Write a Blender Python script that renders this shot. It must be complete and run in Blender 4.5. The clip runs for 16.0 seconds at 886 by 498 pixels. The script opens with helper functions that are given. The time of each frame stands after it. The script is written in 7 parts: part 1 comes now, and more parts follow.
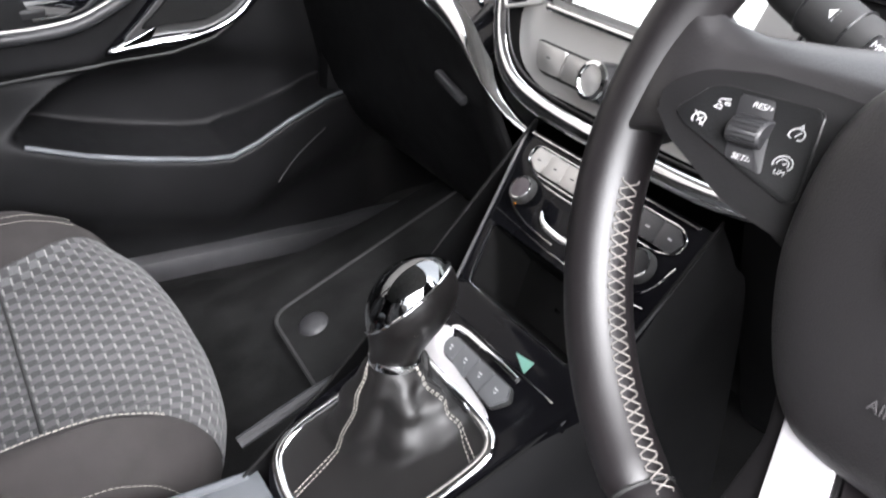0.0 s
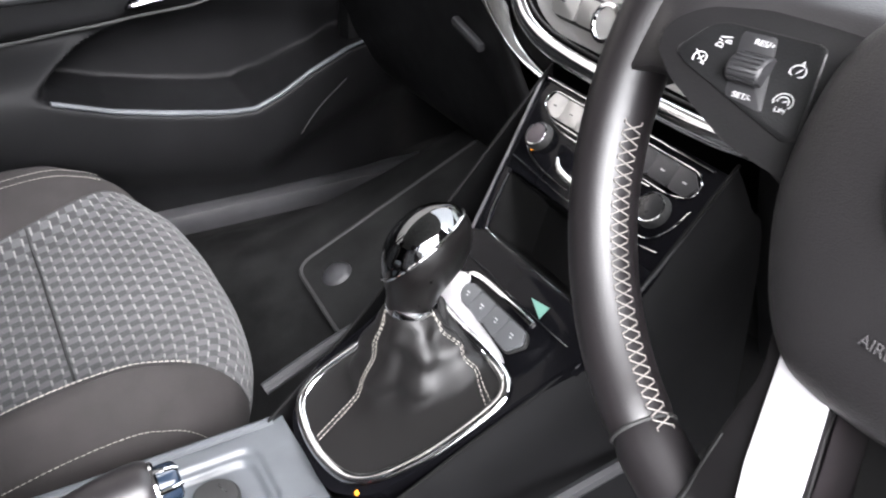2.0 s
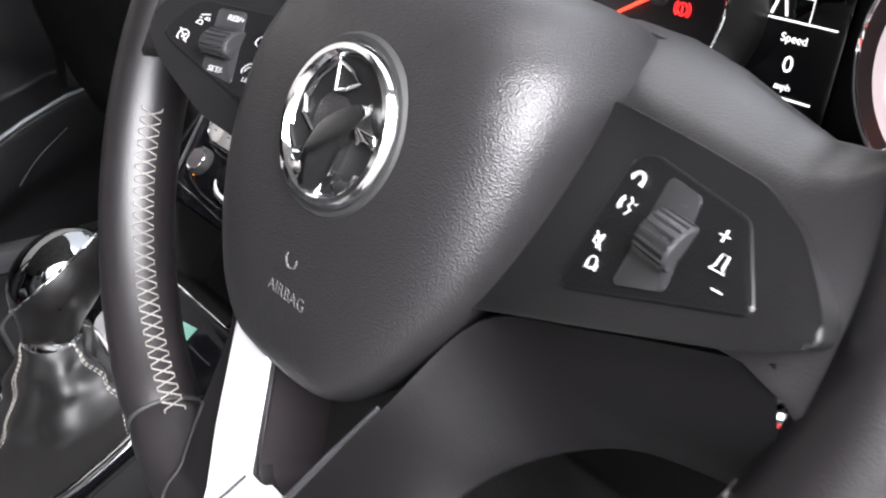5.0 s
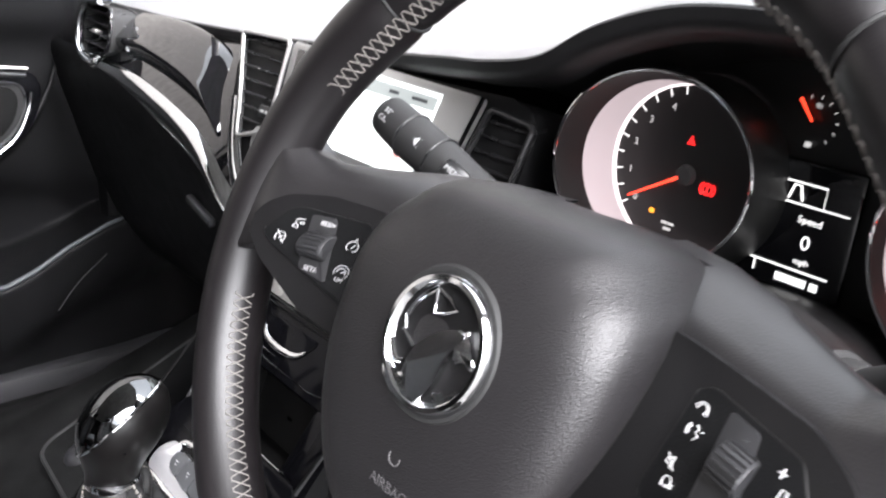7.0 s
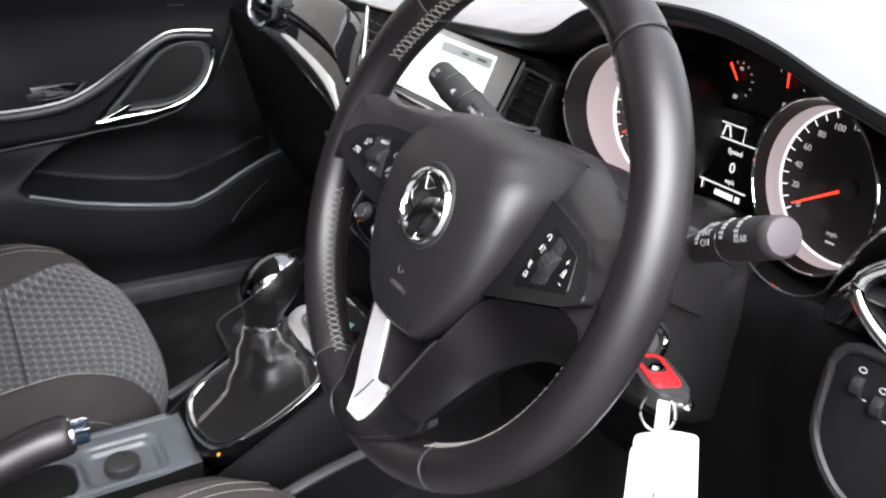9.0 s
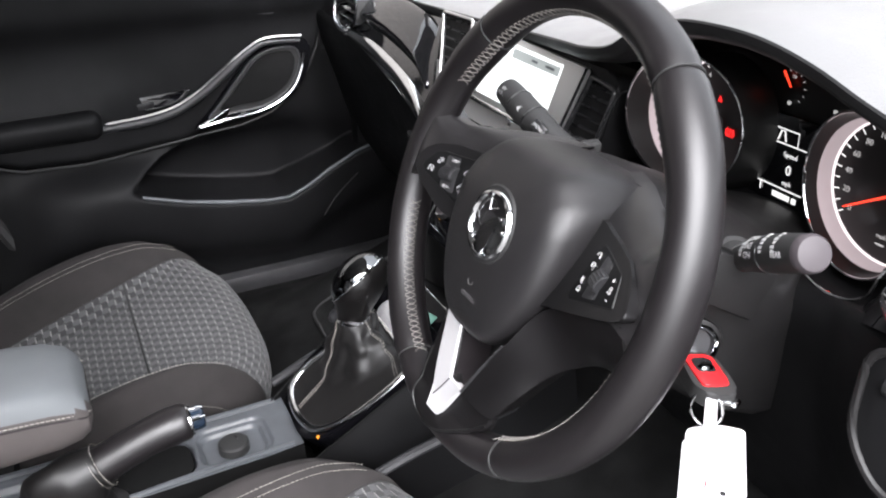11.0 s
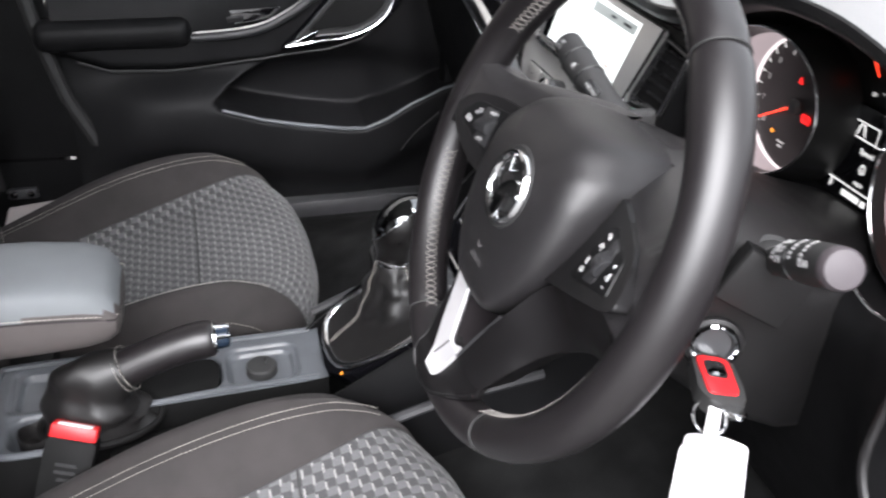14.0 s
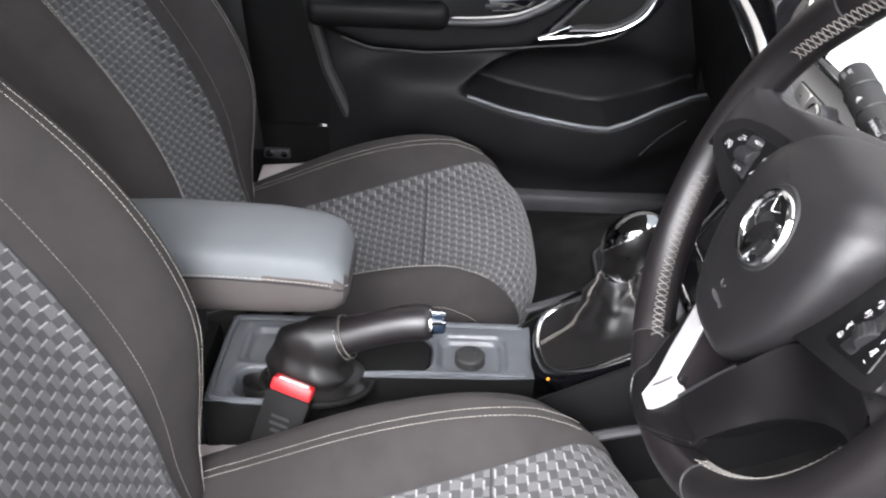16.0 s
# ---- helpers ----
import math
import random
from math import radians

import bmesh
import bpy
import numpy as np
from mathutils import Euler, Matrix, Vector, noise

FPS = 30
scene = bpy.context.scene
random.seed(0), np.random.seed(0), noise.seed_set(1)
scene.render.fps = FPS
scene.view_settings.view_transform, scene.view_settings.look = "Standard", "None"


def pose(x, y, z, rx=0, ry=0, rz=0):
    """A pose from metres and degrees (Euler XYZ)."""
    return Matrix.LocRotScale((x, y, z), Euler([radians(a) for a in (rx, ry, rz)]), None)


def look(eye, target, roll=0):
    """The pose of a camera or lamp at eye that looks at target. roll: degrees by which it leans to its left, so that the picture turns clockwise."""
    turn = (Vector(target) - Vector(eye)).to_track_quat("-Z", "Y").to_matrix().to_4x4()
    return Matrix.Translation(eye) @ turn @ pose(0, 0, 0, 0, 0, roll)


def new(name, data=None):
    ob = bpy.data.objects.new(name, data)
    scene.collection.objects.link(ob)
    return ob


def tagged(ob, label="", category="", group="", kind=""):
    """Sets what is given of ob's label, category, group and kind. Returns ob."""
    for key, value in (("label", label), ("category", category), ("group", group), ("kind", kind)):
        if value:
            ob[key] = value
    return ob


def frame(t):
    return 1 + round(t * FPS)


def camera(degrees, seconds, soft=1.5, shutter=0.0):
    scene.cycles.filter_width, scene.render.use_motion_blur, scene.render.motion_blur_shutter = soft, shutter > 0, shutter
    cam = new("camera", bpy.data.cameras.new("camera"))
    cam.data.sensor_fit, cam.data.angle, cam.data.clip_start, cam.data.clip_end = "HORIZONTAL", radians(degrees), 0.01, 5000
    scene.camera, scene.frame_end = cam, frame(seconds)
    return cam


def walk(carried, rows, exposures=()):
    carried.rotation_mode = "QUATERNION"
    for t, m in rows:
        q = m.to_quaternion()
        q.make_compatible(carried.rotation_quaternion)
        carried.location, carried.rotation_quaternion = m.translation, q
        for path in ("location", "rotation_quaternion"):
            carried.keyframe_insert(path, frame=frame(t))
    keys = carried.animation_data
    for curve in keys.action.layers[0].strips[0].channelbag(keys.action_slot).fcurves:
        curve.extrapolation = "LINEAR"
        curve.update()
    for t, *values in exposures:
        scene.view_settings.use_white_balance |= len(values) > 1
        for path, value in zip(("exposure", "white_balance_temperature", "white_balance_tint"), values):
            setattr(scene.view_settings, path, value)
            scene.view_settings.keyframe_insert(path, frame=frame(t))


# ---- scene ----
cam = camera(54.7, 16.0, soft=2.1, shutter=0.4)
ROWS = [
    (0.0, 0.4545, -0.2716, 0.9924, 56.28, -28.82, 4.59),
    (0.5, 0.4603, -0.2709, 0.9837, 58.04, -30.97, 4.22),
    (1.0, 0.4624, -0.2700, 0.9856, 59.11, -32.12, 3.47),
    (1.5, 0.4624, -0.2649, 0.9885, 59.09, -32.32, 3.22),
    (2.0, 0.4662, -0.2631, 0.9929, 58.57, -32.21, 2.63),
    (2.5, 0.5500, -0.2328, 1.0190, 56.83, -32.48, 0.62),
    (3.0, 0.6585, -0.2445, 1.0838, 56.51, -33.00, -1.02),
    (3.5, 0.6942, -0.2238, 1.0823, 56.87, -31.94, 0.64),
    (3.7, 0.6820, -0.1938, 1.0548, 55.65, -30.95, 1.72),
    (5.8, 0.5123, -0.1526, 0.9618, 44.38, -26.07, 5.06),
    (6.0, 0.5061, -0.1639, 0.9649, 45.05, -25.61, 4.80),
    (6.5, 0.5194, -0.1869, 0.9949, 46.73, -23.51, 4.33),
    (7.0, 0.5623, -0.1978, 1.0209, 47.38, -20.66, 4.74),
    (7.5, 0.6119, -0.2121, 1.0352, 47.90, -19.16, 4.18),
    (8.0, 0.6457, -0.2232, 1.0352, 49.56, -18.65, 4.40),
    (8.5, 0.7191, -0.2470, 1.0350, 53.48, -20.81, 5.00),
    (9.0, 0.8088, -0.2693, 1.0867, 58.46, -24.64, 2.68),
    (9.5, 0.8468, -0.2815, 1.1172, 62.65, -27.00, -0.17),
    (9.7, 0.8558, -0.2846, 1.1284, 64.26, -26.92, -0.55),
    (11.8, 0.8575, -0.2426, 1.1457, 65.53, -26.85, -1.88),
    (12.0, 0.8501, -0.2112, 1.1452, 65.20, -27.12, -1.90),
    (12.5, 0.8039, -0.1625, 1.1276, 64.36, -28.16, -0.65),
    (13.0, 0.7848, -0.1519, 1.1310, 66.54, -29.71, 2.14),
    (13.5, 0.7848, -0.1597, 1.1337, 70.73, -30.84, 2.51),
    (14.0, 0.8483, -0.1996, 1.1381, 73.16, -30.66, 2.50),
    (14.5, 0.8241, -0.2114, 1.1387, 81.06, -31.31, 2.99),
    (15.0, 0.8171, -0.2115, 1.1382, 85.49, -32.43, 3.04),
    (15.5, 0.8229, -0.2085, 1.1413, 87.14, -32.64, 2.98),
    (16.0, 0.8233, -0.2106, 1.1454, 89.73, -32.12, 2.47),
]
EXPOSURES = [(t, e, 6350, 10) for t, e in ((0.0, 2.9), (2.0, 3.05), (3.7, 2.75), (5.8, 2.85), (6.5, 2.85), (7.5, 2.2), (9.5, 2.1), (12.0, 2.1), (14.0, 2.15), (16.0, 2.4))]
walk(cam, [(t, pose(x, y, z, 90 + pitch, 0, yaw) @ pose(0, 0, 0, 0, 0, roll)) for t, x, y, z, yaw, pitch, roll in ROWS], EXPOSURES)

# ---- daylight: a bright overcast sky with a weak, very wide sun ----
world = bpy.data.worlds.new("sky")
scene.world = world
world.use_nodes = True
wn, wl = world.node_tree.nodes, world.node_tree.links
sky = wn.new("ShaderNodeTexSky")
sky.sky_type, sky.sun_disc = "NISHITA", False
sky.sun_elevation, sky.sun_rotation = radians(48), radians(103)
sky.air_density, sky.dust_density, sky.ozone_density = 1.0, 4.0, 1.0
hsv = wn.new("ShaderNodeHueSaturation")
hsv.inputs["Saturation"].default_value = 0.12
wl.new(sky.outputs[0], hsv.inputs["Color"])
veil = wn.new("ShaderNodeMix")
veil.data_type = "RGBA"
veil.inputs["Factor"].default_value = 0.5
veil.inputs["B"].default_value = (5.6, 5.75, 6.1, 1)
wl.new(hsv.outputs[0], veil.inputs["A"])
wl.new(veil.outputs["Result"], wn["Background"].inputs[0])
wn["Background"].inputs[1].default_value = 0.14
sun = new("sun", bpy.data.lights.new("sun", "SUN"))
sun.data.energy, sun.data.angle, sun.data.color = 2.6, radians(60), (1, 0.965, 0.99)
sun.matrix_world = look((4.75, -1.1, 5.3), (0, 0, 0))


# ---- materials ----
def nodes_of(name):
    m = bpy.data.materials.new(name)
    m.use_nodes = True
    nt = m.node_tree
    return m, nt, nt.nodes["Principled BSDF"]


def tex(nt, kind, scale, coord, **extra):
    n = nt.nodes.new(kind)
    n.inputs["Scale"].default_value = scale
    for k, v in extra.items():
        n.inputs[k].default_value = v
    nt.links.new(coord, n.inputs["Vector"])
    return n


def ramp(nt, fac, stops):
    r = nt.nodes.new("ShaderNodeValToRGB")
    nt.links.new(fac, r.inputs[0])
    while len(r.color_ramp.elements) < len(stops):
        r.color_ramp.elements.new(0.5)
    for e, (p, c) in zip(r.color_ramp.elements, stops):
        e.position, e.color = p, (*c, 1) if len(c) == 3 else c
    return r.outputs[0]


def plain(name, col, rough=0.5, metal=0.0, grain=0.0, scale=900, vary=0.25, coat=0.0, cell=False, spec=0.5, smudge=0.08):
    """A surface with fine relief (grain), blotchy colour (vary) and uneven gloss (smudge)."""
    m, nt, b = nodes_of(name)
    co = nt.nodes.new("ShaderNodeTexCoord").outputs["Object"]
    big = tex(nt, "ShaderNodeTexNoise", 14, co, Detail=5.0)
    nt.links.new(ramp(nt, big.outputs[0], [(0.3, [c * (1 - vary) for c in col]), (0.7, [min(1, c * (1 + vary)) for c in col])]), b.inputs["Base Color"])
    mid = tex(nt, "ShaderNodeTexNoise", 45, co, Detail=6.0)
    mr = nt.nodes.new("ShaderNodeMapRange")
    mr.inputs[3].default_value, mr.inputs[4].default_value = max(0.02, rough - smudge), min(1, rough + smudge)
    nt.links.new(mid.outputs[0], mr.inputs[0])
    nt.links.new(mr.outputs[0], b.inputs["Roughness"])
    b.inputs["Metallic"].default_value, b.inputs["Coat Weight"].default_value = metal, coat
    b.inputs["Coat Roughness"].default_value = 0.03
    b.inputs["Specular IOR Level"].default_value = spec
    if grain:
        bump = nt.nodes.new("ShaderNodeBump")
        bump.inputs["Strength"].default_value, bump.inputs["Distance"].default_value = grain, 0.0006
        t = tex(nt, "ShaderNodeTexVoronoi" if cell else "ShaderNodeTexNoise", scale, co)
        nt.links.new(t.outputs["Distance"] if cell else t.outputs[0], bump.inputs["Height"])
        nt.links.new(bump.outputs[0], b.inputs["Normal"])
    return m


def glow(name, col, power):
    m, nt, b = nodes_of(name)
    b.inputs["Base Color"].default_value = (*[c * 0.3 for c in col], 1)
    b.inputs["Emission Color"].default_value, b.inputs["Emission Strength"].default_value = (*col, 1), power
    return m


def cloth():
    """Woven seat cloth: staggered light and dark checks with bright dashes at their edges, sized in metres by the UV map."""
    m, nt, b = nodes_of("seat_cloth")
    uv = nt.nodes.new("ShaderNodeTexCoord").outputs["UV"]
    sep = nt.nodes.new("ShaderNodeSeparateXYZ")
    nt.links.new(uv, sep.inputs[0])

    def f(op, a, c=None):
        n = nt.nodes.new("ShaderNodeMath")
        n.operation = op
        for i, v in enumerate((a, c)):
            if v is None:
                continue
            if isinstance(v, (int, float)):
                n.inputs[i].default_value = v
            else:
                nt.links.new(v, n.inputs[i])
        return n.outputs[0]
    p, q = 0.0122, 0.0200
    u = f("DIVIDE", sep.outputs[1], p)
    col = f("FLOOR", u)
    odd = f("FLOORED_MODULO", col, 2.0)
    v = f("ADD", f("DIVIDE", sep.outputs[0], q), f("MULTIPLY", odd, 0.5))
    fu, fv = f("FRACT", u), f("FRACT", v)
    tone = f("GREATER_THAN", fv, 0.5)
    dash = f("MULTIPLY", f("LESS_THAN", fu, 0.17), f("MULTIPLY", f("GREATER_THAN", fv, 0.12), f("LESS_THAN", fv, 0.62)))
    co = nt.nodes.new("ShaderNodeTexCoord").outputs["Object"]
    weave = tex(nt, "ShaderNodeTexNoise", 1500, co, Detail=2.0)
    blotch = tex(nt, "ShaderNodeTexNoise", 9, co, Detail=4.0)
    mix = nt.nodes.new("ShaderNodeMix")
    mix.data_type = "RGBA"
    nt.links.new(tone, mix.inputs["Factor"])
    mix.inputs["A"].default_value, mix.inputs["B"].default_value = (0.038, 0.038, 0.039, 1), (0.084, 0.084, 0.086, 1)
    mix2 = nt.nodes.new("ShaderNodeMix")
    mix2.data_type = "RGBA"
    nt.links.new(dash, mix2.inputs["Factor"])
    nt.links.new(mix.outputs["Result"], mix2.inputs["A"])
    mix2.inputs["B"].default_value = (0.215, 0.21, 0.205, 1)
    mul = nt.nodes.new("ShaderNodeMix")
    mul.data_type, mul.blend_type = "RGBA", "MULTIPLY"
    mul.inputs["Factor"].default_value = 1.0
    nt.links.new(mix2.outputs["Result"], mul.inputs["A"])
    nt.links.new(ramp(nt, f("ADD", f("MULTIPLY", weave.outputs[0], 0.6), f("MULTIPLY", blotch.outputs[0], 0.4)), [(0.3, (0.6, 0.6, 0.6)), (0.7, (1.2, 1.2, 1.2))]), mul.inputs["B"])
    nt.links.new(mul.outputs["Result"], b.inputs["Base Color"])
    b.inputs["Roughness"].default_value = 0.9
    b.inputs["Sheen Weight"].default_value = 0.15
    bump = nt.nodes.new("ShaderNodeBump")
    bump.inputs["Strength"].default_value, bump.inputs["Distance"].default_value = 0.5, 0.0008
    nt.links.new(f("ADD", f("MULTIPLY", tone, 0.4), f("ADD", dash, f("MULTIPLY", weave.outputs[0], 0.5))), bump.inputs["Height"])
    nt.links.new(bump.outputs[0], b.inputs["Normal"])
    return m


def glass(name, tint=(1, 1, 1)):
    m, nt, b = nodes_of(name)
    b.inputs["Base Color"].default_value = (*tint, 1)
    b.inputs["Transmission Weight"].default_value, b.inputs["Roughness"].default_value, b.inputs["IOR"].default_value = 1.0, 0.0, 1.03
    return m


PLASTIC = plain("soft_black_plastic", (0.0056, 0.0056, 0.0060), 0.50, grain=0.15, scale=1200, cell=True, spec=0.17)
# black dash plastic painted pale where windscreen daylight falls on its top
DASHTOP = plain("daylit_dash_top_plastic", (0.17, 0.17, 0.17), 0.42, grain=0.25, scale=700, cell=True, vary=0.05)
EMBOSS = plain("embossed_plastic", (0.085, 0.082, 0.084), 0.4)
SHROUD = plain("shroud_plastic", (0.0100, 0.0095, 0.0098), 0.46, grain=0.2, scale=1000, cell=True, vary=0.1, spec=0.35)
INLAY = plain("bright_silver_paint", (0.66, 0.65, 0.66), 0.24, metal=0.3, vary=0.01, smudge=0.02)
MAUVE = plain("mauve_grey_plastic", (0.050, 0.043, 0.047), 0.5, vary=0.08, spec=0.35)
GREEN = plain("pale_green_card", (0.16, 0.33, 0.27), 0.35, vary=0.1)
HARD = plain("hard_grey_plastic", (0.034, 0.034, 0.036), 0.38, grain=0.2, scale=1100)
CONSOLE = plain("console_plastic", (0.078, 0.084, 0.092), 0.36, grain=0.2, scale=1000)
LEATHER = plain("black_leather", (0.0085, 0.0072, 0.0079), 0.41, grain=0.08, scale=1200, cell=True, vary=0.12, spec=0.62, smudge=0.03)
WEB = plain("smooth_spoke_plastic", (0.0065, 0.006, 0.0064), 0.44, grain=0.1, scale=1000, spec=0.26)
GAITER = plain("soft_black_leather", (0.0075, 0.007, 0.007), 0.46, grain=0.14, scale=1100, cell=True, spec=0.5)
KNOB = plain("smooth_black_knob", (0.006, 0.0055, 0.0055), 0.30, spec=0.4)
KEYGREY = plain("grey_button_plastic", (0.10, 0.103, 0.108), 0.35, vary=0.08)
SPOKE = plain("satin_spoke_plastic", (0.0165, 0.0154, 0.0163), 0.37, grain=0.12, scale=1000, cell=True, vary=0.1, spec=0.75, smudge=0.04)
POD = plain("satin_pod_plastic", (0.0075, 0.0072, 0.0076), 0.42, grain=0.08, scale=1200, cell=True, spec=0.28)
FORK = plain("mauve_black_plastic", (0.014, 0.012, 0.013), 0.36, vary=0.1, spec=0.4)
AIRBAG = plain("grained_airbag_plastic", (0.0135, 0.0126, 0.0134), 0.41, grain=0.30, scale=1500, vary=0.1, cell=True, spec=0.62, smudge=0.04)
CHROMEDARK = plain("dark_mirror", (0.17, 0.175, 0.18), 0.05, metal=1.0, vary=0.03, smudge=0.02)
PIANO = plain("piano_black", (0.004, 0.004, 0.005), 0.05, coat=1.0, smudge=0.03, spec=0.6)
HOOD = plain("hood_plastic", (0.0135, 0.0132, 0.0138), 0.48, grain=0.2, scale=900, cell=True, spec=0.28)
DOOR = plain("door_panel_plastic", (0.0066, 0.0066, 0.0071), 0.52, grain=0.15, scale=1200, cell=True, spec=0.16)
BLUEBLACK = plain("blue_black_gloss_plastic", (0.012, 0.02, 0.034), 0.18, vary=0.05)
SHUTTER = plain("grey_green_metal", (0.12, 0.14, 0.13), 0.5, vary=0.1)
MATT = plain("matt_black_plastic", (0.006, 0.006, 0.006), 0.65, grain=0.15, spec=0.12)
# copy of piano black with its sky reflections dimmed, for climate and gear plates
DEEP = plain("dimmed_gloss_black", (0.004, 0.004, 0.005), 0.07, spec=0.09, smudge=0.03)
ROCKER = plain("grey_rocker_plastic", (0.022, 0.022, 0.0235), 0.40, vary=0.08)
GLOSS = plain("gloss_black_button", (0.016, 0.016, 0.017), 0.28, smudge=0.05)
CHROME = plain("chrome", (0.78, 0.79, 0.8), 0.08, metal=1.0, vary=0.05, smudge=0.04)
SATIN = plain("satin_silver", (0.50, 0.495, 0.48), 0.36, metal=0.7, vary=0.02, smudge=0.02)
SILVER = plain("silver_paint", (0.52, 0.52, 0.51), 0.32, metal=0.55, vary=0.02, smudge=0.02)
FABRIC = plain("charcoal_fabric", (0.0235, 0.0203, 0.0200), 0.92, grain=0.5, scale=1600, vary=0.18)
CARPET = plain("black_carpet", (0.009, 0.009, 0.009), 1.0, grain=1.0, scale=700, vary=0.6, spec=0.1)
MAT = plain("black_mat_carpet", (0.0115, 0.0115, 0.0115), 0.95, grain=1.0, scale=900, vary=0.5, spec=0.15)
THREAD = plain("pale_thread", (0.33, 0.31, 0.28), 0.8)
THREAD_GREY = plain("grey_thread", (0.19, 0.178, 0.165), 0.8)
RED = plain("red_plastic", (0.62, 0.016, 0.02), 0.4, vary=0.1)
RUBBER = plain("dark_rubber", (0.018, 0.018, 0.018), 0.7, grain=0.2)
WHITE = plain("white_card", (0.82, 0.8, 0.82), 0.5, vary=0.04)
DIAL = plain("dial_black", (0.006, 0.006, 0.006), 0.4)
METALTAN = plain("painted_steel", (0.42, 0.38, 0.37), 0.5, vary=0.1)
LINER = plain("headliner_cloth", (0.30, 0.295, 0.285), 0.95, grain=0.3, scale=1500)
ASPHALT = plain("grey_concrete", (0.14, 0.135, 0.13), 0.9, grain=0.6, scale=90, vary=0.35)
SKYBLOCK = plain("dull_unseen_wall", (0.16, 0.15, 0.14), 0.9, grain=0.4, scale=60, vary=0.3)
PALE = plain("pale_render_wall", (0.55, 0.52, 0.44), 0.9, vary=0.15)
CLOTH = cloth()
GLASS = glass("clear_glass")
PRINT = plain("white_print", (0.5, 0.5, 0.5), 0.5, vary=0.03)
PRINTGLOW = glow("lit_white_print", (1, 0.97, 0.95), 0.28)
DIALPRINT = glow("dim_white_print", (1, 0.97, 0.95), 0.11)
NEEDLE = glow("lit_red_needle", (1.0, 0.05, 0.02), 0.5)
WARN = glow("lit_red_symbol", (1.0, 0.02, 0.02), 0.35)
MAPRED = glow("lit_screen_red", (1.0, 0.45, 0.42), 0.3)
AMBER = glow("lit_amber_symbol", (1.0, 0.35, 0.03), 0.35)
# no lamp: emission stands in for the light caught by the silver dial cones
CONE = glow("glowing_dial_surround", (0.80, 0.66, 0.68), 0.11)
SCREEN = glow("lit_screen", (0.95, 1.0, 0.98), 0.40)
SCREENTOP = glow("lit_screen_bar", (0.45, 0.48, 0.47), 0.2)
HALO = glow("lit_halo", (1.0, 0.85, 0.86), 0.35)


# ---- mesh helpers ----
def part(name, bm, material, parent=None, label="", smooth=True):
    me = bpy.data.meshes.new(name)
    if isinstance(bm, tuple):
        me.from_pydata([tuple(v) for v in bm[0]], [], bm[1])
        me.update()
    else:
        bmesh.ops.recalc_face_normals(bm, faces=bm.faces)
        bm.to_mesh(me)
        bm.free()
    me.materials.append(material)
    if smooth:
        me.shade_smooth()
        me.set_sharp_from_angle(angle=radians(38))
    ob = new(name, me)
    if parent:
        ob.parent = parent
    return tagged(ob, label)


def thing(name, label, category, group="", kind=""):
    return tagged(new(name), label, category, group, kind)


def rbox(sx, sy, sz, m=Matrix(), bevel=0.003, seg=2):
    bm = bmesh.new()
    bmesh.ops.create_cube(bm, size=1)
    bmesh.ops.scale(bm, vec=(sx, sy, sz), verts=bm.verts)
    if bevel:
        bmesh.ops.bevel(bm, geom=bm.edges[:], offset=min(bevel, 0.45 * min(sx, sy, sz)), segments=seg, profile=0.5, affect="EDGES")
    bmesh.ops.transform(bm, matrix=m, verts=bm.verts)
    return bm


def block(x0, x1, y0, y1, z0, z1, bevel=0.003):
    return rbox(x1 - x0, y1 - y0, z1 - z0, Matrix.Translation(((x0 + x1) / 2, (y0 + y1) / 2, (z0 + z1) / 2)), bevel)


def smooth_loop(pts, n=4, closed=True):
    """Catmull-Rom through the points, n steps each."""
    pts = [Vector(p) for p in pts]
    out, k = [], len(pts)
    for i in range(k if closed else k - 1):
        a, b, c, d = (pts[(i + j) % k] if closed else pts[min(max(i + j, 0), k - 1)] for j in (-1, 0, 1, 2))
        for s in range(n):
            t = s / n
            out.append(0.5 * (2 * b + (c - a) * t + (2 * a - 5 * b + 4 * c - d) * t * t + (3 * b - a - 3 * c + d) * t ** 3))
    return out if closed else out + [pts[-1]]


def round_poly(pts, r, n=5):
    """A polygon with its corners rounded by the radius r."""
    out, k = [], len(pts)
    for i in range(k):
        p, a, b = Vector(pts[i]), Vector(pts[i - 1]), Vector(pts[(i + 1) % k])
        d1, d2 = a - p, b - p
        l = min(r, d1.length * 0.45, d2.length * 0.45)
        s, e = p + d1.normalized() * l, p + d2.normalized() * l
        for j in range(n + 1):
            t = j / n
            out.append((1 - t) ** 2 * s + 2 * t * (1 - t) * p + t * t * e)
    return out


def prism(outline, z0, z1, m=Matrix(), bevel=0.0, seg=2):
    """A flat plate of the given outline from z0 to z1, its upper edge bevelled."""
    bm = bmesh.new()
    lo = [bm.verts.new((p[0], p[1], z0)) for p in outline]
    hi = [bm.verts.new((p[0], p[1], z1)) for p in outline]
    bm.faces.new(lo[::-1])
    top = bm.faces.new(hi)
    for i in range(len(lo)):
        bm.faces.new((lo[i], lo[(i + 1) % len(lo)], hi[(i + 1) % len(hi)], hi[i]))
    if bevel:
        bmesh.ops.bevel(bm, geom=top.edges[:], offset=bevel, segments=seg, profile=0.5, affect="EDGES")
    bmesh.ops.transform(bm, matrix=m, verts=bm.verts)
    return bm


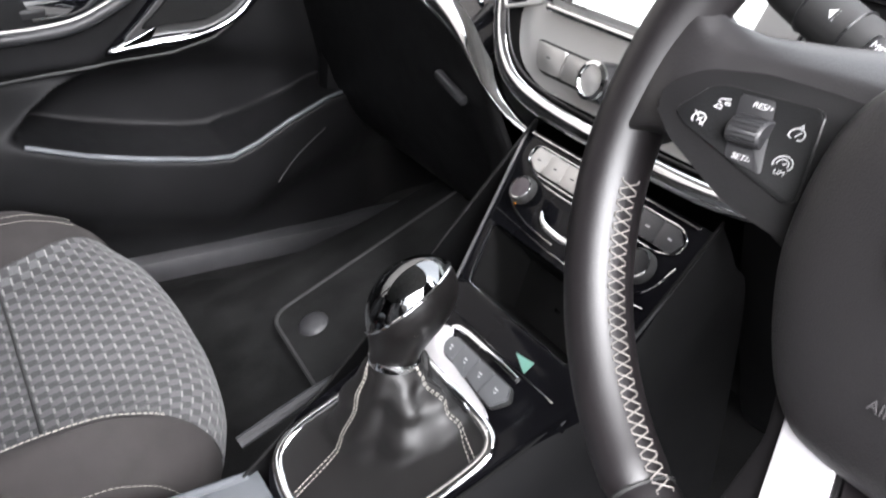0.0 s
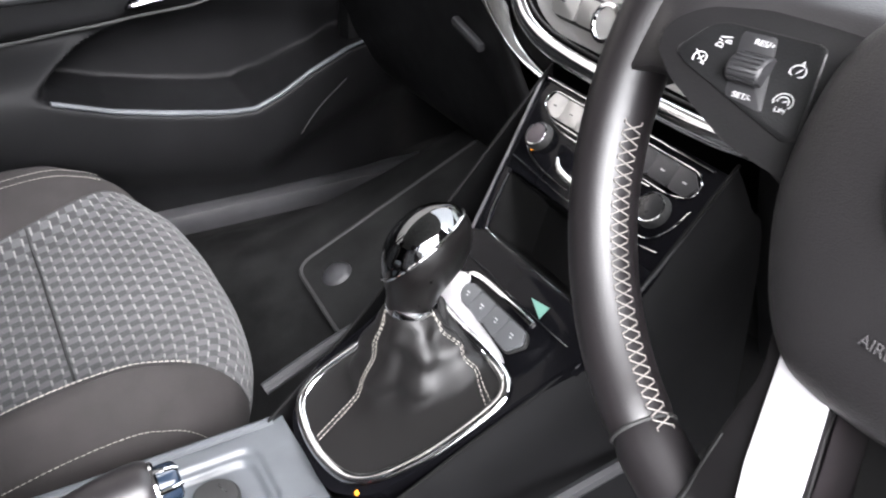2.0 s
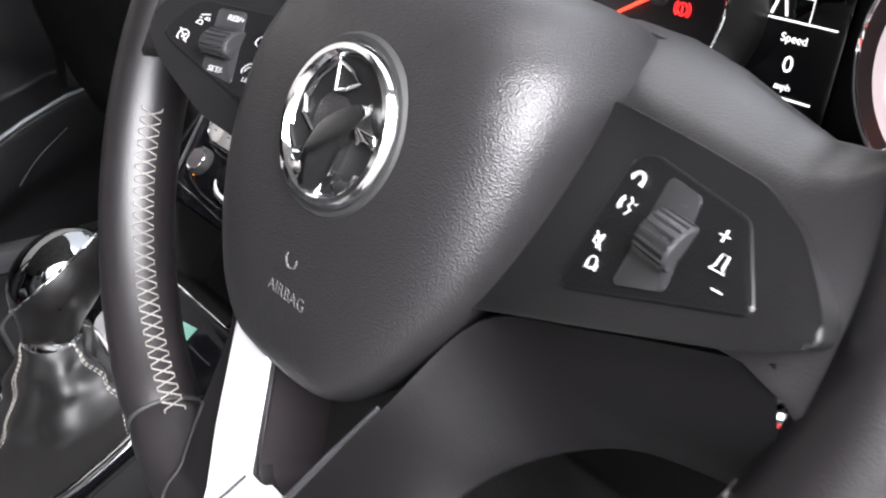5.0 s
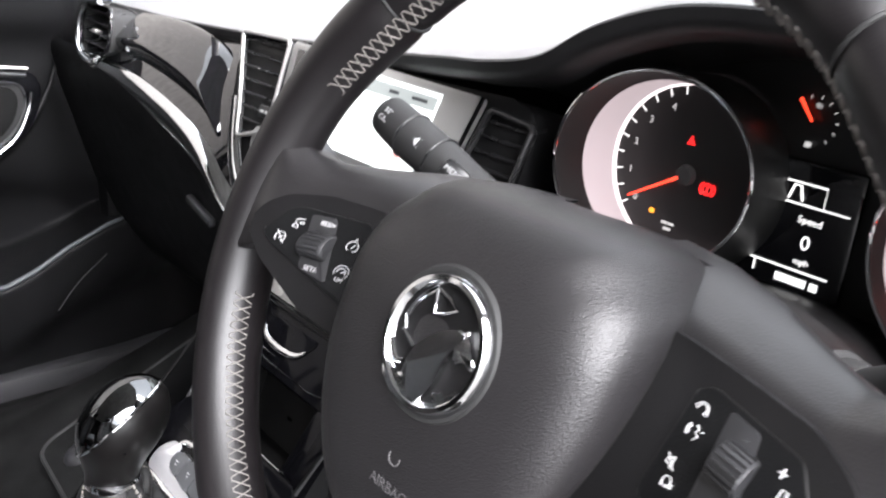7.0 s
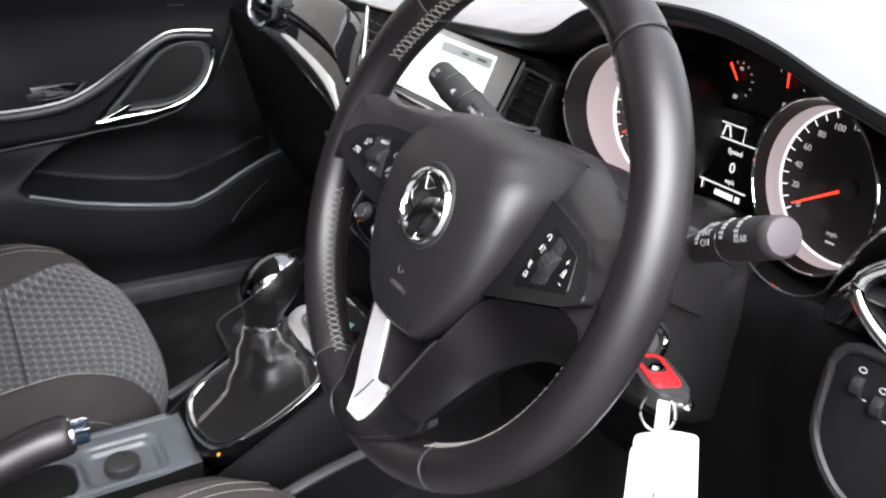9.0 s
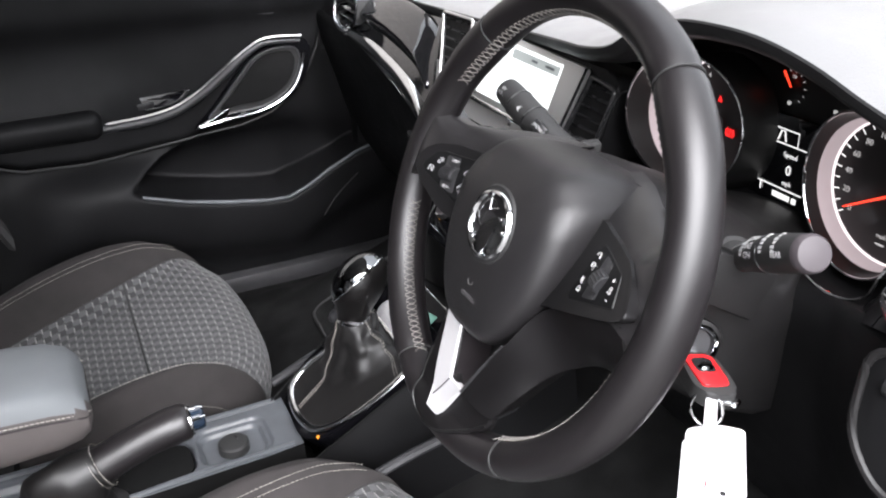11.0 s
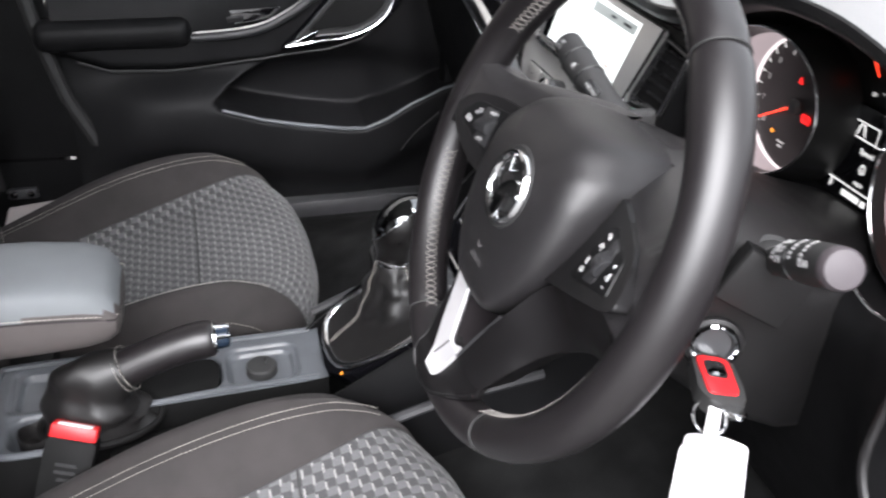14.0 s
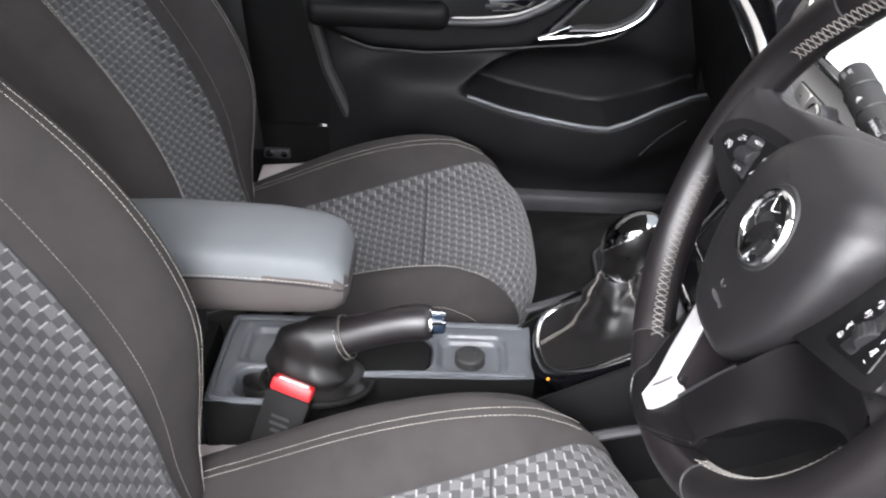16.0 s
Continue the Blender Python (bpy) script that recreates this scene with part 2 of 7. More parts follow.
def loft(rings, closed=True, loop=False, caps=True):
    bm = bmesh.new()
    rows = [[bm.verts.new(p) for p in ring] for ring in rings]
    k = len(rows[0])
    for i in range(len(rows) if loop else len(rows) - 1):
        a, b = rows[i], rows[(i + 1) % len(rows)]
        for j in range(k if closed else k - 1):
            bm.faces.new((a[j], a[(j + 1) % k], b[(j + 1) % k], b[j]))
    if caps and closed and not loop:
        bm.faces.new(rows[0][::-1])
        bm.faces.new(rows[-1])
    return bm


def tube(path, r, closed=False, seg=8, flat=1.0, up=Vector((0, 0, 1))):
    """A round bar along a path; r a number or one number a point; flat squeezes it along up."""
    path = [Vector(p) for p in path]
    k, rings = len(path), []
    for i, p in enumerate(path):
        a, b = (path[i - 1], path[(i + 1) % k]) if closed else (path[max(i - 1, 0)], path[min(i + 1, k - 1)])
        d = (b - a).normalized()
        u = up - d * up.dot(d)
        u = u.normalized() if u.length > 1e-4 else d.orthogonal().normalized()
        w = d.cross(u)
        rr = r[i] if isinstance(r, (list, tuple)) else r
        rings.append([p + rr * (math.cos(t) * w + flat * math.sin(t) * u) for t in [j * math.tau / seg for j in range(seg)]])
    return loft(rings, True, closed)


def lathe(profile, m=Matrix(), seg=40, caps=True):
    bm = loft([[m @ Vector((r * math.cos(t), r * math.sin(t), z)) for t in [j * math.tau / seg for j in range(seg)]] for r, z in profile], True, False, caps)
    return bm


def grid(fn, nu, nv, uvscale=None):
    """A sheet of fn(i/nu, j/nv)."""
    vs = [fn(i / nu, j / nv) for i in range(nu + 1) for j in range(nv + 1)]
    fs = [(i * (nv + 1) + j, (i + 1) * (nv + 1) + j, (i + 1) * (nv + 1) + j + 1, i * (nv + 1) + j + 1) for i in range(nu) for j in range(nv)]
    return vs, fs


def stitches(path, step=0.0052, length=0.0036, r=0.00045, skip=0):
    """A dashed line of thread along a path, as one mesh."""
    path = [Vector(p) for p in path]
    bm, left = bmesh.new(), 0.0
    for a, b in zip(path, path[1:]):
        d, at = (b - a).length, left
        while at < d:
            e = (b - a) / d
            s, u = a + e * at, e.orthogonal().normalized()
            w = e.cross(u)
            vs = [[bm.verts.new(s + e * h + r * (math.cos(t) * u + math.sin(t) * w)) for t in [k * math.tau / 4 for k in range(4)]] for h in (0, length)]
            for k in range(4):
                bm.faces.new((vs[0][k], vs[0][(k + 1) % 4], vs[1][(k + 1) % 4], vs[1][k]))
            at += step
        left = at - d
    return bm


def text(name, words, size, m, material, parent, align="CENTER"):
    cu = bpy.data.curves.new(name, "FONT")
    cu.body, cu.size, cu.extrude, cu.align_x, cu.align_y = words, size, 0.0001, align, "CENTER"
    tmp = new(name, cu)
    me = bpy.data.meshes.new_from_object(tmp.evaluated_get(bpy.context.evaluated_depsgraph_get()))
    bpy.data.objects.remove(tmp)
    me.transform(m)
    me.materials.clear()
    me.materials.append(material)
    ob = new(name, me)
    ob.parent = parent
    return ob


def bars(name, rows, size, m, material, parent):
    """Plain bars in place of writing that cannot be read: rows of (x, y, width)."""
    bm = bmesh.new()
    for x, y, w in rows:
        r = bmesh.ops.create_cube(bm, size=1, matrix=m @ Matrix.Translation((x, y, 0)) @ Matrix.Diagonal((w, size, 0.0002, 1)))
    return part(name, bm, material, parent, smooth=False)


def interp(rows, x):
    """Rows of (x, a, b, ...) read at x, smoothly."""
    xs = [r[0] for r in rows]
    return [float(np.interp(x, xs, [r[i] for r in rows])) for i in range(1, len(rows[0]))]


def surface(ctrl, nu, nv):
    """A fine sheet through a coarse net of points, Catmull-Rom both ways: nu and nv steps a span."""
    rows = [smooth_loop(r, nv, False) for r in ctrl]
    cols = [smooth_loop([r[j] for r in rows], nu, False) for j in range(len(rows[0]))]
    return [[cols[j][i] for j in range(len(cols))] for i in range(len(cols[0]))]


def sheet(name, net, material, parent, c0=0, c1=None, r0=0, r1=None, uv=False, label=""):
    """The part of a fine net between the columns c0, c1 and the rows r0, r1 as one mesh; uv in metres along the net."""
    c1, r1 = len(net[0]) - 1 if c1 is None else c1, len(net) - 1 if r1 is None else r1
    vs = [net[i][j] for i in range(r0, r1 + 1) for j in range(c0, c1 + 1)]
    k = c1 - c0 + 1
    fs = [(i * k + j, (i + 1) * k + j, (i + 1) * k + j + 1, i * k + j + 1) for i in range(r1 - r0) for j in range(k - 1)]
    ob = part(name, (vs, fs), material, parent, label)
    if uv:
        mid = len(net[0]) // 2
        along = [0.0]
        for i in range(1, len(net)):
            along.append(along[-1] + (net[i][mid] - net[i - 1][mid]).length)
        coords = []
        for i in range(r0, r1 + 1):
            across = [0.0]
            for j in range(1, len(net[0])):
                across.append(across[-1] + (net[i][j] - net[i][j - 1]).length)
            for j in range(c0, c1 + 1):
                coords.append((across[j] - across[mid], along[i]))
        layer = ob.data.uv_layers.new(name="metres")
        for lp in ob.data.loops:
            layer.data[lp.index].uv = coords[lp.vertex_index]
    return ob


# ---- the setting: ground, car shell, glass ----
def structure(name, bm, material, label, category, smooth=True):
    return tagged(part(name, bm, material, None, label, smooth), "", category, kind="structure")


def plane_box(name, x0, x1, y0, y1, z0, z1, material, label, category, bevel=0.01):
    return structure(name, block(x0, x1, y0, y1, z0, z1, bevel), material, label, category)


structure("ground", grid(lambda a, b: Vector((-300 + 600 * a, -300 + 600 * b, 0)), 12, 12), ASPHALT, "pale concrete yard under the car", "ground")
plane_box("floor", -0.74, 0.74, -1.7, 0.75, 0.28, 0.318, CARPET, "black carpeted car floor", "floor")
plane_box("ceiling", -0.66, 0.66, -1.7, 0.12, 1.40, 1.44, LINER, "pale cloth headliner under the roof", "ceiling", 0.02)
plane_box("wall_rear", -0.74, 0.74, -1.74, -1.66, 0.3, 1.42, PLASTIC, "dark rear wall of the cabin", "wall")
plane_box("wall_front", -0.74, 0.74, 0.68, 0.74, 0.3, 0.93, CARPET, "dark bulkhead in front of the footwells", "wall")
plane_box("wall_rear_side", -0.80, -0.72, -1.7, -0.46, 0.3, 0.95, PLASTIC, "dark rear door trim", "wall")
plane_box("wall_driver_rear_side", 0.72, 0.80, -1.7, -0.80, 0.3, 0.95, PLASTIC, "dark rear door trim on the driver side", "wall")
for side in (-1, 1):
    structure("pillar_trim", tube([(side * 0.70, 0.78, 0.96), (side * 0.66, 0.45, 1.20), (side * 0.62, 0.10, 1.40)], 0.045, seg=12), LINER, "pale trim of the windscreen pillar", "pillar trim")
    structure("pillar_trim", tube([(side * 0.72, -0.86, 0.40), (side * 0.71, -0.86, 0.9), (side * 0.64, -0.90, 1.40)], 0.06, seg=12), PLASTIC, "dark trim of the middle door pillar", "pillar trim")
structure("sill_plate", block(-0.70, -0.652, -0.42, 0.60, 0.300, 0.352, 0.012), HARD, "grey plastic door sill strip along the carpet", "sill plate")
structure("sill_plate", block(0.64, 0.74, -0.70, 0.60, 0.300, 0.342, 0.012), HARD, "grey plastic door sill strip along the carpet", "sill plate")

# the raised toe board of the passenger footwell, and the mat on it
structure("toe_board", grid(lambda a, b: Vector((-0.648 + 1.29 * a, -0.15 + 0.84 * b, 0.313 + 0.378 * max(0, b - 0.024) * min(1, max(0.0, (1.29 * a - 0.03) / 0.17)) ** 0.7)), 16, 16), CARPET, "black carpeted toe board of the footwells", "floor")


def floor_mat():
    t = thing("floor_mat", "black carpet floor mat with a round fixing stud", "floor mat")
    M = pose(-0.25, 0.045, 0.395, 24.2, 0, 0)
    out = round_poly([(-0.131, 0.0), (0.12, -0.012), (0.12, 0.36), (-0.14, 0.36)], 0.025)
    part("mat", prism(out, -0.003, 0.006, M, bevel=0.002), MAT, t)
    part("edge_binding", tube([M @ Vector((p.x, p.y, 0.0055)) for p in (Vector((*q, 0)) if len(q) == 2 else q for q in out)], 0.0028, True, 6), RUBBER, t)
    part("stud", lathe([(0.0, 0.006), (0.012, 0.0055), (0.017, 0.003), (0.019, 0)], M @ Matrix.Translation((-0.076, 0.034, 0.006)), 24, False), HARD, t, "round grey fixing stud")
    return t


floor_mat()


# ---- passenger door ----
def lip(y):
    return float(np.interp(y, [-0.26, -0.175, -0.10, -0.03, 0.05, 0.09, 0.13, 0.175, 0.235, 0.30], [0.575, 0.560, 0.536, 0.521, 0.508, 0.506, 0.522, 0.548, 0.575, 0.590]))


def opening_top(y):
    return float(np.interp(y, [-0.18, -0.165, -0.13, -0.06, 0.03, 0.13, 0.22, 0.29], [0.556, 0.58, 0.60, 0.617, 0.625, 0.622, 0.605, 0.578]))


def swoop(y):
    return float(np.interp(y, [-0.45, -0.40, -0.35, -0.25, -0.10, 0.03, 0.09, 0.13, 0.165, 0.19, 0.205], [0.672, 0.65, 0.632, 0.628, 0.633, 0.643, 0.66, 0.69, 0.73, 0.78, 0.83]))


def pocket_start(z):
    return float(np.interp(z, [0.50, 0.558, 0.572, 0.590, 0.610, 0.630], [-0.178, -0.176, -0.170, -0.150, -0.115, -0.060]))


def step(v, w):
    return 1 / (1 + math.exp(-max(-40, min(40, v / w))))


def door_x(y, z):
    x = -0.700
    above = step(z - swoop(y), 0.0035) * step(0.215 - y, 0.006)
    x += 0.016 * above
    x += 0.028 * above * step(0.75 - z, 0.02) * step(-0.16 - y, 0.03)
    x += 0.018 * step(z - 0.845, 0.010) * step(0.4 - y, 0.02)
    d = lip(y) - z
    mouth = step(y - pocket_start(z), 0.0040)
    x += 0.066 * (mouth * step(d, 0.0022) + (1 - mouth) * step(0.598 - z, 0.013)) * step(y + 0.33 + 0.55 * (0.60 - z), 0.035) * step(0.36 - y, 0.03)
    x -= 0.045 * step(d - 0.115, 0.016) * step(y + 0.36, 0.03)
    hole = step(-d - 0.003, 0.0016) * step(opening_top(y) - z, 0.012) * mouth * step(0.275 - y, 0.012)
    holder = 0.038 * math.exp(-(((y - 0.20) / 0.075) ** 2)) * step(z - 0.46, 0.02)
    x -= hole * (0.050 - holder * step(y - 0.11, 0.012))
    return x


def passenger_door():
    t = tagged(thing("door_1", "black moulded passenger door panel with map pocket and closed handle", "car door"), kind="structure")
    Y0, Y1, Z0, Z1 = -0.43, 0.62, 0.345, 0.955

    # rows of the panel follow the curved lip of the pocket
    def door_point(a, b):
        y = Y0 + (Y1 - Y0) * a
        e, k = lip(y), round(b * 200)
        z = float(np.interp(k, [0, 62, 100, 200], [Z0, e - 0.010, e + 0.009, Z1]))
        return Vector((door_x(y, z), y, z))
    part("panel", grid(door_point, 340, 200), DOOR, t)
    part("shell", block(-0.80, -0.770, -0.45, 0.64, 0.30, 0.955, 0.01), PLASTIC, t)
    part("edge_seal", tube([(-0.690, -0.475, 0.80), (-0.688, -0.452, 0.667), (-0.685, -0.43, 0.58), (-0.682, -0.395, 0.50), (-0.68, -0.372, 0.43), (-0.68, -0.345, 0.37), (-0.68, -0.335, 0.30)], 0.012, seg=8), RUBBER, t)
    # bead in paler grey, painting the highlight on the pocket's lip
    part("pocket_lip_highlight", tube([(door_x(y, lip(y) - 0.006) - 0.001, y, lip(y) - 0.003) for y in np.linspace(-0.172, 0.26, 60)], [0.0042 - 0.0022 * abs(k / 59 - 0.35) for k in range(60)], seg=8), CONSOLE, t)
    part("trim_edge", tube([(door_x(y, swoop(y) + 0.012) - 0.002, y, swoop(y)) for y in np.linspace(-0.40, 0.2, 44)], 0.0024, seg=6), RUBBER, t)
    part("pocket_seam", tube(smooth_loop([(-0.632, 0.155, 0.455), (-0.632, 0.185, 0.492), (-0.634, 0.23, 0.528)], 8, False), 0.0012, seg=6), RUBBER, t)
    # handle bezel: a leaf-shaped recess with its pull bar, chrome lower rim and glossy surround
    leaf = [(-0.046, 0.656), (0.005, 0.664), (0.07, 0.668), (0.12, 0.690), (0.15, 0.722), (0.162, 0.762), (0.150, 0.785), (0.10, 0.786), (0.06, 0.768), (0.02, 0.728), (-0.015, 0.690)]
    m = Matrix(((0, 0, 1, 0), (1, 0, 0, 0), (0, 1, 0, 0), (0, 0, 0, 1)))
    outer = smooth_loop([(y, z, 0) for y, z in leaf], 6)
    c = Vector((0.07, 0.725, 0))
    part("handle_surround", prism([c + (p - c) * 1.10 for p in outer], -0.69, -0.681, m, 0.003), PIANO, t, "gloss black surround")
    part("handle_recess", prism([c + (p - c) * 0.86 for p in outer], -0.685, -0.6803, m), RUBBER, t)
    part("door_handle", prism([c + Vector((0.004, 0.004, 0)) + (p - c) * 0.70 for p in outer], -0.682, -0.674, m, 0.003), MATT, t, "black inner door handle")
    arrow = [(-0.048, 0.655), (0.01, 0.662), (0.06, 0.667), (0.105, 0.682), (0.135, 0.706), (0.152, 0.74), (0.158, 0.765)]
    part("chrome_rim", tube([m @ Vector((y, z, -0.677)) for y, z in [(v.x, v.y) for v in smooth_loop([(a, b, 0) for a, b in arrow], 6, False)]], [0.0035] * 6 + [0.0026] * 31, seg=8), CHROME, t, "chrome lower rim of the handle")
    tip = [(-0.050, 0.654), (0.0, 0.663), (0.012, 0.684)]
    part("chrome_tip", prism([Vector((a, b, 0)) for a, b in tip], -0.681, -0.676, m, 0.001), CHROME, t, "pointed chrome end")
    part("inner_rim", tube([m @ (c + (p - c) * 0.86 + Vector((0, 0, -0.678))) for p in outer], 0.0016, True, 6), HARD, t)
    pull = smooth_loop([(-0.30, 0.688, 0), (-0.20, 0.682, 0), (-0.105, 0.690, 0), (-0.05, 0.712, 0), (0.0, 0.744, 0), (0.045, 0.776, 0), (0.085, 0.793, 0), (0.15, 0.790, 0)], 6, False)
    part("pull_bar", tube([m @ Vector((p.x, p.y, -0.668)) for p in pull], [0.011] * 28 + [0.0105 - 0.0005 * i for i in range(len(pull) - 28)], seg=12, flat=0.8), HARD, t, "grey curved pull bar")
    # the glint on top of the pull bar, laid on as a bright strip
    part("pull_bar_highlight", tube([m @ Vector((p.x + 0.002, p.y + 0.009, -0.664)) for p in pull], 0.0022, seg=6), SATIN, t, "highlight along the pull bar, modelled as a bright line")
    part("switch_panel", prism(round_poly([(-0.205, 0.690, 0), (-0.075, 0.705, 0), (-0.05, 0.728, 0), (-0.19, 0.722, 0)], 0.01), -0.685, -0.676, m, 0.002), PIANO, t, "gloss black window switch panel")
    part("window_switch", prism(round_poly([(-0.15, 0.702, 0), (-0.12, 0.705, 0), (-0.12, 0.716, 0), (-0.15, 0.713, 0)], 0.003), -0.676, -0.674, m, 0.001), GLOSS, t)
    part("armrest_pad", rbox(0.06, 0.25, 0.05, pose(-0.668, -0.335, 0.695), 0.02, 4), PLASTIC, t)
    # upper pull recess near the dash end
    up = round_poly([(-0.02, 0.846, 0), (0.12, 0.842, 0), (0.180, 0.872, 0), (0.186, 0.905, 0), (0.16, 0.912, 0), (-0.02, 0.914, 0)], 0.02)
    part("speaker_cover", prism(up, -0.69, -0.678, m, 0.004), PLASTIC, t)
    part("cover_rim", tube([m @ Vector((p.x, p.y, -0.678)) for p in up], 0.0022, True, 6), HARD, t)
    return t


passenger_door()

pillar = thing("pillar_panel", "black plastic lower trim of the middle pillar", "pillar trim", kind="structure")
part("upper_panel", grid(lambda a, b: Vector((-0.705 - 0.02 * (1 - a), -0.80 + 0.40 * a - 0.07 * b * a, 0.46 + 0.5 * b)), 10, 10), PLASTIC, pillar)
part("lower_panel", grid(lambda a, b: Vector((-0.698 - 0.02 * (1 - a), -0.80 + 0.43 * a - 0.03 * b * a, 0.30 + 0.157 * b)), 10, 6), PLASTIC, pillar)
anchor = thing("belt_anchor", "small dark steel seat belt anchor bolted to the pillar", "belt anchor")
part("bracket", rbox(0.012, 0.05, 0.02, pose(-0.69, -0.535, 0.402), 0.003), HARD, anchor)
for dy in (-0.014, 0.014):
    part("bolt", lathe([(0.0, 0.006), (0.006, 0.005), (0.007, 0)], pose(-0.684, -0.535 + dy, 0.404, 0, 90, 0), 12, False), CHROME, anchor)
belt = thing("seat_belt", "black webbing seat belt hanging by the pillar with a metal tongue", "seat belt")
part("webbing", grid(lambda a, b: Vector((-0.665, -0.60 + 0.045 * a - 0.05 * b, 0.42 + 0.75 * b)), 2, 12), RUBBER, belt)
part("tongue", rbox(0.006, 0.03, 0.05, pose(-0.66, -0.595, 0.755, 8, 0, 0), 0.002), CHROME, belt, "bright metal tongue")


# the driver's door stands open beside the camera, unseen, blocking low side light
door = thing("door_2", "open driver door with a plain dark inner panel", "car door", kind="structure")
D2 = pose(0.775, 0.62, 0.0, 0, 0, 62)
part("panel", rbox(0.06, 1.06, 0.62, D2 @ Matrix.Translation((0.0, -0.53, 0.66)), 0.03, 3), PLASTIC, door)
part("armrest", rbox(0.07, 0.46, 0.06, D2 @ Matrix.Translation((-0.05, -0.58, 0.70)), 0.02, 3), PLASTIC, door)
part("window_frame", tube([D2 @ Vector(p) for p in ((0, -0.02, 0.96), (0, -0.30, 1.20), (0, -0.62, 1.40), (0, -1.02, 1.41), (0, -1.05, 0.96))], 0.022, seg=8), RUBBER, door)


# ---- dashboard ----
EDGE = [(-0.68, 0.255, 0.888), (-0.60, 0.254, 0.892), (-0.40, 0.252, 0.897), (-0.22, 0.250, 0.906), (0.0, 0.234, 0.924), (0.10, 0.215, 0.936), (0.15, 0.205, 0.942),
        (0.20, 0.20, 0.953), (0.24, 0.20, 0.976), (0.29, 0.20, 0.993), (0.34, 0.20, 0.998), (0.39, 0.20, 0.997), (0.44, 0.20, 0.988), (0.49, 0.20, 0.973), (0.55, 0.20, 0.959), (0.62, 0.21, 0.946), (0.70, 0.23, 0.935)]


def dash():
    t = thing("dashboard", "black plastic dashboard, daylight on its top painted pale grey", "dashboard")
    net = []
    for x, y, z in EDGE:
        h = max(z, 0.965)
        net.append([Vector(p) for p in ((x, y + 0.03, z - 0.022), (x, y + 0.006, z - 0.016), (x, y, z - 0.007), (x, y + 0.007, z), (x, y + 0.07, z + 0.010), (x, 0.44, 0.5 * (z + 0.01) + 0.5 * h), (x, 0.60, 0.975), (x, 0.92, 0.972))])
    net = surface(net, 6, 4)
    # one pad: daylight put into the top's pale colour, the lip left dark
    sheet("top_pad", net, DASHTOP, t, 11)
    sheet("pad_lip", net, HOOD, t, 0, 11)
    # underside of the instrument hood
    hood = surface([[Vector((x, y + 0.012, z - 0.015)), Vector((x, 0.25, z - 0.022)), Vector((x, 0.31, z - 0.036))] for x, y, z in EDGE if 0.12 < x < 0.66], 4, 3)
    sheet("instrument_hood", hood, HOOD, t)
    part("dash_core", block(-0.60, 0.17, 0.40, 0.66, 0.52, 0.87, 0.01), MATT, t)
    part("dash_core", block(-0.235, 0.125, 0.265, 0.41, 0.55, 0.86, 0.01), MATT, t)
    part("instrument_face", grid(lambda a, b: Vector((0.165 + 0.495 * a, 0.302, 0.72 + (interp(EDGE, 0.165 + 0.495 * a)[1] - 0.030 - 0.72) * b)), 24, 4), DIAL, t)
    # passenger side: glossy decor panel, lower dash with the glove box
    low = [(-0.69, 0.840), (-0.60, 0.836), (-0.50, 0.834), (-0.44, 0.832), (-0.39, 0.828), (-0.345, 0.821), (-0.30, 0.812), (-0.26, 0.800), (-0.228, 0.785), (-0.205, 0.766), (-0.188, 0.745)]
    ctrl = []
    for x, z in low[2:]:
        top = interp(EDGE, x)
        ctrl.append([Vector((x, top[0] + 0.006, top[1] - 0.014)), Vector((x, 0.222, 0.5 * (z + top[1]))), Vector((x, 0.196, z + 0.004))])
    sheet("decor_panel", surface(ctrl, 5, 5), PIANO, t, label="gloss black decor panel")
    # a raised darker wing sweeps across the decor panel
    rows = []
    for x, zt, zc, zl in ((-0.478, 0.895, 0.864, 0.838), (-0.45, 0.896, 0.864, 0.837), (-0.40, 0.897, 0.864, 0.835), (-0.35, 0.895, 0.859, 0.830), (-0.31, 0.890, 0.853, 0.823), (-0.28, 0.882, 0.846, 0.816), (-0.26, 0.872, 0.838, 0.809), (-0.245, 0.856, 0.826, 0.803), (-0.232, 0.836, 0.814, 0.798), (-0.224, 0.818, 0.806, 0.795)):
        h = zt - zc
        rows.append([Vector(p) for p in ((x, 0.250, zt - 0.004), (x, 0.240, zt), (x, 0.222, zt - 0.30 * h), (x, 0.206, zt - 0.75 * h), (x, 0.200, zc), (x, 0.203, zc - 0.4 * (zc - zl)), (x, 0.214, zl), (x, 0.224, zl))])
    part("vent_housing", block(-0.70, -0.485, 0.240, 0.262, 0.80, 0.890, 0.006), PLASTIC, t)
    sheet("decor_wing", surface(rows, 4, 4), PIANO, t, label="raised gloss black wing")
    ctrl = []
    for x, z in low + [(-0.170, 0.722), (-0.145, 0.695), (-0.115, 0.670)]:
        ctrl.append([Vector((x, 0.196, z)), Vector((x, 0.190, z - 0.02)), Vector((x, 0.210, z - 0.10)), Vector((x, 0.27, 0.56)), Vector((x, 0.36, 0.50)), Vector((x, 0.6, 0.50))])
    sheet("lower_panel", surface(ctrl, 4, 5), PLASTIC, t)
    tail = low[2:-1] + [(-0.188, 0.751), (-0.168, 0.737), (-0.140, 0.727), (-0.110, 0.722)]
    rows, k = [], len(low[2:]) - 2
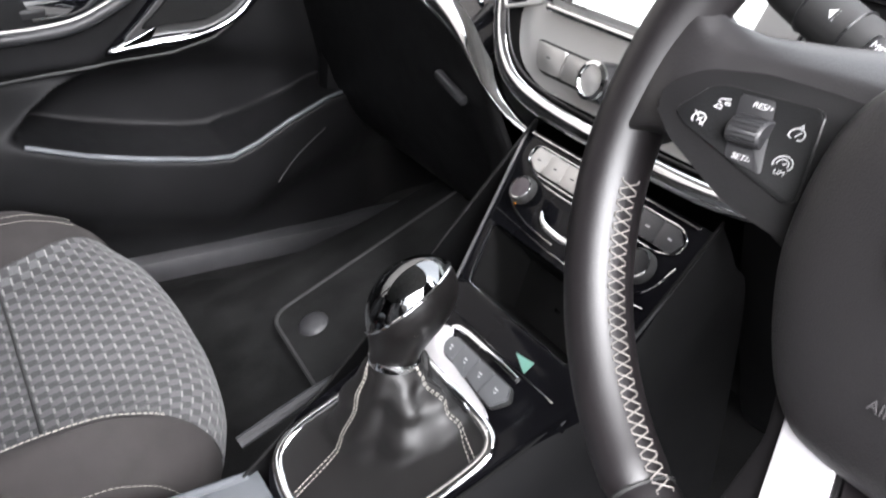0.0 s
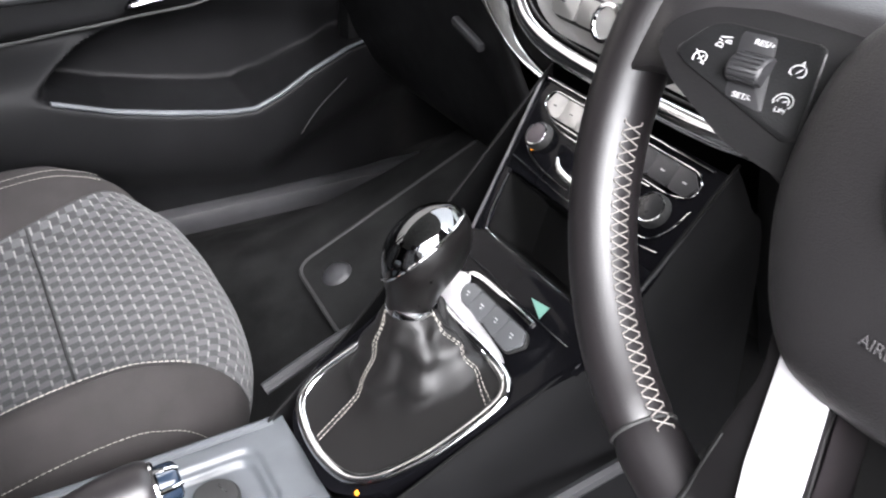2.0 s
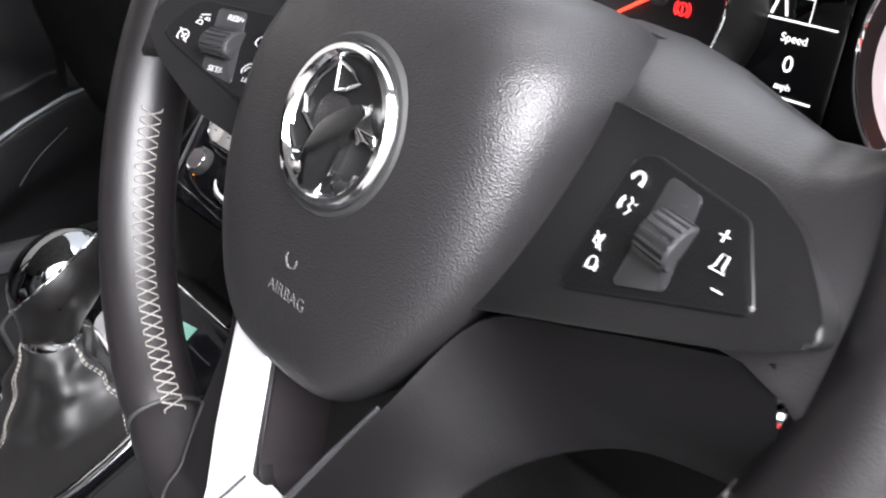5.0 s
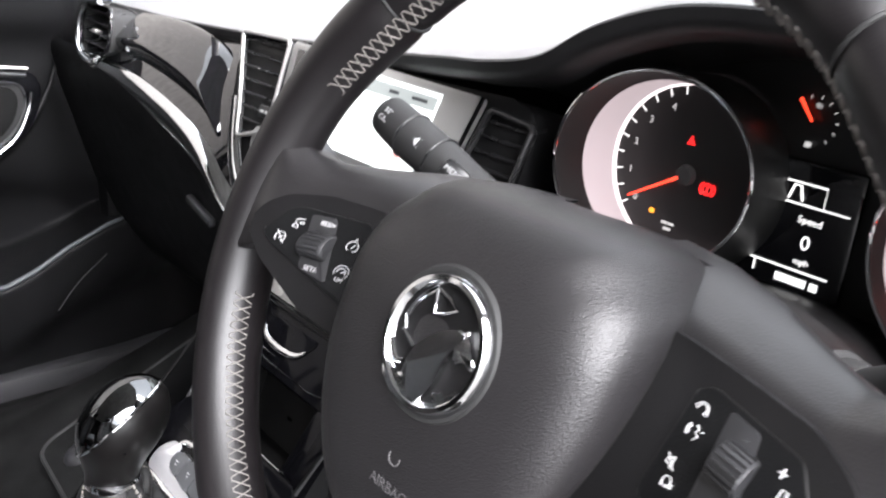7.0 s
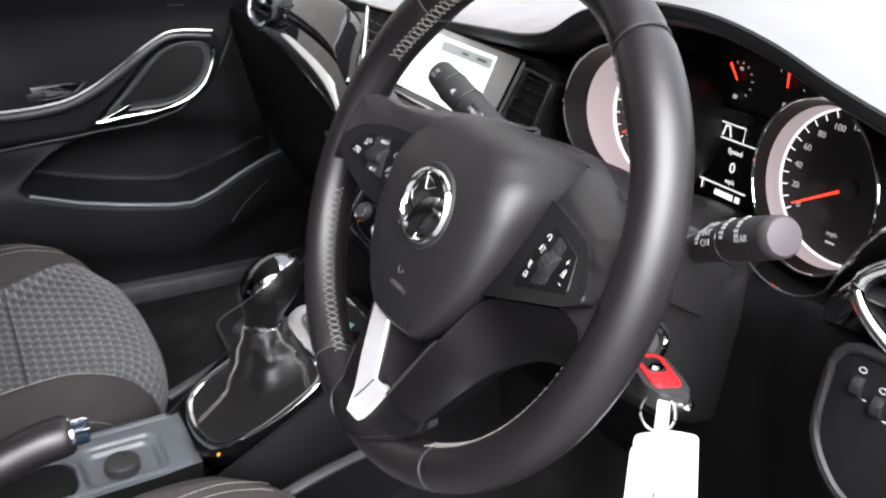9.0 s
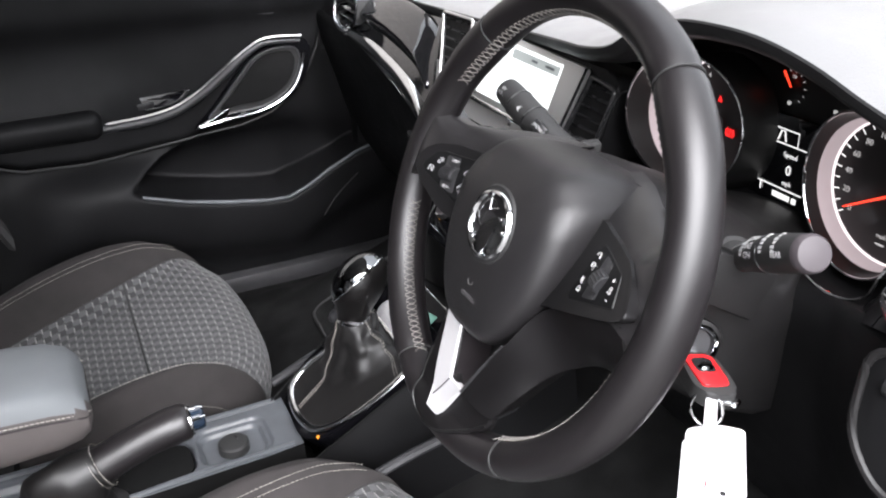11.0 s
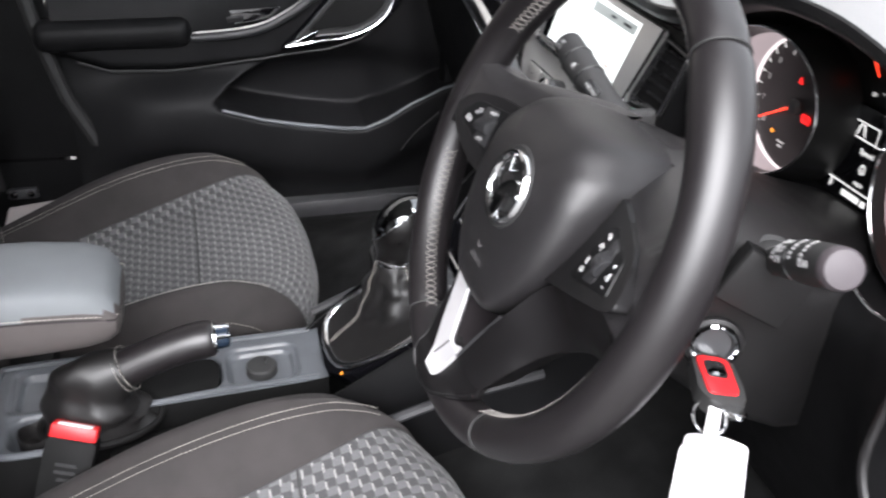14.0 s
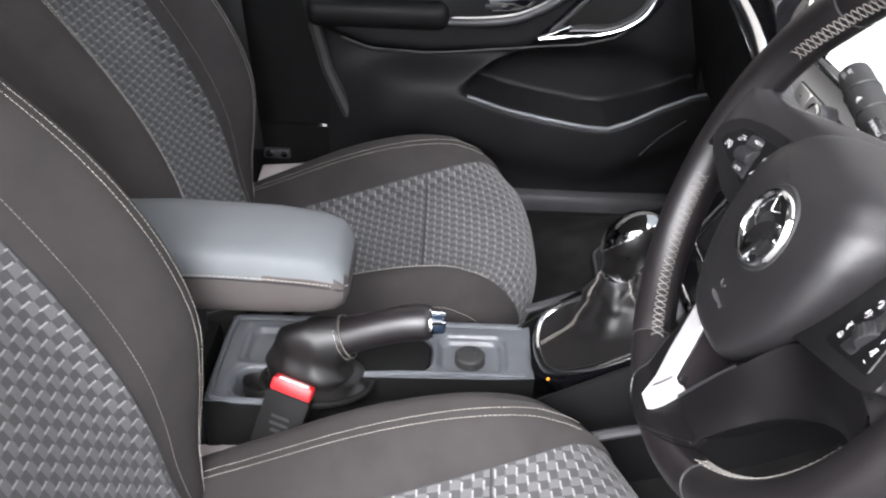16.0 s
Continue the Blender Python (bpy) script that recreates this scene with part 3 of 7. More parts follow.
    for i, (x, z) in enumerate(tail):
        w = 0.003 + 0.017 * max(0.0, math.sin(math.pi * min(1.0, 0.08 + i / k * 0.72))) ** 1.3
        nx = 0.35 * max(0.0, i / k - 0.4)
        rows.append([Vector(p) for p in ((x + nx * w, 0.205, z + 0.006), (x + nx * w, 0.200, z + 0.005), (x, 0.190, z + 0.002 - 0.3 * w), (x - nx * w, 0.184, z - w), (x - nx * w, 0.190, z - w - 0.003))])
    sheet("chrome_arch", surface(rows, 4, 4), CHROME, t, label="wide curved chrome strip")
    part("glove_box_catch", rbox(0.058, 0.010, 0.011, pose(-0.262, 0.200, 0.712, 10, 14, 0), 0.004), HARD, t, "grey glove box catch")
    # driver side lower panel, either side of the column
    ctrl = []
    for x, y0 in ((0.115, 0.20), (0.22, 0.205), (0.35, 0.205), (0.47, 0.205), (0.52, 0.19), (0.58, 0.175), (0.64, 0.172), (0.70, 0.18)):
        ctrl.append([Vector((x, 0.302, 0.822)), Vector((x, y0 + 0.05, 0.818)), Vector((x, y0, 0.806 if x < 0.5 else 0.828)), Vector((x, y0 + 0.012, 0.72)), Vector((x, y0 + 0.05, 0.60)), Vector((x, y0 + 0.12, 0.50)), Vector((x, 0.6, 0.47))])
    sheet("knee_panel", surface(ctrl, 4, 5), PLASTIC, t)
    # gloss strip beside and under the right dial
    strip = surface([[Vector(p) for p in r] for r in (
        [(0.50, 0.250, 0.812), (0.50, 0.225, 0.822), (0.50, 0.205, 0.815)], [(0.54, 0.24, 0.865), (0.54, 0.205, 0.868), (0.54, 0.183, 0.835)],
        [(0.60, 0.245, 0.925), (0.60, 0.200, 0.915), (0.60, 0.178, 0.840)], [(0.70, 0.255, 0.925), (0.70, 0.205, 0.92), (0.70, 0.180, 0.840)])], 5, 5)
    sheet("gloss_end_panel", strip, PIANO, t, label="gloss black end panel")
    part("end_cap", block(-0.70, -0.655, 0.24, 0.66, 0.5, 0.90, 0.02), PLASTIC, t)
    part("end_cap", block(0.69, 0.72, 0.24, 0.66, 0.5, 0.93, 0.02), PLASTIC, t)
    return t


dash()
windscreen = structure("window_1", grid(lambda a, b: Vector(((-0.68 + 1.36 * a) * (1 - 0.08 * b), 0.93 - 0.81 * b + 0.05 * math.sin(math.pi * a), 0.975 + 0.43 * b)), 12, 8), GLASS, "clear curved windscreen over the dashboard", "windscreen")
windscreen.visible_shadow = False
plane_box("scuttle", -0.74, 0.74, 0.925, 1.08, 0.86, 0.976, RUBBER, "black scuttle panel below the windscreen", "scuttle", 0.01)

# the yard ahead of the car: a low pale wall with a grey shutter
# plus unseen side and rear walls, added to keep low sky out of reflections
for name, x0, x1, y0, y1, h in (("unseen_wall_side", -4.9, -4.7, -9.0, 9.0, 6.0), ("unseen_wall_rear", -4.7, 11.0, -9.2, -9.0, 5.5)):
    structure(name, block(x0, x1, y0, y1, 0.0, h, 0.02), SKYBLOCK, "plain brown-grey wall added out of view to block low sky", "wall")
wall = structure("wall_yard", block(-9.0, 7.0, 9.0, 9.2, 0.0, 1.75, 0.02), PALE, "pale yellowish rendered yard wall", "wall")
shutter = thing("roller_shutter", "grey-green metal roller shutter in the yard wall", "shutter")
for i in range(9):
    part("slat", rbox(1.10, 0.03, 0.16, pose(-3.05, 8.975, 0.12 + 0.17 * i), 0.01), SHUTTER, shutter)


# ---- steering wheel ----
WHEEL = pose(0.3493, 0.0217, 0.8688, 68.35, 0, 0)
RIM = 0.1732


def pod_plane(s):
    """The slanted plane of the buttons on one side: it rises outwards and downwards."""
    return Matrix(((1, 0, 0, 0), (0, 1, 0, 0), (0.33 * s, -0.33, 1, -0.0274), (0, 0, 0, 1)))


def rim_size(a):
    grip = 0.0020 * (math.exp(-(((a - 42) / 13) ** 2)) + math.exp(-(((a - 138) / 13) ** 2)))
    palm = 0.0012 * (math.exp(-(((a - 350) / 30) ** 2)) + math.exp(-(((a + 10) / 30) ** 2)) + math.exp(-(((a - 190) / 30) ** 2)))
    return grip, 0.0152 + grip + 0.5 * palm, 0.0172 + grip + palm


def rim_point(a, b, out=0.0):
    """A point of the rim: a round the wheel, b round its section (0 outward, 90 to the driver), degrees."""
    ra, rb = radians(a), radians(b)
    grip, r1, r2 = rim_size(a % 360)
    # the inner side is drawn flatter than the outer one
    c = math.cos(rb)
    rr = RIM - grip + (r1 + out) * (c if c > 0 else c * (1.0 - 0.06 * math.sin(rb) ** 2))
    return WHEEL @ Vector((rr * math.cos(ra), rr * math.sin(ra), (r2 + out) * math.sin(rb)))


def airbag_cover():
    """The domed cover: its rim lies deep behind the top edge and rises towards the foot."""
    half = [(0.0, 0.0635, -0.044), (0.026, 0.0635, -0.044), (0.044, 0.0615, -0.042), (0.0545, 0.0570, -0.038), (0.0625, 0.0460, -0.028), (0.0690, 0.0340, -0.0175), (0.0715, 0.0150, -0.008), (0.0705, -0.010, -0.001), (0.0655, -0.034, 0.004), (0.0555, -0.056, 0.0070), (0.0430, -0.0760, 0.0060), (0.0290, -0.0885, 0.0045), (0.014, -0.0920, 0.004), (0.0, -0.0925, 0.004)]
    loop = smooth_loop(half + [(-x, y, z) for x, y, z in half[-2:0:-1]], 5)
    rings = []
    for s, f in ((0.955, -0.9), (0.985, -0.30), (1.0, -0.05), (1.0, 0.05), (0.994, 0.15), (0.982, 0.28), (0.962, 0.41), (0.932, 0.53), (0.887, 0.65), (0.82, 0.765), (0.73, 0.85), (0.62, 0.912), (0.5, 0.953), (0.35, 0.982), (0.2, 0.995), (0.08, 1.0)):
        rings.append([WHEEL @ Vector((p.x * s, p.y * s, p.z + (0.0275 - p.z) * (f if f <= 0 else f ** (0.62 + 0.38 * min(1.0, max(0.0, (p.y - 0.015) / 0.04)))))) for p in loop])
    return loft(rings)


def arm(sign):
    """One side spoke, from the hub to the rim: a slanted face, and a broad upper flank that falls away from the driver."""
    st = [  # x, upper edge, lower edge, lift and fall of the flank, how far the face has turned into the rim
        (0.030, 0.0400, -0.045, 0.026, 0.034, 0.0), (0.060, 0.0370, -0.039, 0.026, 0.034, 0.0), (0.090, 0.0330, -0.027, 0.023, 0.030, 0.0), (0.115, 0.0300, -0.018, 0.018, 0.024, 0.0),
        (0.134, 0.0285, -0.012, 0.014, 0.018, 0.10), (0.147, 0.0315, -0.012, 0.011, 0.013, 0.40), (0.158, 0.0400, -0.016, 0.006, 0.008, 0.75), (0.168, 0.0520, -0.024, 0.002, 0.004, 1.0)]
    rings = []
    for x, yt, yl, up, back, k in [[float(v) for v in r] for r in zip(*[np.interp(np.linspace(0, 7, 29), range(8), c) for c in zip(*st)])]:
        def z(y):
            return (1 - k) * (-0.0274 + 0.33 * x - 0.33 * y - 0.004) + k * 0.0115
        prof = [(yt + up - 0.004, -0.050 + 0.03 * k), (yt + up, z(yt) - back), (yt + 0.92 * up, z(yt) - 0.80 * back), (yt + 0.60 * up, z(yt) - 0.47 * back), (yt + 0.25 * up, z(yt) - 0.17 * back), (yt + 0.05 * up, z(yt) - 0.02 * back), (yt - 0.003, z(yt - 0.003)),
                ((yt + yl) / 2, z((yt + yl) / 2)), (yl + 0.004, z(yl + 0.004)), (yl + 0.001, z(yl) - 0.0015), (yl, z(yl) - 0.006), (yl + 0.002, -0.030 + 0.012 * k)]
        rings.append([WHEEL @ Vector((sign * x, y, zz)) for y, zz in prof])
    return loft(rings)


def fan(outline, heart, height, rings=((1.0, -0.006), (1.0, -0.0014), (0.985, -0.0004), (0.955, 0.0), (0.85, 0.0), (0.7, 0.0), (0.5, 0.0), (0.25, 0.0), (0.04, 0.0))):
    """A thin shaped plate over the outline, following height(x, y), its rim turned down."""
    c = Vector((*heart, 0))
    rows = []
    for s, dz in rings:
        pts = [c + (Vector((p[0], p[1], 0)) - c) * s for p in outline]
        rows.append([WHEEL @ Vector((p.x, p.y, height(p.x, p.y) + dz)) for p in pts])
    return loft(rows)


def spoke_front(x, y):
    """Front of the lower spoke: flat, then laid over the rim."""
    r = math.hypot(x, y)
    q = (r - RIM) / 0.0156
    return max(0.0122, 0.0178 * math.sqrt(max(0.0, 1 - q * q)) + 0.0012 if abs(q) < 1 else 0.0)


def wheel():
    t = thing("steering_wheel", "black leather multifunction steering wheel with pale cross stitching and chrome badge", "steering wheel")
    # rim in leather panels, parted by seams
    cuts = [53, 133, 244, 299, 413]
    for a0, a1 in zip(cuts, cuts[1:]):
        n = max(8, int((a1 - a0) / 2.5))
        rings = []
        for i in range(n + 1):
            a = a0 + (a1 - a0) * i / n
            pinch = -0.0016 if i in (0, n) else 0
            rings.append([rim_point(a, b, pinch) for b in range(0, 360, 15)])
        part("rim", loft(rings), LEATHER, t)
    for a in cuts[:4]:
        part("seam", tube([rim_point(a, b, -0.0008) for b in range(0, 360, 15)], 0.0010, True, 6), RUBBER, t)

    # cross stitching along the inside of the rim
    def net(a0, a1, phase):
        pts, k, a = [], 0, a0
        while a < a1:
            for d in (0.0, 0.55):
                pts.append(rim_point(a + d, 163 + (14 if (k + phase) % 2 else -14), 0.0006))
            a += 2.0
            k += 1
        return pts
    for a0, a1 in ((29, 152), (194, 247), (297, 346)):
        for phase in (0, 1):
            part("cross_stitching", tube(net(a0, a1, phase), 0.00042, seg=4), THREAD_GREY, t, "pale cross stitching")
    part("hub", prism(round_poly([(-0.060, 0.030, 0), (0.060, 0.030, 0), (0.066, -0.03, 0), (0.03, -0.075, 0), (-0.03, -0.075, 0), (-0.066, -0.03, 0)], 0.02), -0.06, -0.014, WHEEL, 0.004), PLASTIC, t)
    for s in (-1, 1):
        part("spoke", arm(s), SPOKE, t)
    cover = part("airbag_cover", airbag_cover(), AIRBAG, t, "grained black airbag cover")
    L = WHEEL @ Matrix.Translation((0.006, -0.0610, 0.0268)) @ pose(0, 0, 0, 8, 0, 0)
    text("embossed_lettering", "AIRBAG", 0.0062, L, EMBOSS, cover)
    part("embossed_symbol", tube([L @ Vector((0.003 * math.cos(a), 0.0125 + 0.0028 * math.sin(a), 0.0006)) for a in [radians(q) for q in range(150, 400, 25)]], 0.0004, seg=4), EMBOSS, cover)

    # badge: chrome ring, dark ground, a rearing creature and a small flag as plain curved shapes
    B = WHEEL @ Matrix.Translation((0.0040, -0.0030, 0.0272))
    k = 0.0262
    badge = part("badge", lathe([(0.0, 0.0002), (0.018, 0.0003), (0.0235, 0.0012), (0.0255, 0.0)], B, 48, False), POD, t, "round chrome badge on a dark ground")
    part("badge_ring", lathe([(0.0216, 0.0002), (0.0224, 0.0020), (0.0238, 0.0036), (0.0256, 0.0034), (0.0270, 0.0014), (0.0276, -0.004)], B, 64, False), CHROME, badge, "bright chrome ring")
    part("badge_groove", lathe([(0.0274, 0.0004), (0.0292, 0.0006), (0.0305, -0.0012)], B, 48, False), RUBBER, badge)

    def relief(name, pts, h, bev, n=4):
        part(name, prism(smooth_loop([(u * k, v * k, 0) for u, v in pts], n), -0.001, h, B, bev, 3), CHROME, badge)
    relief("badge_figure", [(0.58, 0.40), (0.20, 0.27), (-0.02, 0.12), (-0.22, -0.08), (-0.35, -0.42), (-0.32, -0.72), (-0.08, -0.96), (0.16, -0.76), (0.29, -0.46), (0.35, -0.08), (0.46, 0.12)], 0.0032, 0.0022)
    relief("badge_head", [(0.56, 0.42), (0.66, 0.24), (0.84, 0.04), (0.82, -0.08), (0.66, 0.02), (0.54, -0.10), (0.46, 0.00), (0.44, 0.22)], 0.0030, 0.0008)
    relief("badge_wing", [(0.90, -0.26), (0.72, -0.46), (0.50, -0.58), (0.30, -0.62), (0.50, -0.80), (0.74, -0.68), (0.92, -0.46)], 0.0028, 0.0014)
    relief("badge_base", [(-0.82, -0.66), (-0.52, -0.64), (-0.30, -0.58), (-0.28, -0.80), (-0.34, -0.96), (-0.58, -0.86)], 0.0026, 0.0010)
    for name, pts, r in (("badge_arc", [(-0.29, 0.76), (-0.56, 0.48), (-0.70, 0.18), (-0.65, -0.04), (-0.36, -0.20)], 0.0011), ("badge_flag", [(-0.29, 0.74), (0.0, 0.66), (0.20, 0.57), (0.0, 0.44), (-0.22, 0.37), (-0.29, 0.74)], 0.0008), ("badge_paw", [(-0.92, -0.18), (-0.74, -0.36), (-0.58, -0.50), (-0.44, -0.46)], 0.0012)):
        part(name, tube([B @ Vector((u * k, v * k, 0.0012)) for u, v in pts], r, seg=8), CHROME, badge)

    # button pods: a satin surround, the pod in it, rockers, rollers and symbols
    for s in (-1, 1):
        F = WHEEL @ pod_plane(s)
        if s > 0:
            frame_out = [(0.062, 0.034), (0.074, 0.0338), (0.105, 0.0305), (0.132, 0.0268), (0.1475, 0.0195), (0.158, 0.0095), (0.1645, 0.0010), (0.149, -0.0075), (0.110, -0.0212), (0.074, -0.0336), (0.056, -0.040), (0.056, 0.0)]
            pod_out = [(0.0905, 0.0216), (0.0965, 0.0236), (0.1334, 0.0177), (0.1469, 0.0000), (0.0925, -0.0172), (0.0888, -0.0144)]
            rocker = [(0.1055, 0.0205), (0.1185, 0.0185), (0.1235, -0.0050), (0.1075, -0.0098)]
            roll_at, roll_turn = (0.1155, 0.0060), -6
        else:
            frame_out = [(-0.060, 0.030), (-0.090, 0.0290), (-0.1145, 0.0268), (-0.136, 0.0200), (-0.1455, 0.0112), (-0.1480, -0.0010), (-0.132, -0.0128), (-0.0985, -0.0268), (-0.076, -0.0300), (-0.058, -0.030), (-0.056, 0.0)]
            pod_out = [(-0.1372, -0.0010), (-0.1300, 0.0138), (-0.1245, 0.0164), (-0.0900, 0.0209), (-0.0866, 0.0194), (-0.0758, -0.0152), (-0.0792, -0.0176), (-0.1298, -0.0048)]
            rocker = [(-0.1180, 0.0155), (-0.1048, 0.0176), (-0.0922, -0.0112), (-0.1085, -0.0102)]
            roll_at, roll_turn = (-0.1055, 0.0028), 8
        frame_out = round_poly([(*p, 0) for p in frame_out], 0.005)
        part("pod_frame", prism(frame_out, -0.010, 0.0004, F, 0.0016, 3), POD, t, "satin black pod surround")
        pod_out = round_poly([(*p, 0) for p in pod_out], 0.0025)
        pod = part("button_pod", prism(pod_out, 0.0, 0.0012, F, 0.0005), PLASTIC, t, "matt black button pod")
        part("pod_groove", tube([F @ Vector((p.x, p.y, 0.0004)) for p in pod_out], 0.0007, True, 5), DIAL, pod)
        part("rocker_base", prism(round_poly([(*p, 0) for p in rocker], 0.002), 0.0008, 0.0017, F, 0.0004), ROCKER, pod, "grey rocker base")
        W1 = F @ Matrix.Translation((*roll_at, 0.0012)) @ pose(0, 0, 0, 0, 0, roll_turn)
        part("thumb_wheel", lathe([(0.0, -0.0068), (0.0058, -0.0066), (0.0065, -0.0057), (0.0065, 0.0057), (0.0058, 0.0066), (0.0, 0.0068)], W1 @ pose(0, 0, 0, 0, 90, 0), 24, False), ROCKER, pod, "ribbed thumb roller")
        ribs = bmesh.new()
        for q in range(9):
            a = radians(14 + q * 19)
            bmesh.ops.create_cube(ribs, size=1, matrix=W1 @ Matrix.Translation((0, 0.0065 * math.cos(a), 0.0065 * math.sin(a))) @ Matrix.Diagonal((0.0112, 0.0007, 0.0008, 1)))
        part("ribs", ribs, GLOSS, pod, smooth=False)

        def symbol(name, at, lines, size=1.0, turn=0.0):
            M = F @ Matrix.Translation((*at, 0.0014)) @ pose(0, 0, 0, 0, 0, turn) @ Matrix.Diagonal((size, size, 1, 1))
            bm = bmesh.new()
            for line in lines:
                path = [M @ Vector((x * 0.001, y * 0.001, 0)) for x, y in line]
                seg = tube(path, 0.00030, seg=4)
                tmp = bpy.data.meshes.new("line")
                seg.to_mesh(tmp)
                seg.free()
                bm.from_mesh(tmp)
                bpy.data.meshes.remove(tmp)
            part(name, bm, PRINT, pod, smooth=False)

        def arc(r, a0, a1, cx=0.0, cy=0.0, n=10):
            return [(cx + r * math.cos(radians(a0 + (a1 - a0) * i / n)), cy + r * math.sin(radians(a0 + (a1 - a0) * i / n))) for i in range(n + 1)]
        if s < 0:
            symbol("distance_symbol", (-0.1215, 0.0085), [[(-2.6, -2.2), (-1.8, -0.6), (-0.2, -0.6), (0.4, -2.2), (-2.6, -2.2)], [(0.2, 0.4), (1.0, 1.4), (2.2, 1.4), (2.6, 0.4), (0.2, 0.4)], [(-2.4, 1.6), (1.6, 3.0)], [(-2.6, 0.6), (-1.2, 0.4)]])
            symbol("cancel_symbol", (-0.1262, -0.0006), [arc(2.6, -30, 210), [(-0.4, -1.0), (1.2, 1.2)], [(-3.2, 2.6), (3.2, -2.2)], [(-2.6, -1.3), (-1.4, -1.9)], [(2.4, -1.3), (1.4, -1.9)]])
            symbol("cruise_symbol", (-0.0905, 0.0085), [arc(2.9, -25, 205), [(-0.2, -0.8), (1.0, 1.6)], [(-0.5, 3.2), (0.0, 4.6), (0.6, 3.2)], [(-2.7, -1.2), (-1.2, -1.9)], [(2.7, -1.2), (1.2, -1.9)]])
            symbol("limiter_symbol", (-0.0880, -0.0040), [arc(3.6, -10, 195), arc(2.2, -10, 195), [(-3.6, 0), (-3.0, -1.6)], [(3.6, -0.4), (3.0, -1.6)], [(0, 0), (1.4, 1.0)]])
            for words, x, y, sz in (("RES/+", -0.1072, 0.0136, 0.0034), ("SET/-", -0.1022, -0.0082, 0.0034), ("LIM", -0.0872, -0.0074, 0.0028)):
                text("lettering", words, sz, F @ Matrix.Translation((x, y, 0.0019 if words != "LIM" else 0.0014)) @ pose(0, 0, 0, 0, 0, 6), PRINT, pod)
        else:
            symbol("phone_symbol", (0.0955, 0.0158), [arc(2.6, 20, 150), arc(2.0, 20, 150), [(2.4, 0.9), (2.9, -0.4), (1.6, -0.6), (1.7, 0.7)], [(-2.3, 1.3), (-3.1, 0.3), (-2.0, -0.5), (-1.6, 1.0)]], 1.0, -12)
            symbol("voice_symbol", (0.0968, 0.0088), [[(0.4, 2.6), (1.6, 1.4), (0.9, 0.2), (2.4, -0.6), (1.2, -2.2)], arc(1.4, 120, 240, -0.6, 0.4), arc(2.4, 130, 230, -0.4, 0.4), [(3.0, 1.0), (3.6, 1.4)]])
            symbol("mute_symbol", (0.0952, -0.0022), [[(-1.8, -1.0), (-0.6, -1.0), (1.0, -2.4), (1.0, 2.4), (-0.6, 1.0), (-1.8, 1.0), (-1.8, -1.0)], [(-2.6, 2.4), (2.8, -2.4)]], 0.85)
            symbol("speaker_symbol", (0.0975, -0.0078), [arc(1.9, 0, 360), [(0.2, -1.2), (2.6, -1.6), (2.9, 0.2)], [(-1.9, -0.8), (-1.6, -2.2)]], 0.9)
            symbol("plus_symbol", (0.1300, 0.0125), [[(-1.5, 0), (1.5, 0)], [(0, -1.5), (0, 1.5)]])
            symbol("volume_symbol", (0.1332, 0.0070), [[(-1.3, -1.2), (-2.4, -2.2), (2.2, -2.2), (1.1, -1.2), (0.9, 1.8), (-0.9, 1.8), (-1.3, -1.2)]])
            symbol("minus_symbol", (0.1360, 0.0010), [[(-1.5, 0), (1.5, 0)]])
            symbol("seek_symbol", (0.1148, 0.0160), [[(-0.7, -1.4), (0.9, -1.2), (0.2, 1.4), (-0.7, -1.4)]])
            symbol("seek_symbol", (0.1140, -0.0062), [[(-1.2, 0.8), (1.4, 1.0), (-0.9, -1.6), (-1.2, 0.8)]])

    # lower forked spoke: its front laid over the rim, the silver inlay, the dark fork and the deep outer cheek
    front = round_poly([(-0.046, -0.060, 0), (-0.036, -0.096, 0), (-0.0395, -0.130, 0), (-0.0400, -0.163, 0), (-0.017, -0.1845, 0), (0.015, -0.1775, 0), (0.045, -0.157, 0), (0.067, -0.1380, 0), (0.064, -0.120, 0), (0.044, -0.122, 0), (0.024, -0.1345, 0), (0.006, -0.1320, 0), (-0.004, -0.096, 0), (-0.006, -0.060, 0)], 0.008)
    part("lower_spoke", fan(front, (-0.005, -0.150), spoke_front), WEB, t, "smooth black lower spoke")
    loop = smooth_loop([(-0.0372, -0.126, 0), (-0.0365, -0.1615, 0), (-0.0165, -0.1805, 0), (0.0135, -0.1740, 0), (0.043, -0.1545, 0), (0.062, -0.1385, 0)], 8, False)
    part("trim_groove", tube([WHEEL @ Vector((p.x, p.y, spoke_front(p.x, p.y) + 0.0002)) for p in loop], 0.0008, seg=6), DIAL, t)
    lift = lambda x, y: spoke_front(x, y) + 0.0022
    silver = part("silver_inlay", fan(round_poly([(-0.0335, -0.078, 0), (-0.0100, -0.080, 0), (-0.0065, -0.094, 0), (0.0030, -0.1325, 0), (0.0225, -0.1322, 0), (0.0062, -0.1650, 0), (-0.0105, -0.1655, 0), (-0.0165, -0.150, 0), (-0.0232, -0.128, 0)], 0.0012), (-0.0075, -0.142), lift), INLAY, t, "bright silver spoke inlay")
    part("inlay_fold", tube([WHEEL @ Vector((x, y, lift(x, y) + 0.0001)) for x, y in ((-0.0130, -0.1580), (-0.004, -0.145), (0.0030, -0.1330))], 0.0006, seg=5), HARD, silver)
    part("fork_floor", prism(round_poly([(-0.012, -0.070, 0), (0.055, -0.062, 0), (0.050, -0.085, 0), (0.026, -0.130, 0), (0.008, -0.130, 0)], 0.003), -0.022, -0.016, WHEEL), DIAL, t)
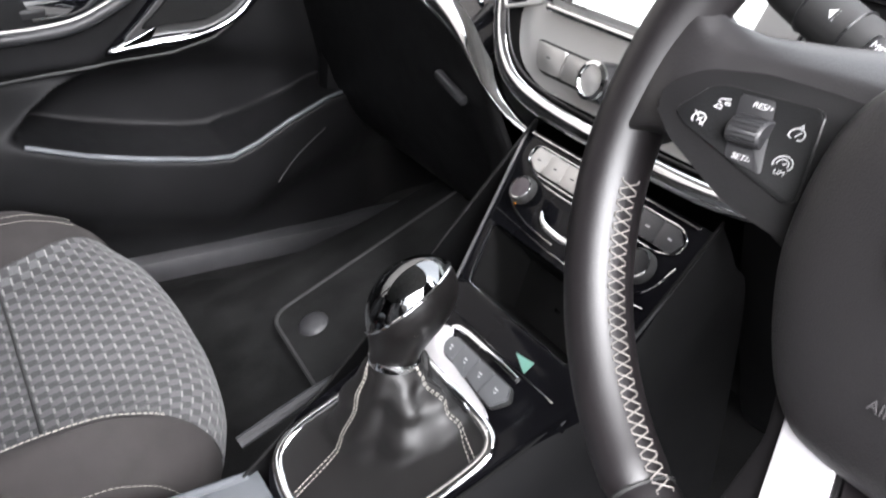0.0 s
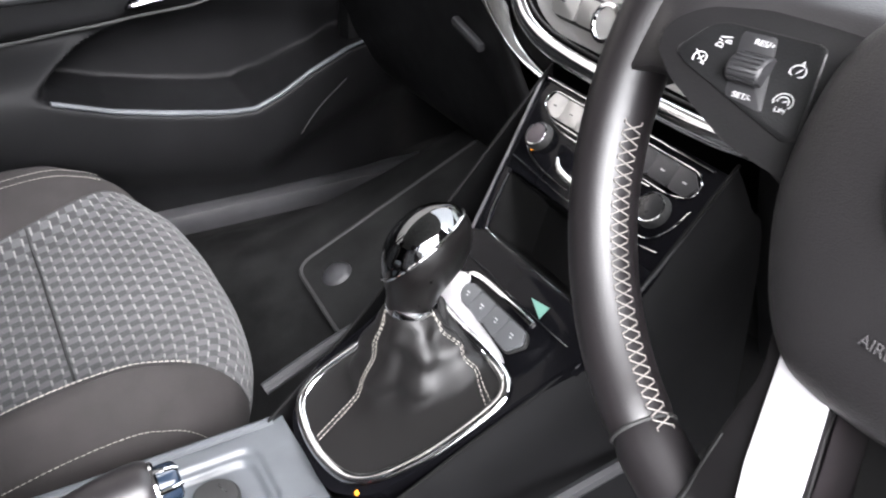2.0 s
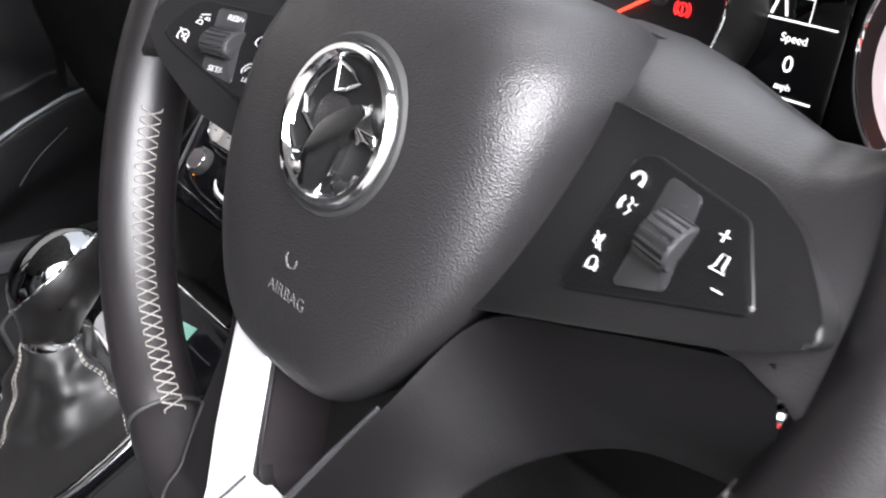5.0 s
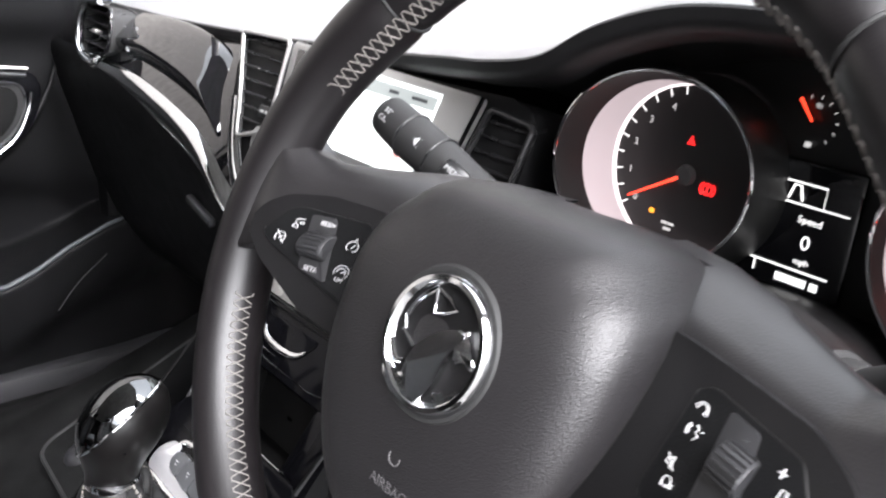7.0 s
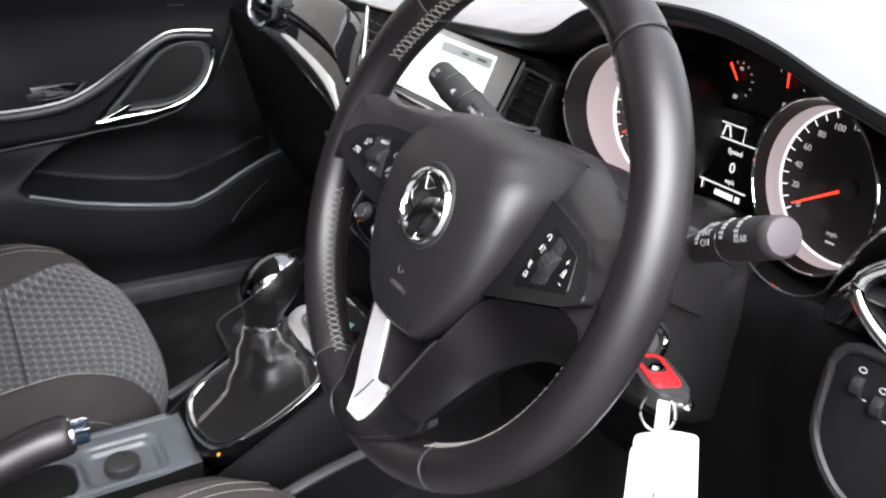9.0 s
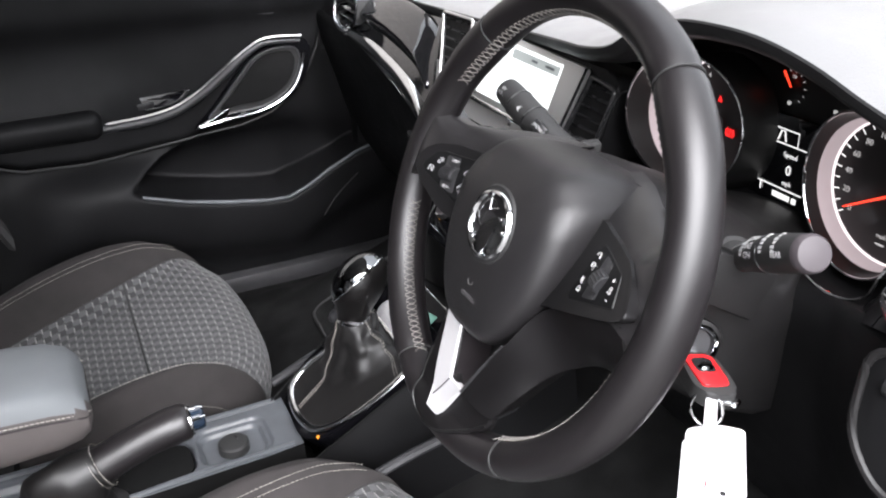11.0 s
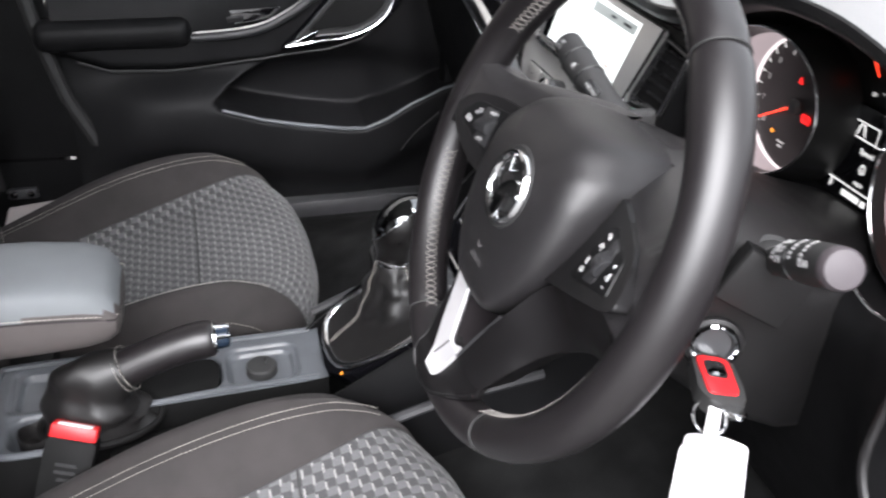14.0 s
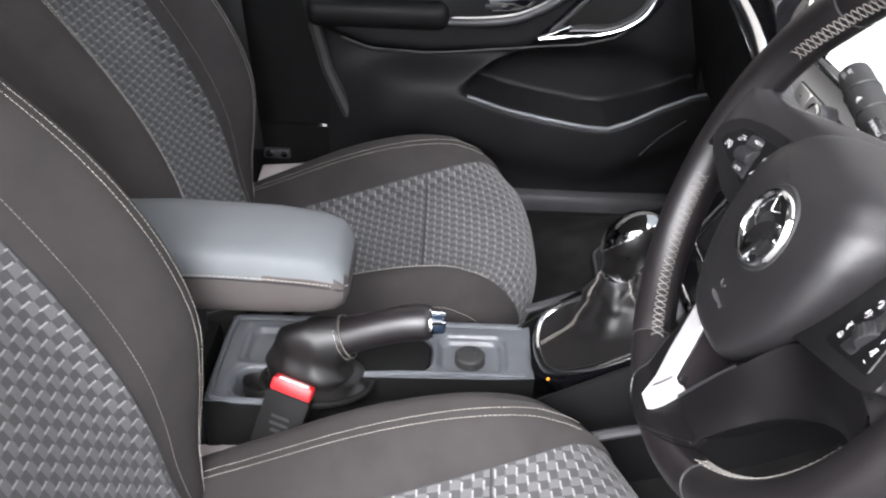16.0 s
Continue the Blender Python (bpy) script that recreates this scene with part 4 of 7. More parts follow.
    wall = [[(-0.012, -0.066, z), (-0.0045, -0.088, z), (0.0015, -0.110, z), (0.0075, -0.1315, z), (0.0245, -0.1330, z)] for z in (0.0122, 0.006, -0.018)]
    part("fork_wall", loft([[WHEEL @ Vector(p) for p in smooth_loop(r, 4, False)] for r in wall], False, False, False), FORK, t, "satin mauve-black inner wall of the fork")
    ridge = [(0.0240, -0.1335, 0.0138), (0.0385, -0.1030, 0.0138), (0.0515, -0.0770, 0.0125), (0.0655, -0.0400, 0.0020), (0.1050, -0.0235, 0.0080), (0.1540, -0.0075, 0.0150)]
    foot = [(0.0670, -0.1290, 0.0112), (0.0745, -0.1060, 0.0010), (0.0830, -0.0850, -0.0090), (0.0985, -0.0670, -0.0150), (0.1210, -0.0520, -0.0150), (0.1600, -0.0400, -0.0020)]
    rows = []
    for a, b in zip(ridge, foot):
        a, b = Vector(a), Vector(b)
        m1, m2 = a.lerp(b, 0.10) + Vector((0.0, 0, 0.0016)), a.lerp(b, 0.55) + Vector((0.003, -0.002, 0.0030))
        rows.append([a + Vector((-0.004, 0.001, -0.022)), a + Vector((-0.0006, 0, -0.001)), m1, m2, a.lerp(b, 0.9) + Vector((0.0015, -0.001, 0.0018)), b, b + Vector((-0.002, 0.004, -0.012)), b + Vector((-0.006, 0.008, -0.026))])
    sheet("spoke_cheek", [[WHEEL @ p for p in r] for r in surface(rows, 6, 4)], WEB, t)
    edge = smooth_loop([(0.0240, -0.1330, 0.0150), (0.0385, -0.1025, 0.0148), (0.0500, -0.0785, 0.0138)], 6, False)
    part("spoke_edge", tube([WHEEL @ p for p in edge], [0.0016 - 0.0007 * i / (len(edge) - 1) for i in range(len(edge))], seg=6), HARD, t, "thin grey edge of the fork")
    return t


wheel()


# ---- steering column ----
def column():
    t = thing("steering_column_shroud", "grey-black plastic steering column shroud", "column shroud")
    rings = []
    for y, hw, top, bot in ((0.045, 0.068, 0.898, 0.800), (0.07, 0.077, 0.906, 0.775), (0.10, 0.083, 0.905, 0.745), (0.125, 0.089, 0.896, 0.725), (0.148, 0.100, 0.884, 0.709), (0.17, 0.103, 0.874, 0.694), (0.21, 0.102, 0.852, 0.674), (0.25, 0.094, 0.838, 0.664), (0.31, 0.084, 0.82, 0.66)):
        half = ((0.52, 0.0), (0.78, 0.03), (0.86, 0.14), (0.96, 0.42), (1.02, 0.70), (0.74, 0.93), (0.3, 1.0))
        rings.append(smooth_loop([(0.350 - hw * fx, y, bot + (top - bot) * fz) for fx, fz in half] + [(0.350 + hw * fx, y, bot + (top - bot) * fz) for fx, fz in reversed(half)], 4))
    part("shell", loft(rings), SHROUD, t)
    out = Vector((0.090, -0.030, 0.055)).normalized()
    boot = Matrix.Translation((0.4415, 0.1505, 0.848)) @ out.to_track_quat("Z", "Y").to_matrix().to_4x4()
    part("stalk_gaiter", lathe([(0.0, 0.012), (0.0112, 0.013), (0.0135, 0.010), (0.0150, 0.004), (0.0185, 0.0015), (0.0192, -0.010)], boot, 32, False), RUBBER, t, "round rubber stalk boot")
    part("stalk_gaiter", rbox(0.012, 0.036, 0.032, pose(0.264, 0.135, 0.872, 0, 0, 0), 0.012, 3), RUBBER, t)
    # square blanking flap on the flank, with a dark gap round it
    fx = Vector((-0.003, 0.0476, -0.0233))
    fy = Vector((0.0085, -0.0164, 0.0361))
    fz = Vector((0.95, -0.28, 0.02)).normalized()
    ex = (fx - fz * fx.dot(fz)).normalized()
    flap = Matrix((ex, fz.cross(ex), fz)).transposed().to_4x4()
    flap.translation = Vector((0.4557, 0.1228, 0.8337)) + fx * 0.5 + fy * 0.42 - fz * 0.0065
    part("flap_gap", rbox(0.0550, 0.0420, 0.0110, flap, 0.001), MATT, t)
    part("lower_flap", rbox(0.0530, 0.0400, 0.0140, flap, 0.0015), SHROUD, t, "square blanking flap below the stalk")
    part("cover_seam", tube(smooth_loop([(0.4300, 0.075, 0.832), (0.4380, 0.100, 0.834), (0.4530, 0.124, 0.833)], 6, False), 0.0010, seg=6), MATT, t)
    lockm = Matrix.Translation((0.4455, 0.1215, 0.785)) @ Vector((0.90, -0.36, 0.16)).to_track_quat("Z", "Y").to_matrix().to_4x4()
    part("ignition_lock", lathe([(0.0130, -0.020), (0.0168, -0.004), (0.0170, 0.0), (0.0152, 0.0016), (0.0135, -0.001)], lockm, 36, False), CHROME, t, "chrome ignition lock ring")
    part("lock_face", lathe([(0.0137, -0.001), (0.0120, -0.005), (0.0, -0.005)], lockm, 36, False), HARD, t)
    part("lock_boss", lathe([(0.0270, -0.030), (0.0235, -0.012), (0.0200, -0.003), (0.0172, -0.002)], lockm, 36, False), SHROUD, t)
    return t


column()


def stalk(name, label, path, radii):
    t = thing(name, label, "stalk", "column stalks")
    arm_ = smooth_loop(path, 5, False)
    rr = [float(np.interp(i / (len(arm_) - 1), np.linspace(0, 1, len(radii)), radii)) for i in range(len(arm_))]
    part("arm", tube(arm_, rr, seg=20, up=Vector((0, 1, 0.2))), RUBBER, t)
    return t, arm_


def wiper():
    t, a = stalk("wiper_stalk", "black wiper stalk with white printed symbols and grey end cap", [(0.446, 0.149, 0.851), (0.462, 0.1435, 0.862), (0.482, 0.1365, 0.875), (0.507, 0.128, 0.889), (0.530, 0.1205, 0.901)], [0.0092, 0.0100, 0.0128, 0.0134, 0.0126])
    d = (a[-1] - a[-3]).normalized()
    m = Matrix.Translation(a[-1]) @ d.to_track_quat("Z", "Y").to_matrix().to_4x4()
    part("end_cap", lathe([(0.0127, 0), (0.0124, 0.0045), (0.0108, 0.0068), (0.006, 0.0076), (0.0, 0.0078)], m, 32, False), MAUVE, t, "dull mauve-grey end cap")
    toward = Vector((0.34, -0.75, 0.57))
    toward = (toward - d * toward.dot(d)).normalized()
    over = d.cross(toward).normalized()
    over = over if over.z > 0 else -over

    def mark_at(along, turn):
        n = (toward * math.cos(turn) + over * math.sin(turn)).normalized()
        i = along * (len(a) - 1)
        p = a[int(i)].lerp(a[min(int(i) + 1, len(a) - 1)], i - int(i))
        r = float(np.interp(along, [0, 0.25, 0.5, 0.75, 1], [0.0092, 0.0100, 0.0128, 0.0134, 0.0126]))
        f = Matrix((d, n.cross(d), n)).transposed().to_4x4()
        f.translation = p + n * (r + 0.0004)
        return f
    for w, turn in (("OFF", 0.62), ("INT", 0.12), ("ON", -0.38)):
        text("lettering", w, 0.0066, mark_at(0.50, turn), PRINT, t)
    for along in (0.36, 0.66, 0.80):
        for turn in (0.75, 0.32, -0.12):
            bars("symbols", [(0, 0.0014, 0.0046), (0.0005, -0.0014, 0.0034)], 0.0020, mark_at(along, turn), PRINT, t)
    text("lettering", "REAR", 0.0058, mark_at(0.84, -0.4), PRINT, t)
    part("ring", tube([a[12] + (m.to_3x3() @ Vector((0.0131 * math.cos(q), 0.0131 * math.sin(q), 0))) for q in [k * math.tau / 28 for k in range(28)]], 0.0007, True, 6), GLOSS, t)


def indicator():
    t, a = stalk("indicator_stalk", "black indicator stalk with a menu button near its tip", [(0.262, 0.135, 0.872), (0.240, 0.122, 0.884), (0.218, 0.116, 0.895), (0.196, 0.113, 0.904), (0.172, 0.112, 0.913)], [0.010, 0.012, 0.0135, 0.0140, 0.0125])
    d = (a[-1] - a[-3]).normalized()
    m = Matrix.Translation(a[-1]) @ d.to_track_quat("Z", "Y").to_matrix().to_4x4()
    part("tip", lathe([(0.0126, 0), (0.012, 0.003), (0.009, 0.0055), (0.0, 0.0065)], m, 24, False), RUBBER, t)
    toward = Vector((0.55, -0.75, 0.36)).normalized()
    ax = d
    ex = -(ax - toward * ax.dot(toward)).normalized()
    ey = toward.cross(ex)
    fr = Matrix((ex, ey, toward)).transposed().to_4x4()
    for i, (w, sz, off) in enumerate((("SET", 0.0042, 0.0), ("CLR", 0.0042, -0.005))):
        text("lettering", w, sz, Matrix.Translation(a[-2] + toward * 0.0132) @ fr @ Matrix.Translation((-0.002, off + 0.002, 0)), PRINT, t)
    up = Matrix.Translation(a[14] + toward * 0.0142) @ fr
    part("arrow_mark", prism([Vector((-0.0035, 0, 0)), Vector((-0.0006, 0.003, 0)), Vector((-0.0006, -0.003, 0))], 0, 0.0003, up), PRINT, t, smooth=False)
    part("arrow_mark", prism([Vector((0.0035, 0, 0)), Vector((0.0006, -0.003, 0)), Vector((0.0006, 0.003, 0))], 0, 0.0003, up), PRINT, t, smooth=False)
    mb = Matrix.Translation(a[8] + toward * 0.0128) @ fr
    b = part("menu_button", rbox(0.016, 0.011, 0.004, mb, 0.0025), GLOSS, t)
    text("lettering", "MENU", 0.0048, mb @ Matrix.Translation((0, 0, 0.0022)), PRINT, b)
    for i in (11, 16):
        part("ring", tube([a[i] + (m.to_3x3() @ Vector((0.0139 * math.cos(q), 0.0139 * math.sin(q), 0))) for q in [k * math.tau / 24 for k in range(24)]], 0.0007, True, 6), GLOSS, t)


wiper()
indicator()


def key():
    t = thing("ignition_key", "black and red key in the ignition with white tags", "car key")
    ey = Vector((-0.93, 0.33, 0.06)).normalized()
    ex = Vector((0.33, 0.93, -0.10))
    ex = (ex - ey * ex.dot(ey)).normalized()
    K = Matrix((ex, ey, ex.cross(ey))).transposed().to_4x4()
    K.translation = (0.4690, 0.1085, 0.7780)
    K = K @ Matrix.Diagonal((0.90, 0.95, 1, 1))
    body = part("key_body", prism(round_poly([(-0.0150, 0.0225, 0), (0.0150, 0.0225, 0), (0.0190, -0.010, 0), (0.0165, -0.0300, 0), (-0.0060, -0.0300, 0), (-0.0160, -0.018, 0)], 0.008), -0.0085, 0.004, K, 0.003), RUBBER, t)
    part("red_face", prism(round_poly([(-0.0130, 0.0175, 0), (0.0115, 0.0175, 0), (0.0135, -0.0195, 0), (-0.0095, -0.0205, 0)], 0.005), 0.004, 0.0056, K, 0.001), RED, body, "bright red button face")
    part("lock_pad", prism(round_poly([(-0.0085, 0.0125, 0), (0.0075, 0.0125, 0), (0.0085, -0.0045, 0), (-0.0075, -0.0045, 0)], 0.004), 0.0056, 0.0062, K, 0.0005), GLOSS, body, "black rounded button pad")
    part("key_emblem", lathe([(0.0, 0.0085), (0.005, 0.0082), (0.0068, 0.0062)], K @ Matrix.Translation((0.0005, 0.0010, 0)) @ Matrix.Diagonal((1, 0.62, 1, 1)), 24, False), CHROMEDARK, body, "dark chrome oval emblem")
    part("key_shank", rbox(0.014, 0.014, 0.008, K @ Matrix.Translation((0, 0.0275, -0.002)), 0.003), CHROME, body, "short steel shank")
    part("key_loop", tube([K @ Vector(p) for p in smooth_loop([(0.004, -0.029, -0.003), (0.012, -0.0335, -0.002), (0.017, -0.0295, -0.002)], 5, False)], 0.0022, seg=8), CHROME, body, "bright steel loop")
    # ring and tags hang in one upright plane
    gx = Vector((0.76, 0.65, 0)).normalized()
    G = Matrix((gx, Vector((0, 0, 1)), gx.cross(Vector((0, 0, 1))))).transposed().to_4x4()
    G.translation = (0.4803, 0.0878, 0.0)
    part("key_ring", tube([G @ Vector((0.0122 + 0.0112 * math.cos(a), 0.7648 + 0.0142 * math.sin(a), 0.0012 * math.cos(a))) for a in [k * math.tau / 32 for k in range(32)]], 0.0010, True, 6), CHROME, t, "thin steel split ring")
    part("tag_strap", prism(round_poly([(0.0120, 0.742, 0), (0.0215, 0.743, 0), (0.0185, 0.776, 0), (0.0108, 0.777, 0)], 0.002), 0.0018, 0.0034, G, 0.0004), WHITE, t, "white tag strap")
    tag = part("fob_tag", prism(round_poly([(-0.0004, 0.7435, 0), (0.012, 0.7500, 0), (0.024, 0.7535, 0), (0.0397, 0.7538, 0), (0.0483, 0.6933, 0), (0.0287, 0.6853, 0), (0.004, 0.684, 0)], 0.004), -0.001, 0.001, G, 0.0005), WHITE, t, "white plastic key tag")
    tag2 = part("fob_tag", prism(round_poly([(-0.0012, 0.7365, 0), (0.0172, 0.7400, 0), (0.0255, 0.6788, 0), (0.0005, 0.6737, 0)], 0.004), 0.0022, 0.0038, G, 0.0005), WHITE, t, "white plastic key tag with a faint red mark")
    bars("print", [(0.010, 0.720, 0.010)], 0.0008, G @ Matrix.Translation((0, 0, 0.0039)), SATIN, tag2)
    bars("print", [(0.0185, 0.704, 0.0012), (0.0187, 0.7015, 0.0014), (0.0186, 0.699, 0.0012)], 0.002, G @ Matrix.Translation((0, 0, 0.0039)), RED, tag2)
    part("hole", lathe([(0.0, 0.0003), (0.0022, 0.0003), (0.0022, 0)], G @ Matrix.Translation((0.0315, 0.6945, 0.001)), 12, False), RUBBER, tag)


key()


# ---- instruments ----
def dial(cx, cz, marks, needle, label, turn):
    t = thing("dial_gauge", label, "gauge", "instrument dials")
    D = pose(cx, 0.286, cz, 90, 0, 0)
    shift = Vector((-0.002, 0.0075, 0))
    face = part("dial_face", lathe([(0.0, 0.0), (0.0600, 0.0)], D, 56, False), DIAL, t)

    def ringpts(r, z, s):
        return [D @ (Vector((r * math.cos(a), r * math.sin(a), z + turn * min(1.0, s) * r * math.cos(a))) + shift * s) for a in [k * math.tau / 64 for k in range(64)]]
    part("light_halo", loft([ringpts(0.0575, 0.0005, 0), ringpts(0.0585, 0.0030, 0.05)], True, False, False), HALO, t)
    # the cone's brightness is put in as emission
    part("glowing_silver_cone", loft([ringpts(0.0585, 0.0030, 0.05), ringpts(0.0578, 0.014, 0.3), ringpts(0.0580, 0.027, 0.6)], True, False, False), CONE, t, "pale silver inner cone brightened by its own glow")
    part("black_bezel", loft([ringpts(0.0580, 0.027, 0.6), ringpts(0.0600, 0.038, 0.85), ringpts(0.0612, 0.044, 1.0)], True, False, False), DIAL, t)
    part("chrome_ring", tube(ringpts(0.0619, 0.044, 1.0), 0.0012, True, 8), CHROME, t, "thin chrome ring")
    part("bezel_tube", loft([ringpts(0.0626, 0.044, 1.0), ringpts(0.0640, 0.028, 0.8), ringpts(0.0645, 0.0, 0.1), ringpts(0.0645, -0.012, 0.0)], True, False, False), DIAL, t)
    H = D
    a = radians(needle)
    tip = Vector((0.048 * math.cos(a), 0.048 * math.sin(a), 0.0035))
    part("needle", tube([H @ Vector((0.004 * math.cos(a), 0.004 * math.sin(a), 0.005)), H @ tip], [0.0013, 0.0008], seg=6), NEEDLE, t, "lit red needle")
    part("needle_cap", lathe([(0.0, 0.006), (0.006, 0.0055), (0.007, 0.001)], H, 24, False), RUBBER, t)
    for ang, words in marks:
        q = radians(ang)
        p0, p1 = (Vector((r * math.cos(q), r * math.sin(q), 0.0006)) for r in (0.0570, 0.0520))
        part("tick", tube([D @ p0, D @ p1], 0.0005, seg=4), PRINTGLOW, face)
        if words:
            r = 0.0450
            text("numeral", words, 0.0068, D @ Matrix.Translation((r * math.cos(q), r * math.sin(q), 0.0006)), DIALPRINT, face)
    return t, D, face


def instruments():
    marks = [(214 - 12.5 * i, str(i // 2) if i % 2 == 0 else "") for i in range(0, 15)]
    t, D, face = dial(0.266, 0.881, [m for m in marks if m[0] > 100], 211, "round rev counter with red needle and pale cone", -0.26)
    W = D @ Matrix.Translation((0.0165, -0.0055, 0.0010))
    sym = part("warning_symbol", tube([W @ Vector((0.0034 * math.cos(a), 0.0034 * math.sin(a), 0)) for a in [k * math.tau / 20 for k in range(20)]], 0.0007, True, 5), WARN, face, "lit red warning symbol")
    for q in (-50, 130):
        part("symbol_arc", tube([W @ Vector((0.0054 * math.cos(radians(q + k)), 0.0050 * math.sin(radians(q + k)), 0)) for k in range(0, 101, 20)], 0.0007, seg=5), WARN, face)
    part("symbol_stroke", tube([W @ Vector((0, 0.002, 0)), W @ Vector((0, -0.002, 0))], 0.0007, seg=5), WARN, face)
    part("warning_symbol", prism([Vector((0.0, 0.026, 0)), Vector((0.006, 0.026, 0)), Vector((0.003, 0.032, 0))], 0, 0.0004, D @ Matrix.Translation((-0.004, -0.006, 0.0006))), WARN, face, "lit red warning triangle", smooth=False)
    part("engine_symbol", prism(round_poly([(-0.032, -0.0345, 0), (-0.028, -0.0345, 0), (-0.028, -0.031, 0), (-0.032, -0.031, 0)], 0.0015), 0, 0.0004, D @ Matrix.Translation((0.008, 0.002, 0.0006))), AMBER, face, "lit amber engine symbol")
    bars("small_print", [(-0.008, -0.036, 0.010), (-0.008, -0.040, 0.006)], 0.0018, D @ Matrix.Translation((0, 0, 0.0008)), DIALPRINT, face)
    marks = [(214 - 10.0 * i, str(i * 10) if i % 2 == 0 else "") for i in range(0, 17)]
    t, D, face = dial(0.461, 0.880, [m for m in marks if m[0] > 60], 211, "round speedometer with red needle and pale cone", 0.26)
    text("lettering", "mph", 0.0052, D @ Matrix.Translation((-0.004, -0.037, 0.0008)), DIALPRINT, face)
    bars("small_print", [(-0.004, -0.044, 0.008)], 0.0016, D @ Matrix.Translation((0, 0, 0.0008)), DIALPRINT, face)
    # the two small gauges and the display between the dials
    for name, x, z, n, words in (("temperature_gauge", 0.334, 0.930, 128, "90"), ("fuel_gauge", 0.383, 0.935, 95, "")):
        g = thing(name, "small arc gauge with a short red needle", "gauge", "small gauges")
        G = pose(x, 0.2985, z, 90, 0, 0)
        for a in range(130, -50, -25):
            q = radians(a)
            part("tick", tube([G @ Vector((0.0155 * math.cos(q), 0.0155 * math.sin(q), 0)), G @ Vector((0.0135 * math.cos(q), 0.0135 * math.sin(q), 0))], 0.00035, seg=4), DIALPRINT, g)
        a = radians(n)
        part("needle", tube([G @ Vector((0, 0, 0.001)), G @ Vector((0.0155 * math.cos(a), 0.0155 * math.sin(a), 0.001))], [0.0007, 0.0011], seg=6), NEEDLE, g, "lit red needle")
        part("symbol", prism(round_poly([(-0.002, -0.0155, 0), (0.0018, -0.0155, 0), (0.0026, -0.0125, 0), (-0.0016, -0.012, 0)], 0.0008), 0, 0.0004, G), DIALPRINT, g)
        if words:
            text("numeral", words, 0.0042, G @ Matrix.Translation((0.002, 0.0095, 0.0005)), DIALPRINT, g)
    d = thing("driver_display", "small lit driver display with white speed readout", "display")
    S = pose(0.340, 0.2965, 0.866, 90, 0, 0)
    part("panel", rbox(0.066, 0.082, 0.006, S @ Matrix.Translation((0.002, 0, -0.002)), 0.003), PIANO, d)
    Z = S @ Matrix.Translation((0, 0, 0.0016))
    box_ = [(-0.022, 0.028), (0.014, 0.028), (0.014, 0.015), (-0.022, 0.015)]
    part("frame_line", tube([Z @ Vector((x, y, 0)) for x, y in box_], 0.0006, True, 4), PRINTGLOW, d)
    part("road_symbol", tube([Z @ Vector(p) for p in ((-0.0085, 0.017, 0), (-0.0060, 0.026, 0), (-0.002, 0.026, 0), (0.0005, 0.017, 0))], 0.0008, seg=4), PRINTGLOW, d)
    part("line", tube([Z @ Vector((0.014, 0.015, 0)), Z @ Vector((0.030, 0.015, 0))], 0.0005, seg=4), PRINTGLOW, d)
    text("lettering", "Speed", 0.0064, Z @ Matrix.Translation((0.008, 0.006, 0)), PRINTGLOW, d)
    text("readout", "0", 0.0125, Z @ Matrix.Translation((0.008, -0.008, 0)), PRINTGLOW, d)
    text("lettering", "mph", 0.0056, Z @ Matrix.Translation((0.008, -0.020, 0)), PRINTGLOW, d)
    part("line", tube([Z @ Vector((-0.032, -0.026, 0)), Z @ Vector((0.026, -0.026, 0))], 0.0006, seg=4), PRINTGLOW, d)
    part("line", tube([Z @ Vector((-0.021, -0.026, 0)), Z @ Vector((-0.021, -0.034, 0))], 0.0005, seg=4), PRINTGLOW, d)
    bars("mileage_bars", [(0.004, -0.033, 0.020), (0.019, -0.033, 0.005)], 0.005, Z, PRINTGLOW, d)
    # chrome sweep under the right dial
    e = thing("cluster_trim", "thin chrome line round the foot of the instruments", "trim")
    part("line", tube(smooth_loop([(0.430, 0.226, 0.826), (0.455, 0.222, 0.818), (0.48, 0.220, 0.818), (0.505, 0.215, 0.832), (0.522, 0.205, 0.862), (0.54, 0.203, 0.893), (0.57, 0.200, 0.918)], 6, False), 0.0014, seg=6), CHROME, e)


instruments()


# ---- centre stack ----
STACK = pose(0, 0.207, 0.817, 73.3, 0, 0)


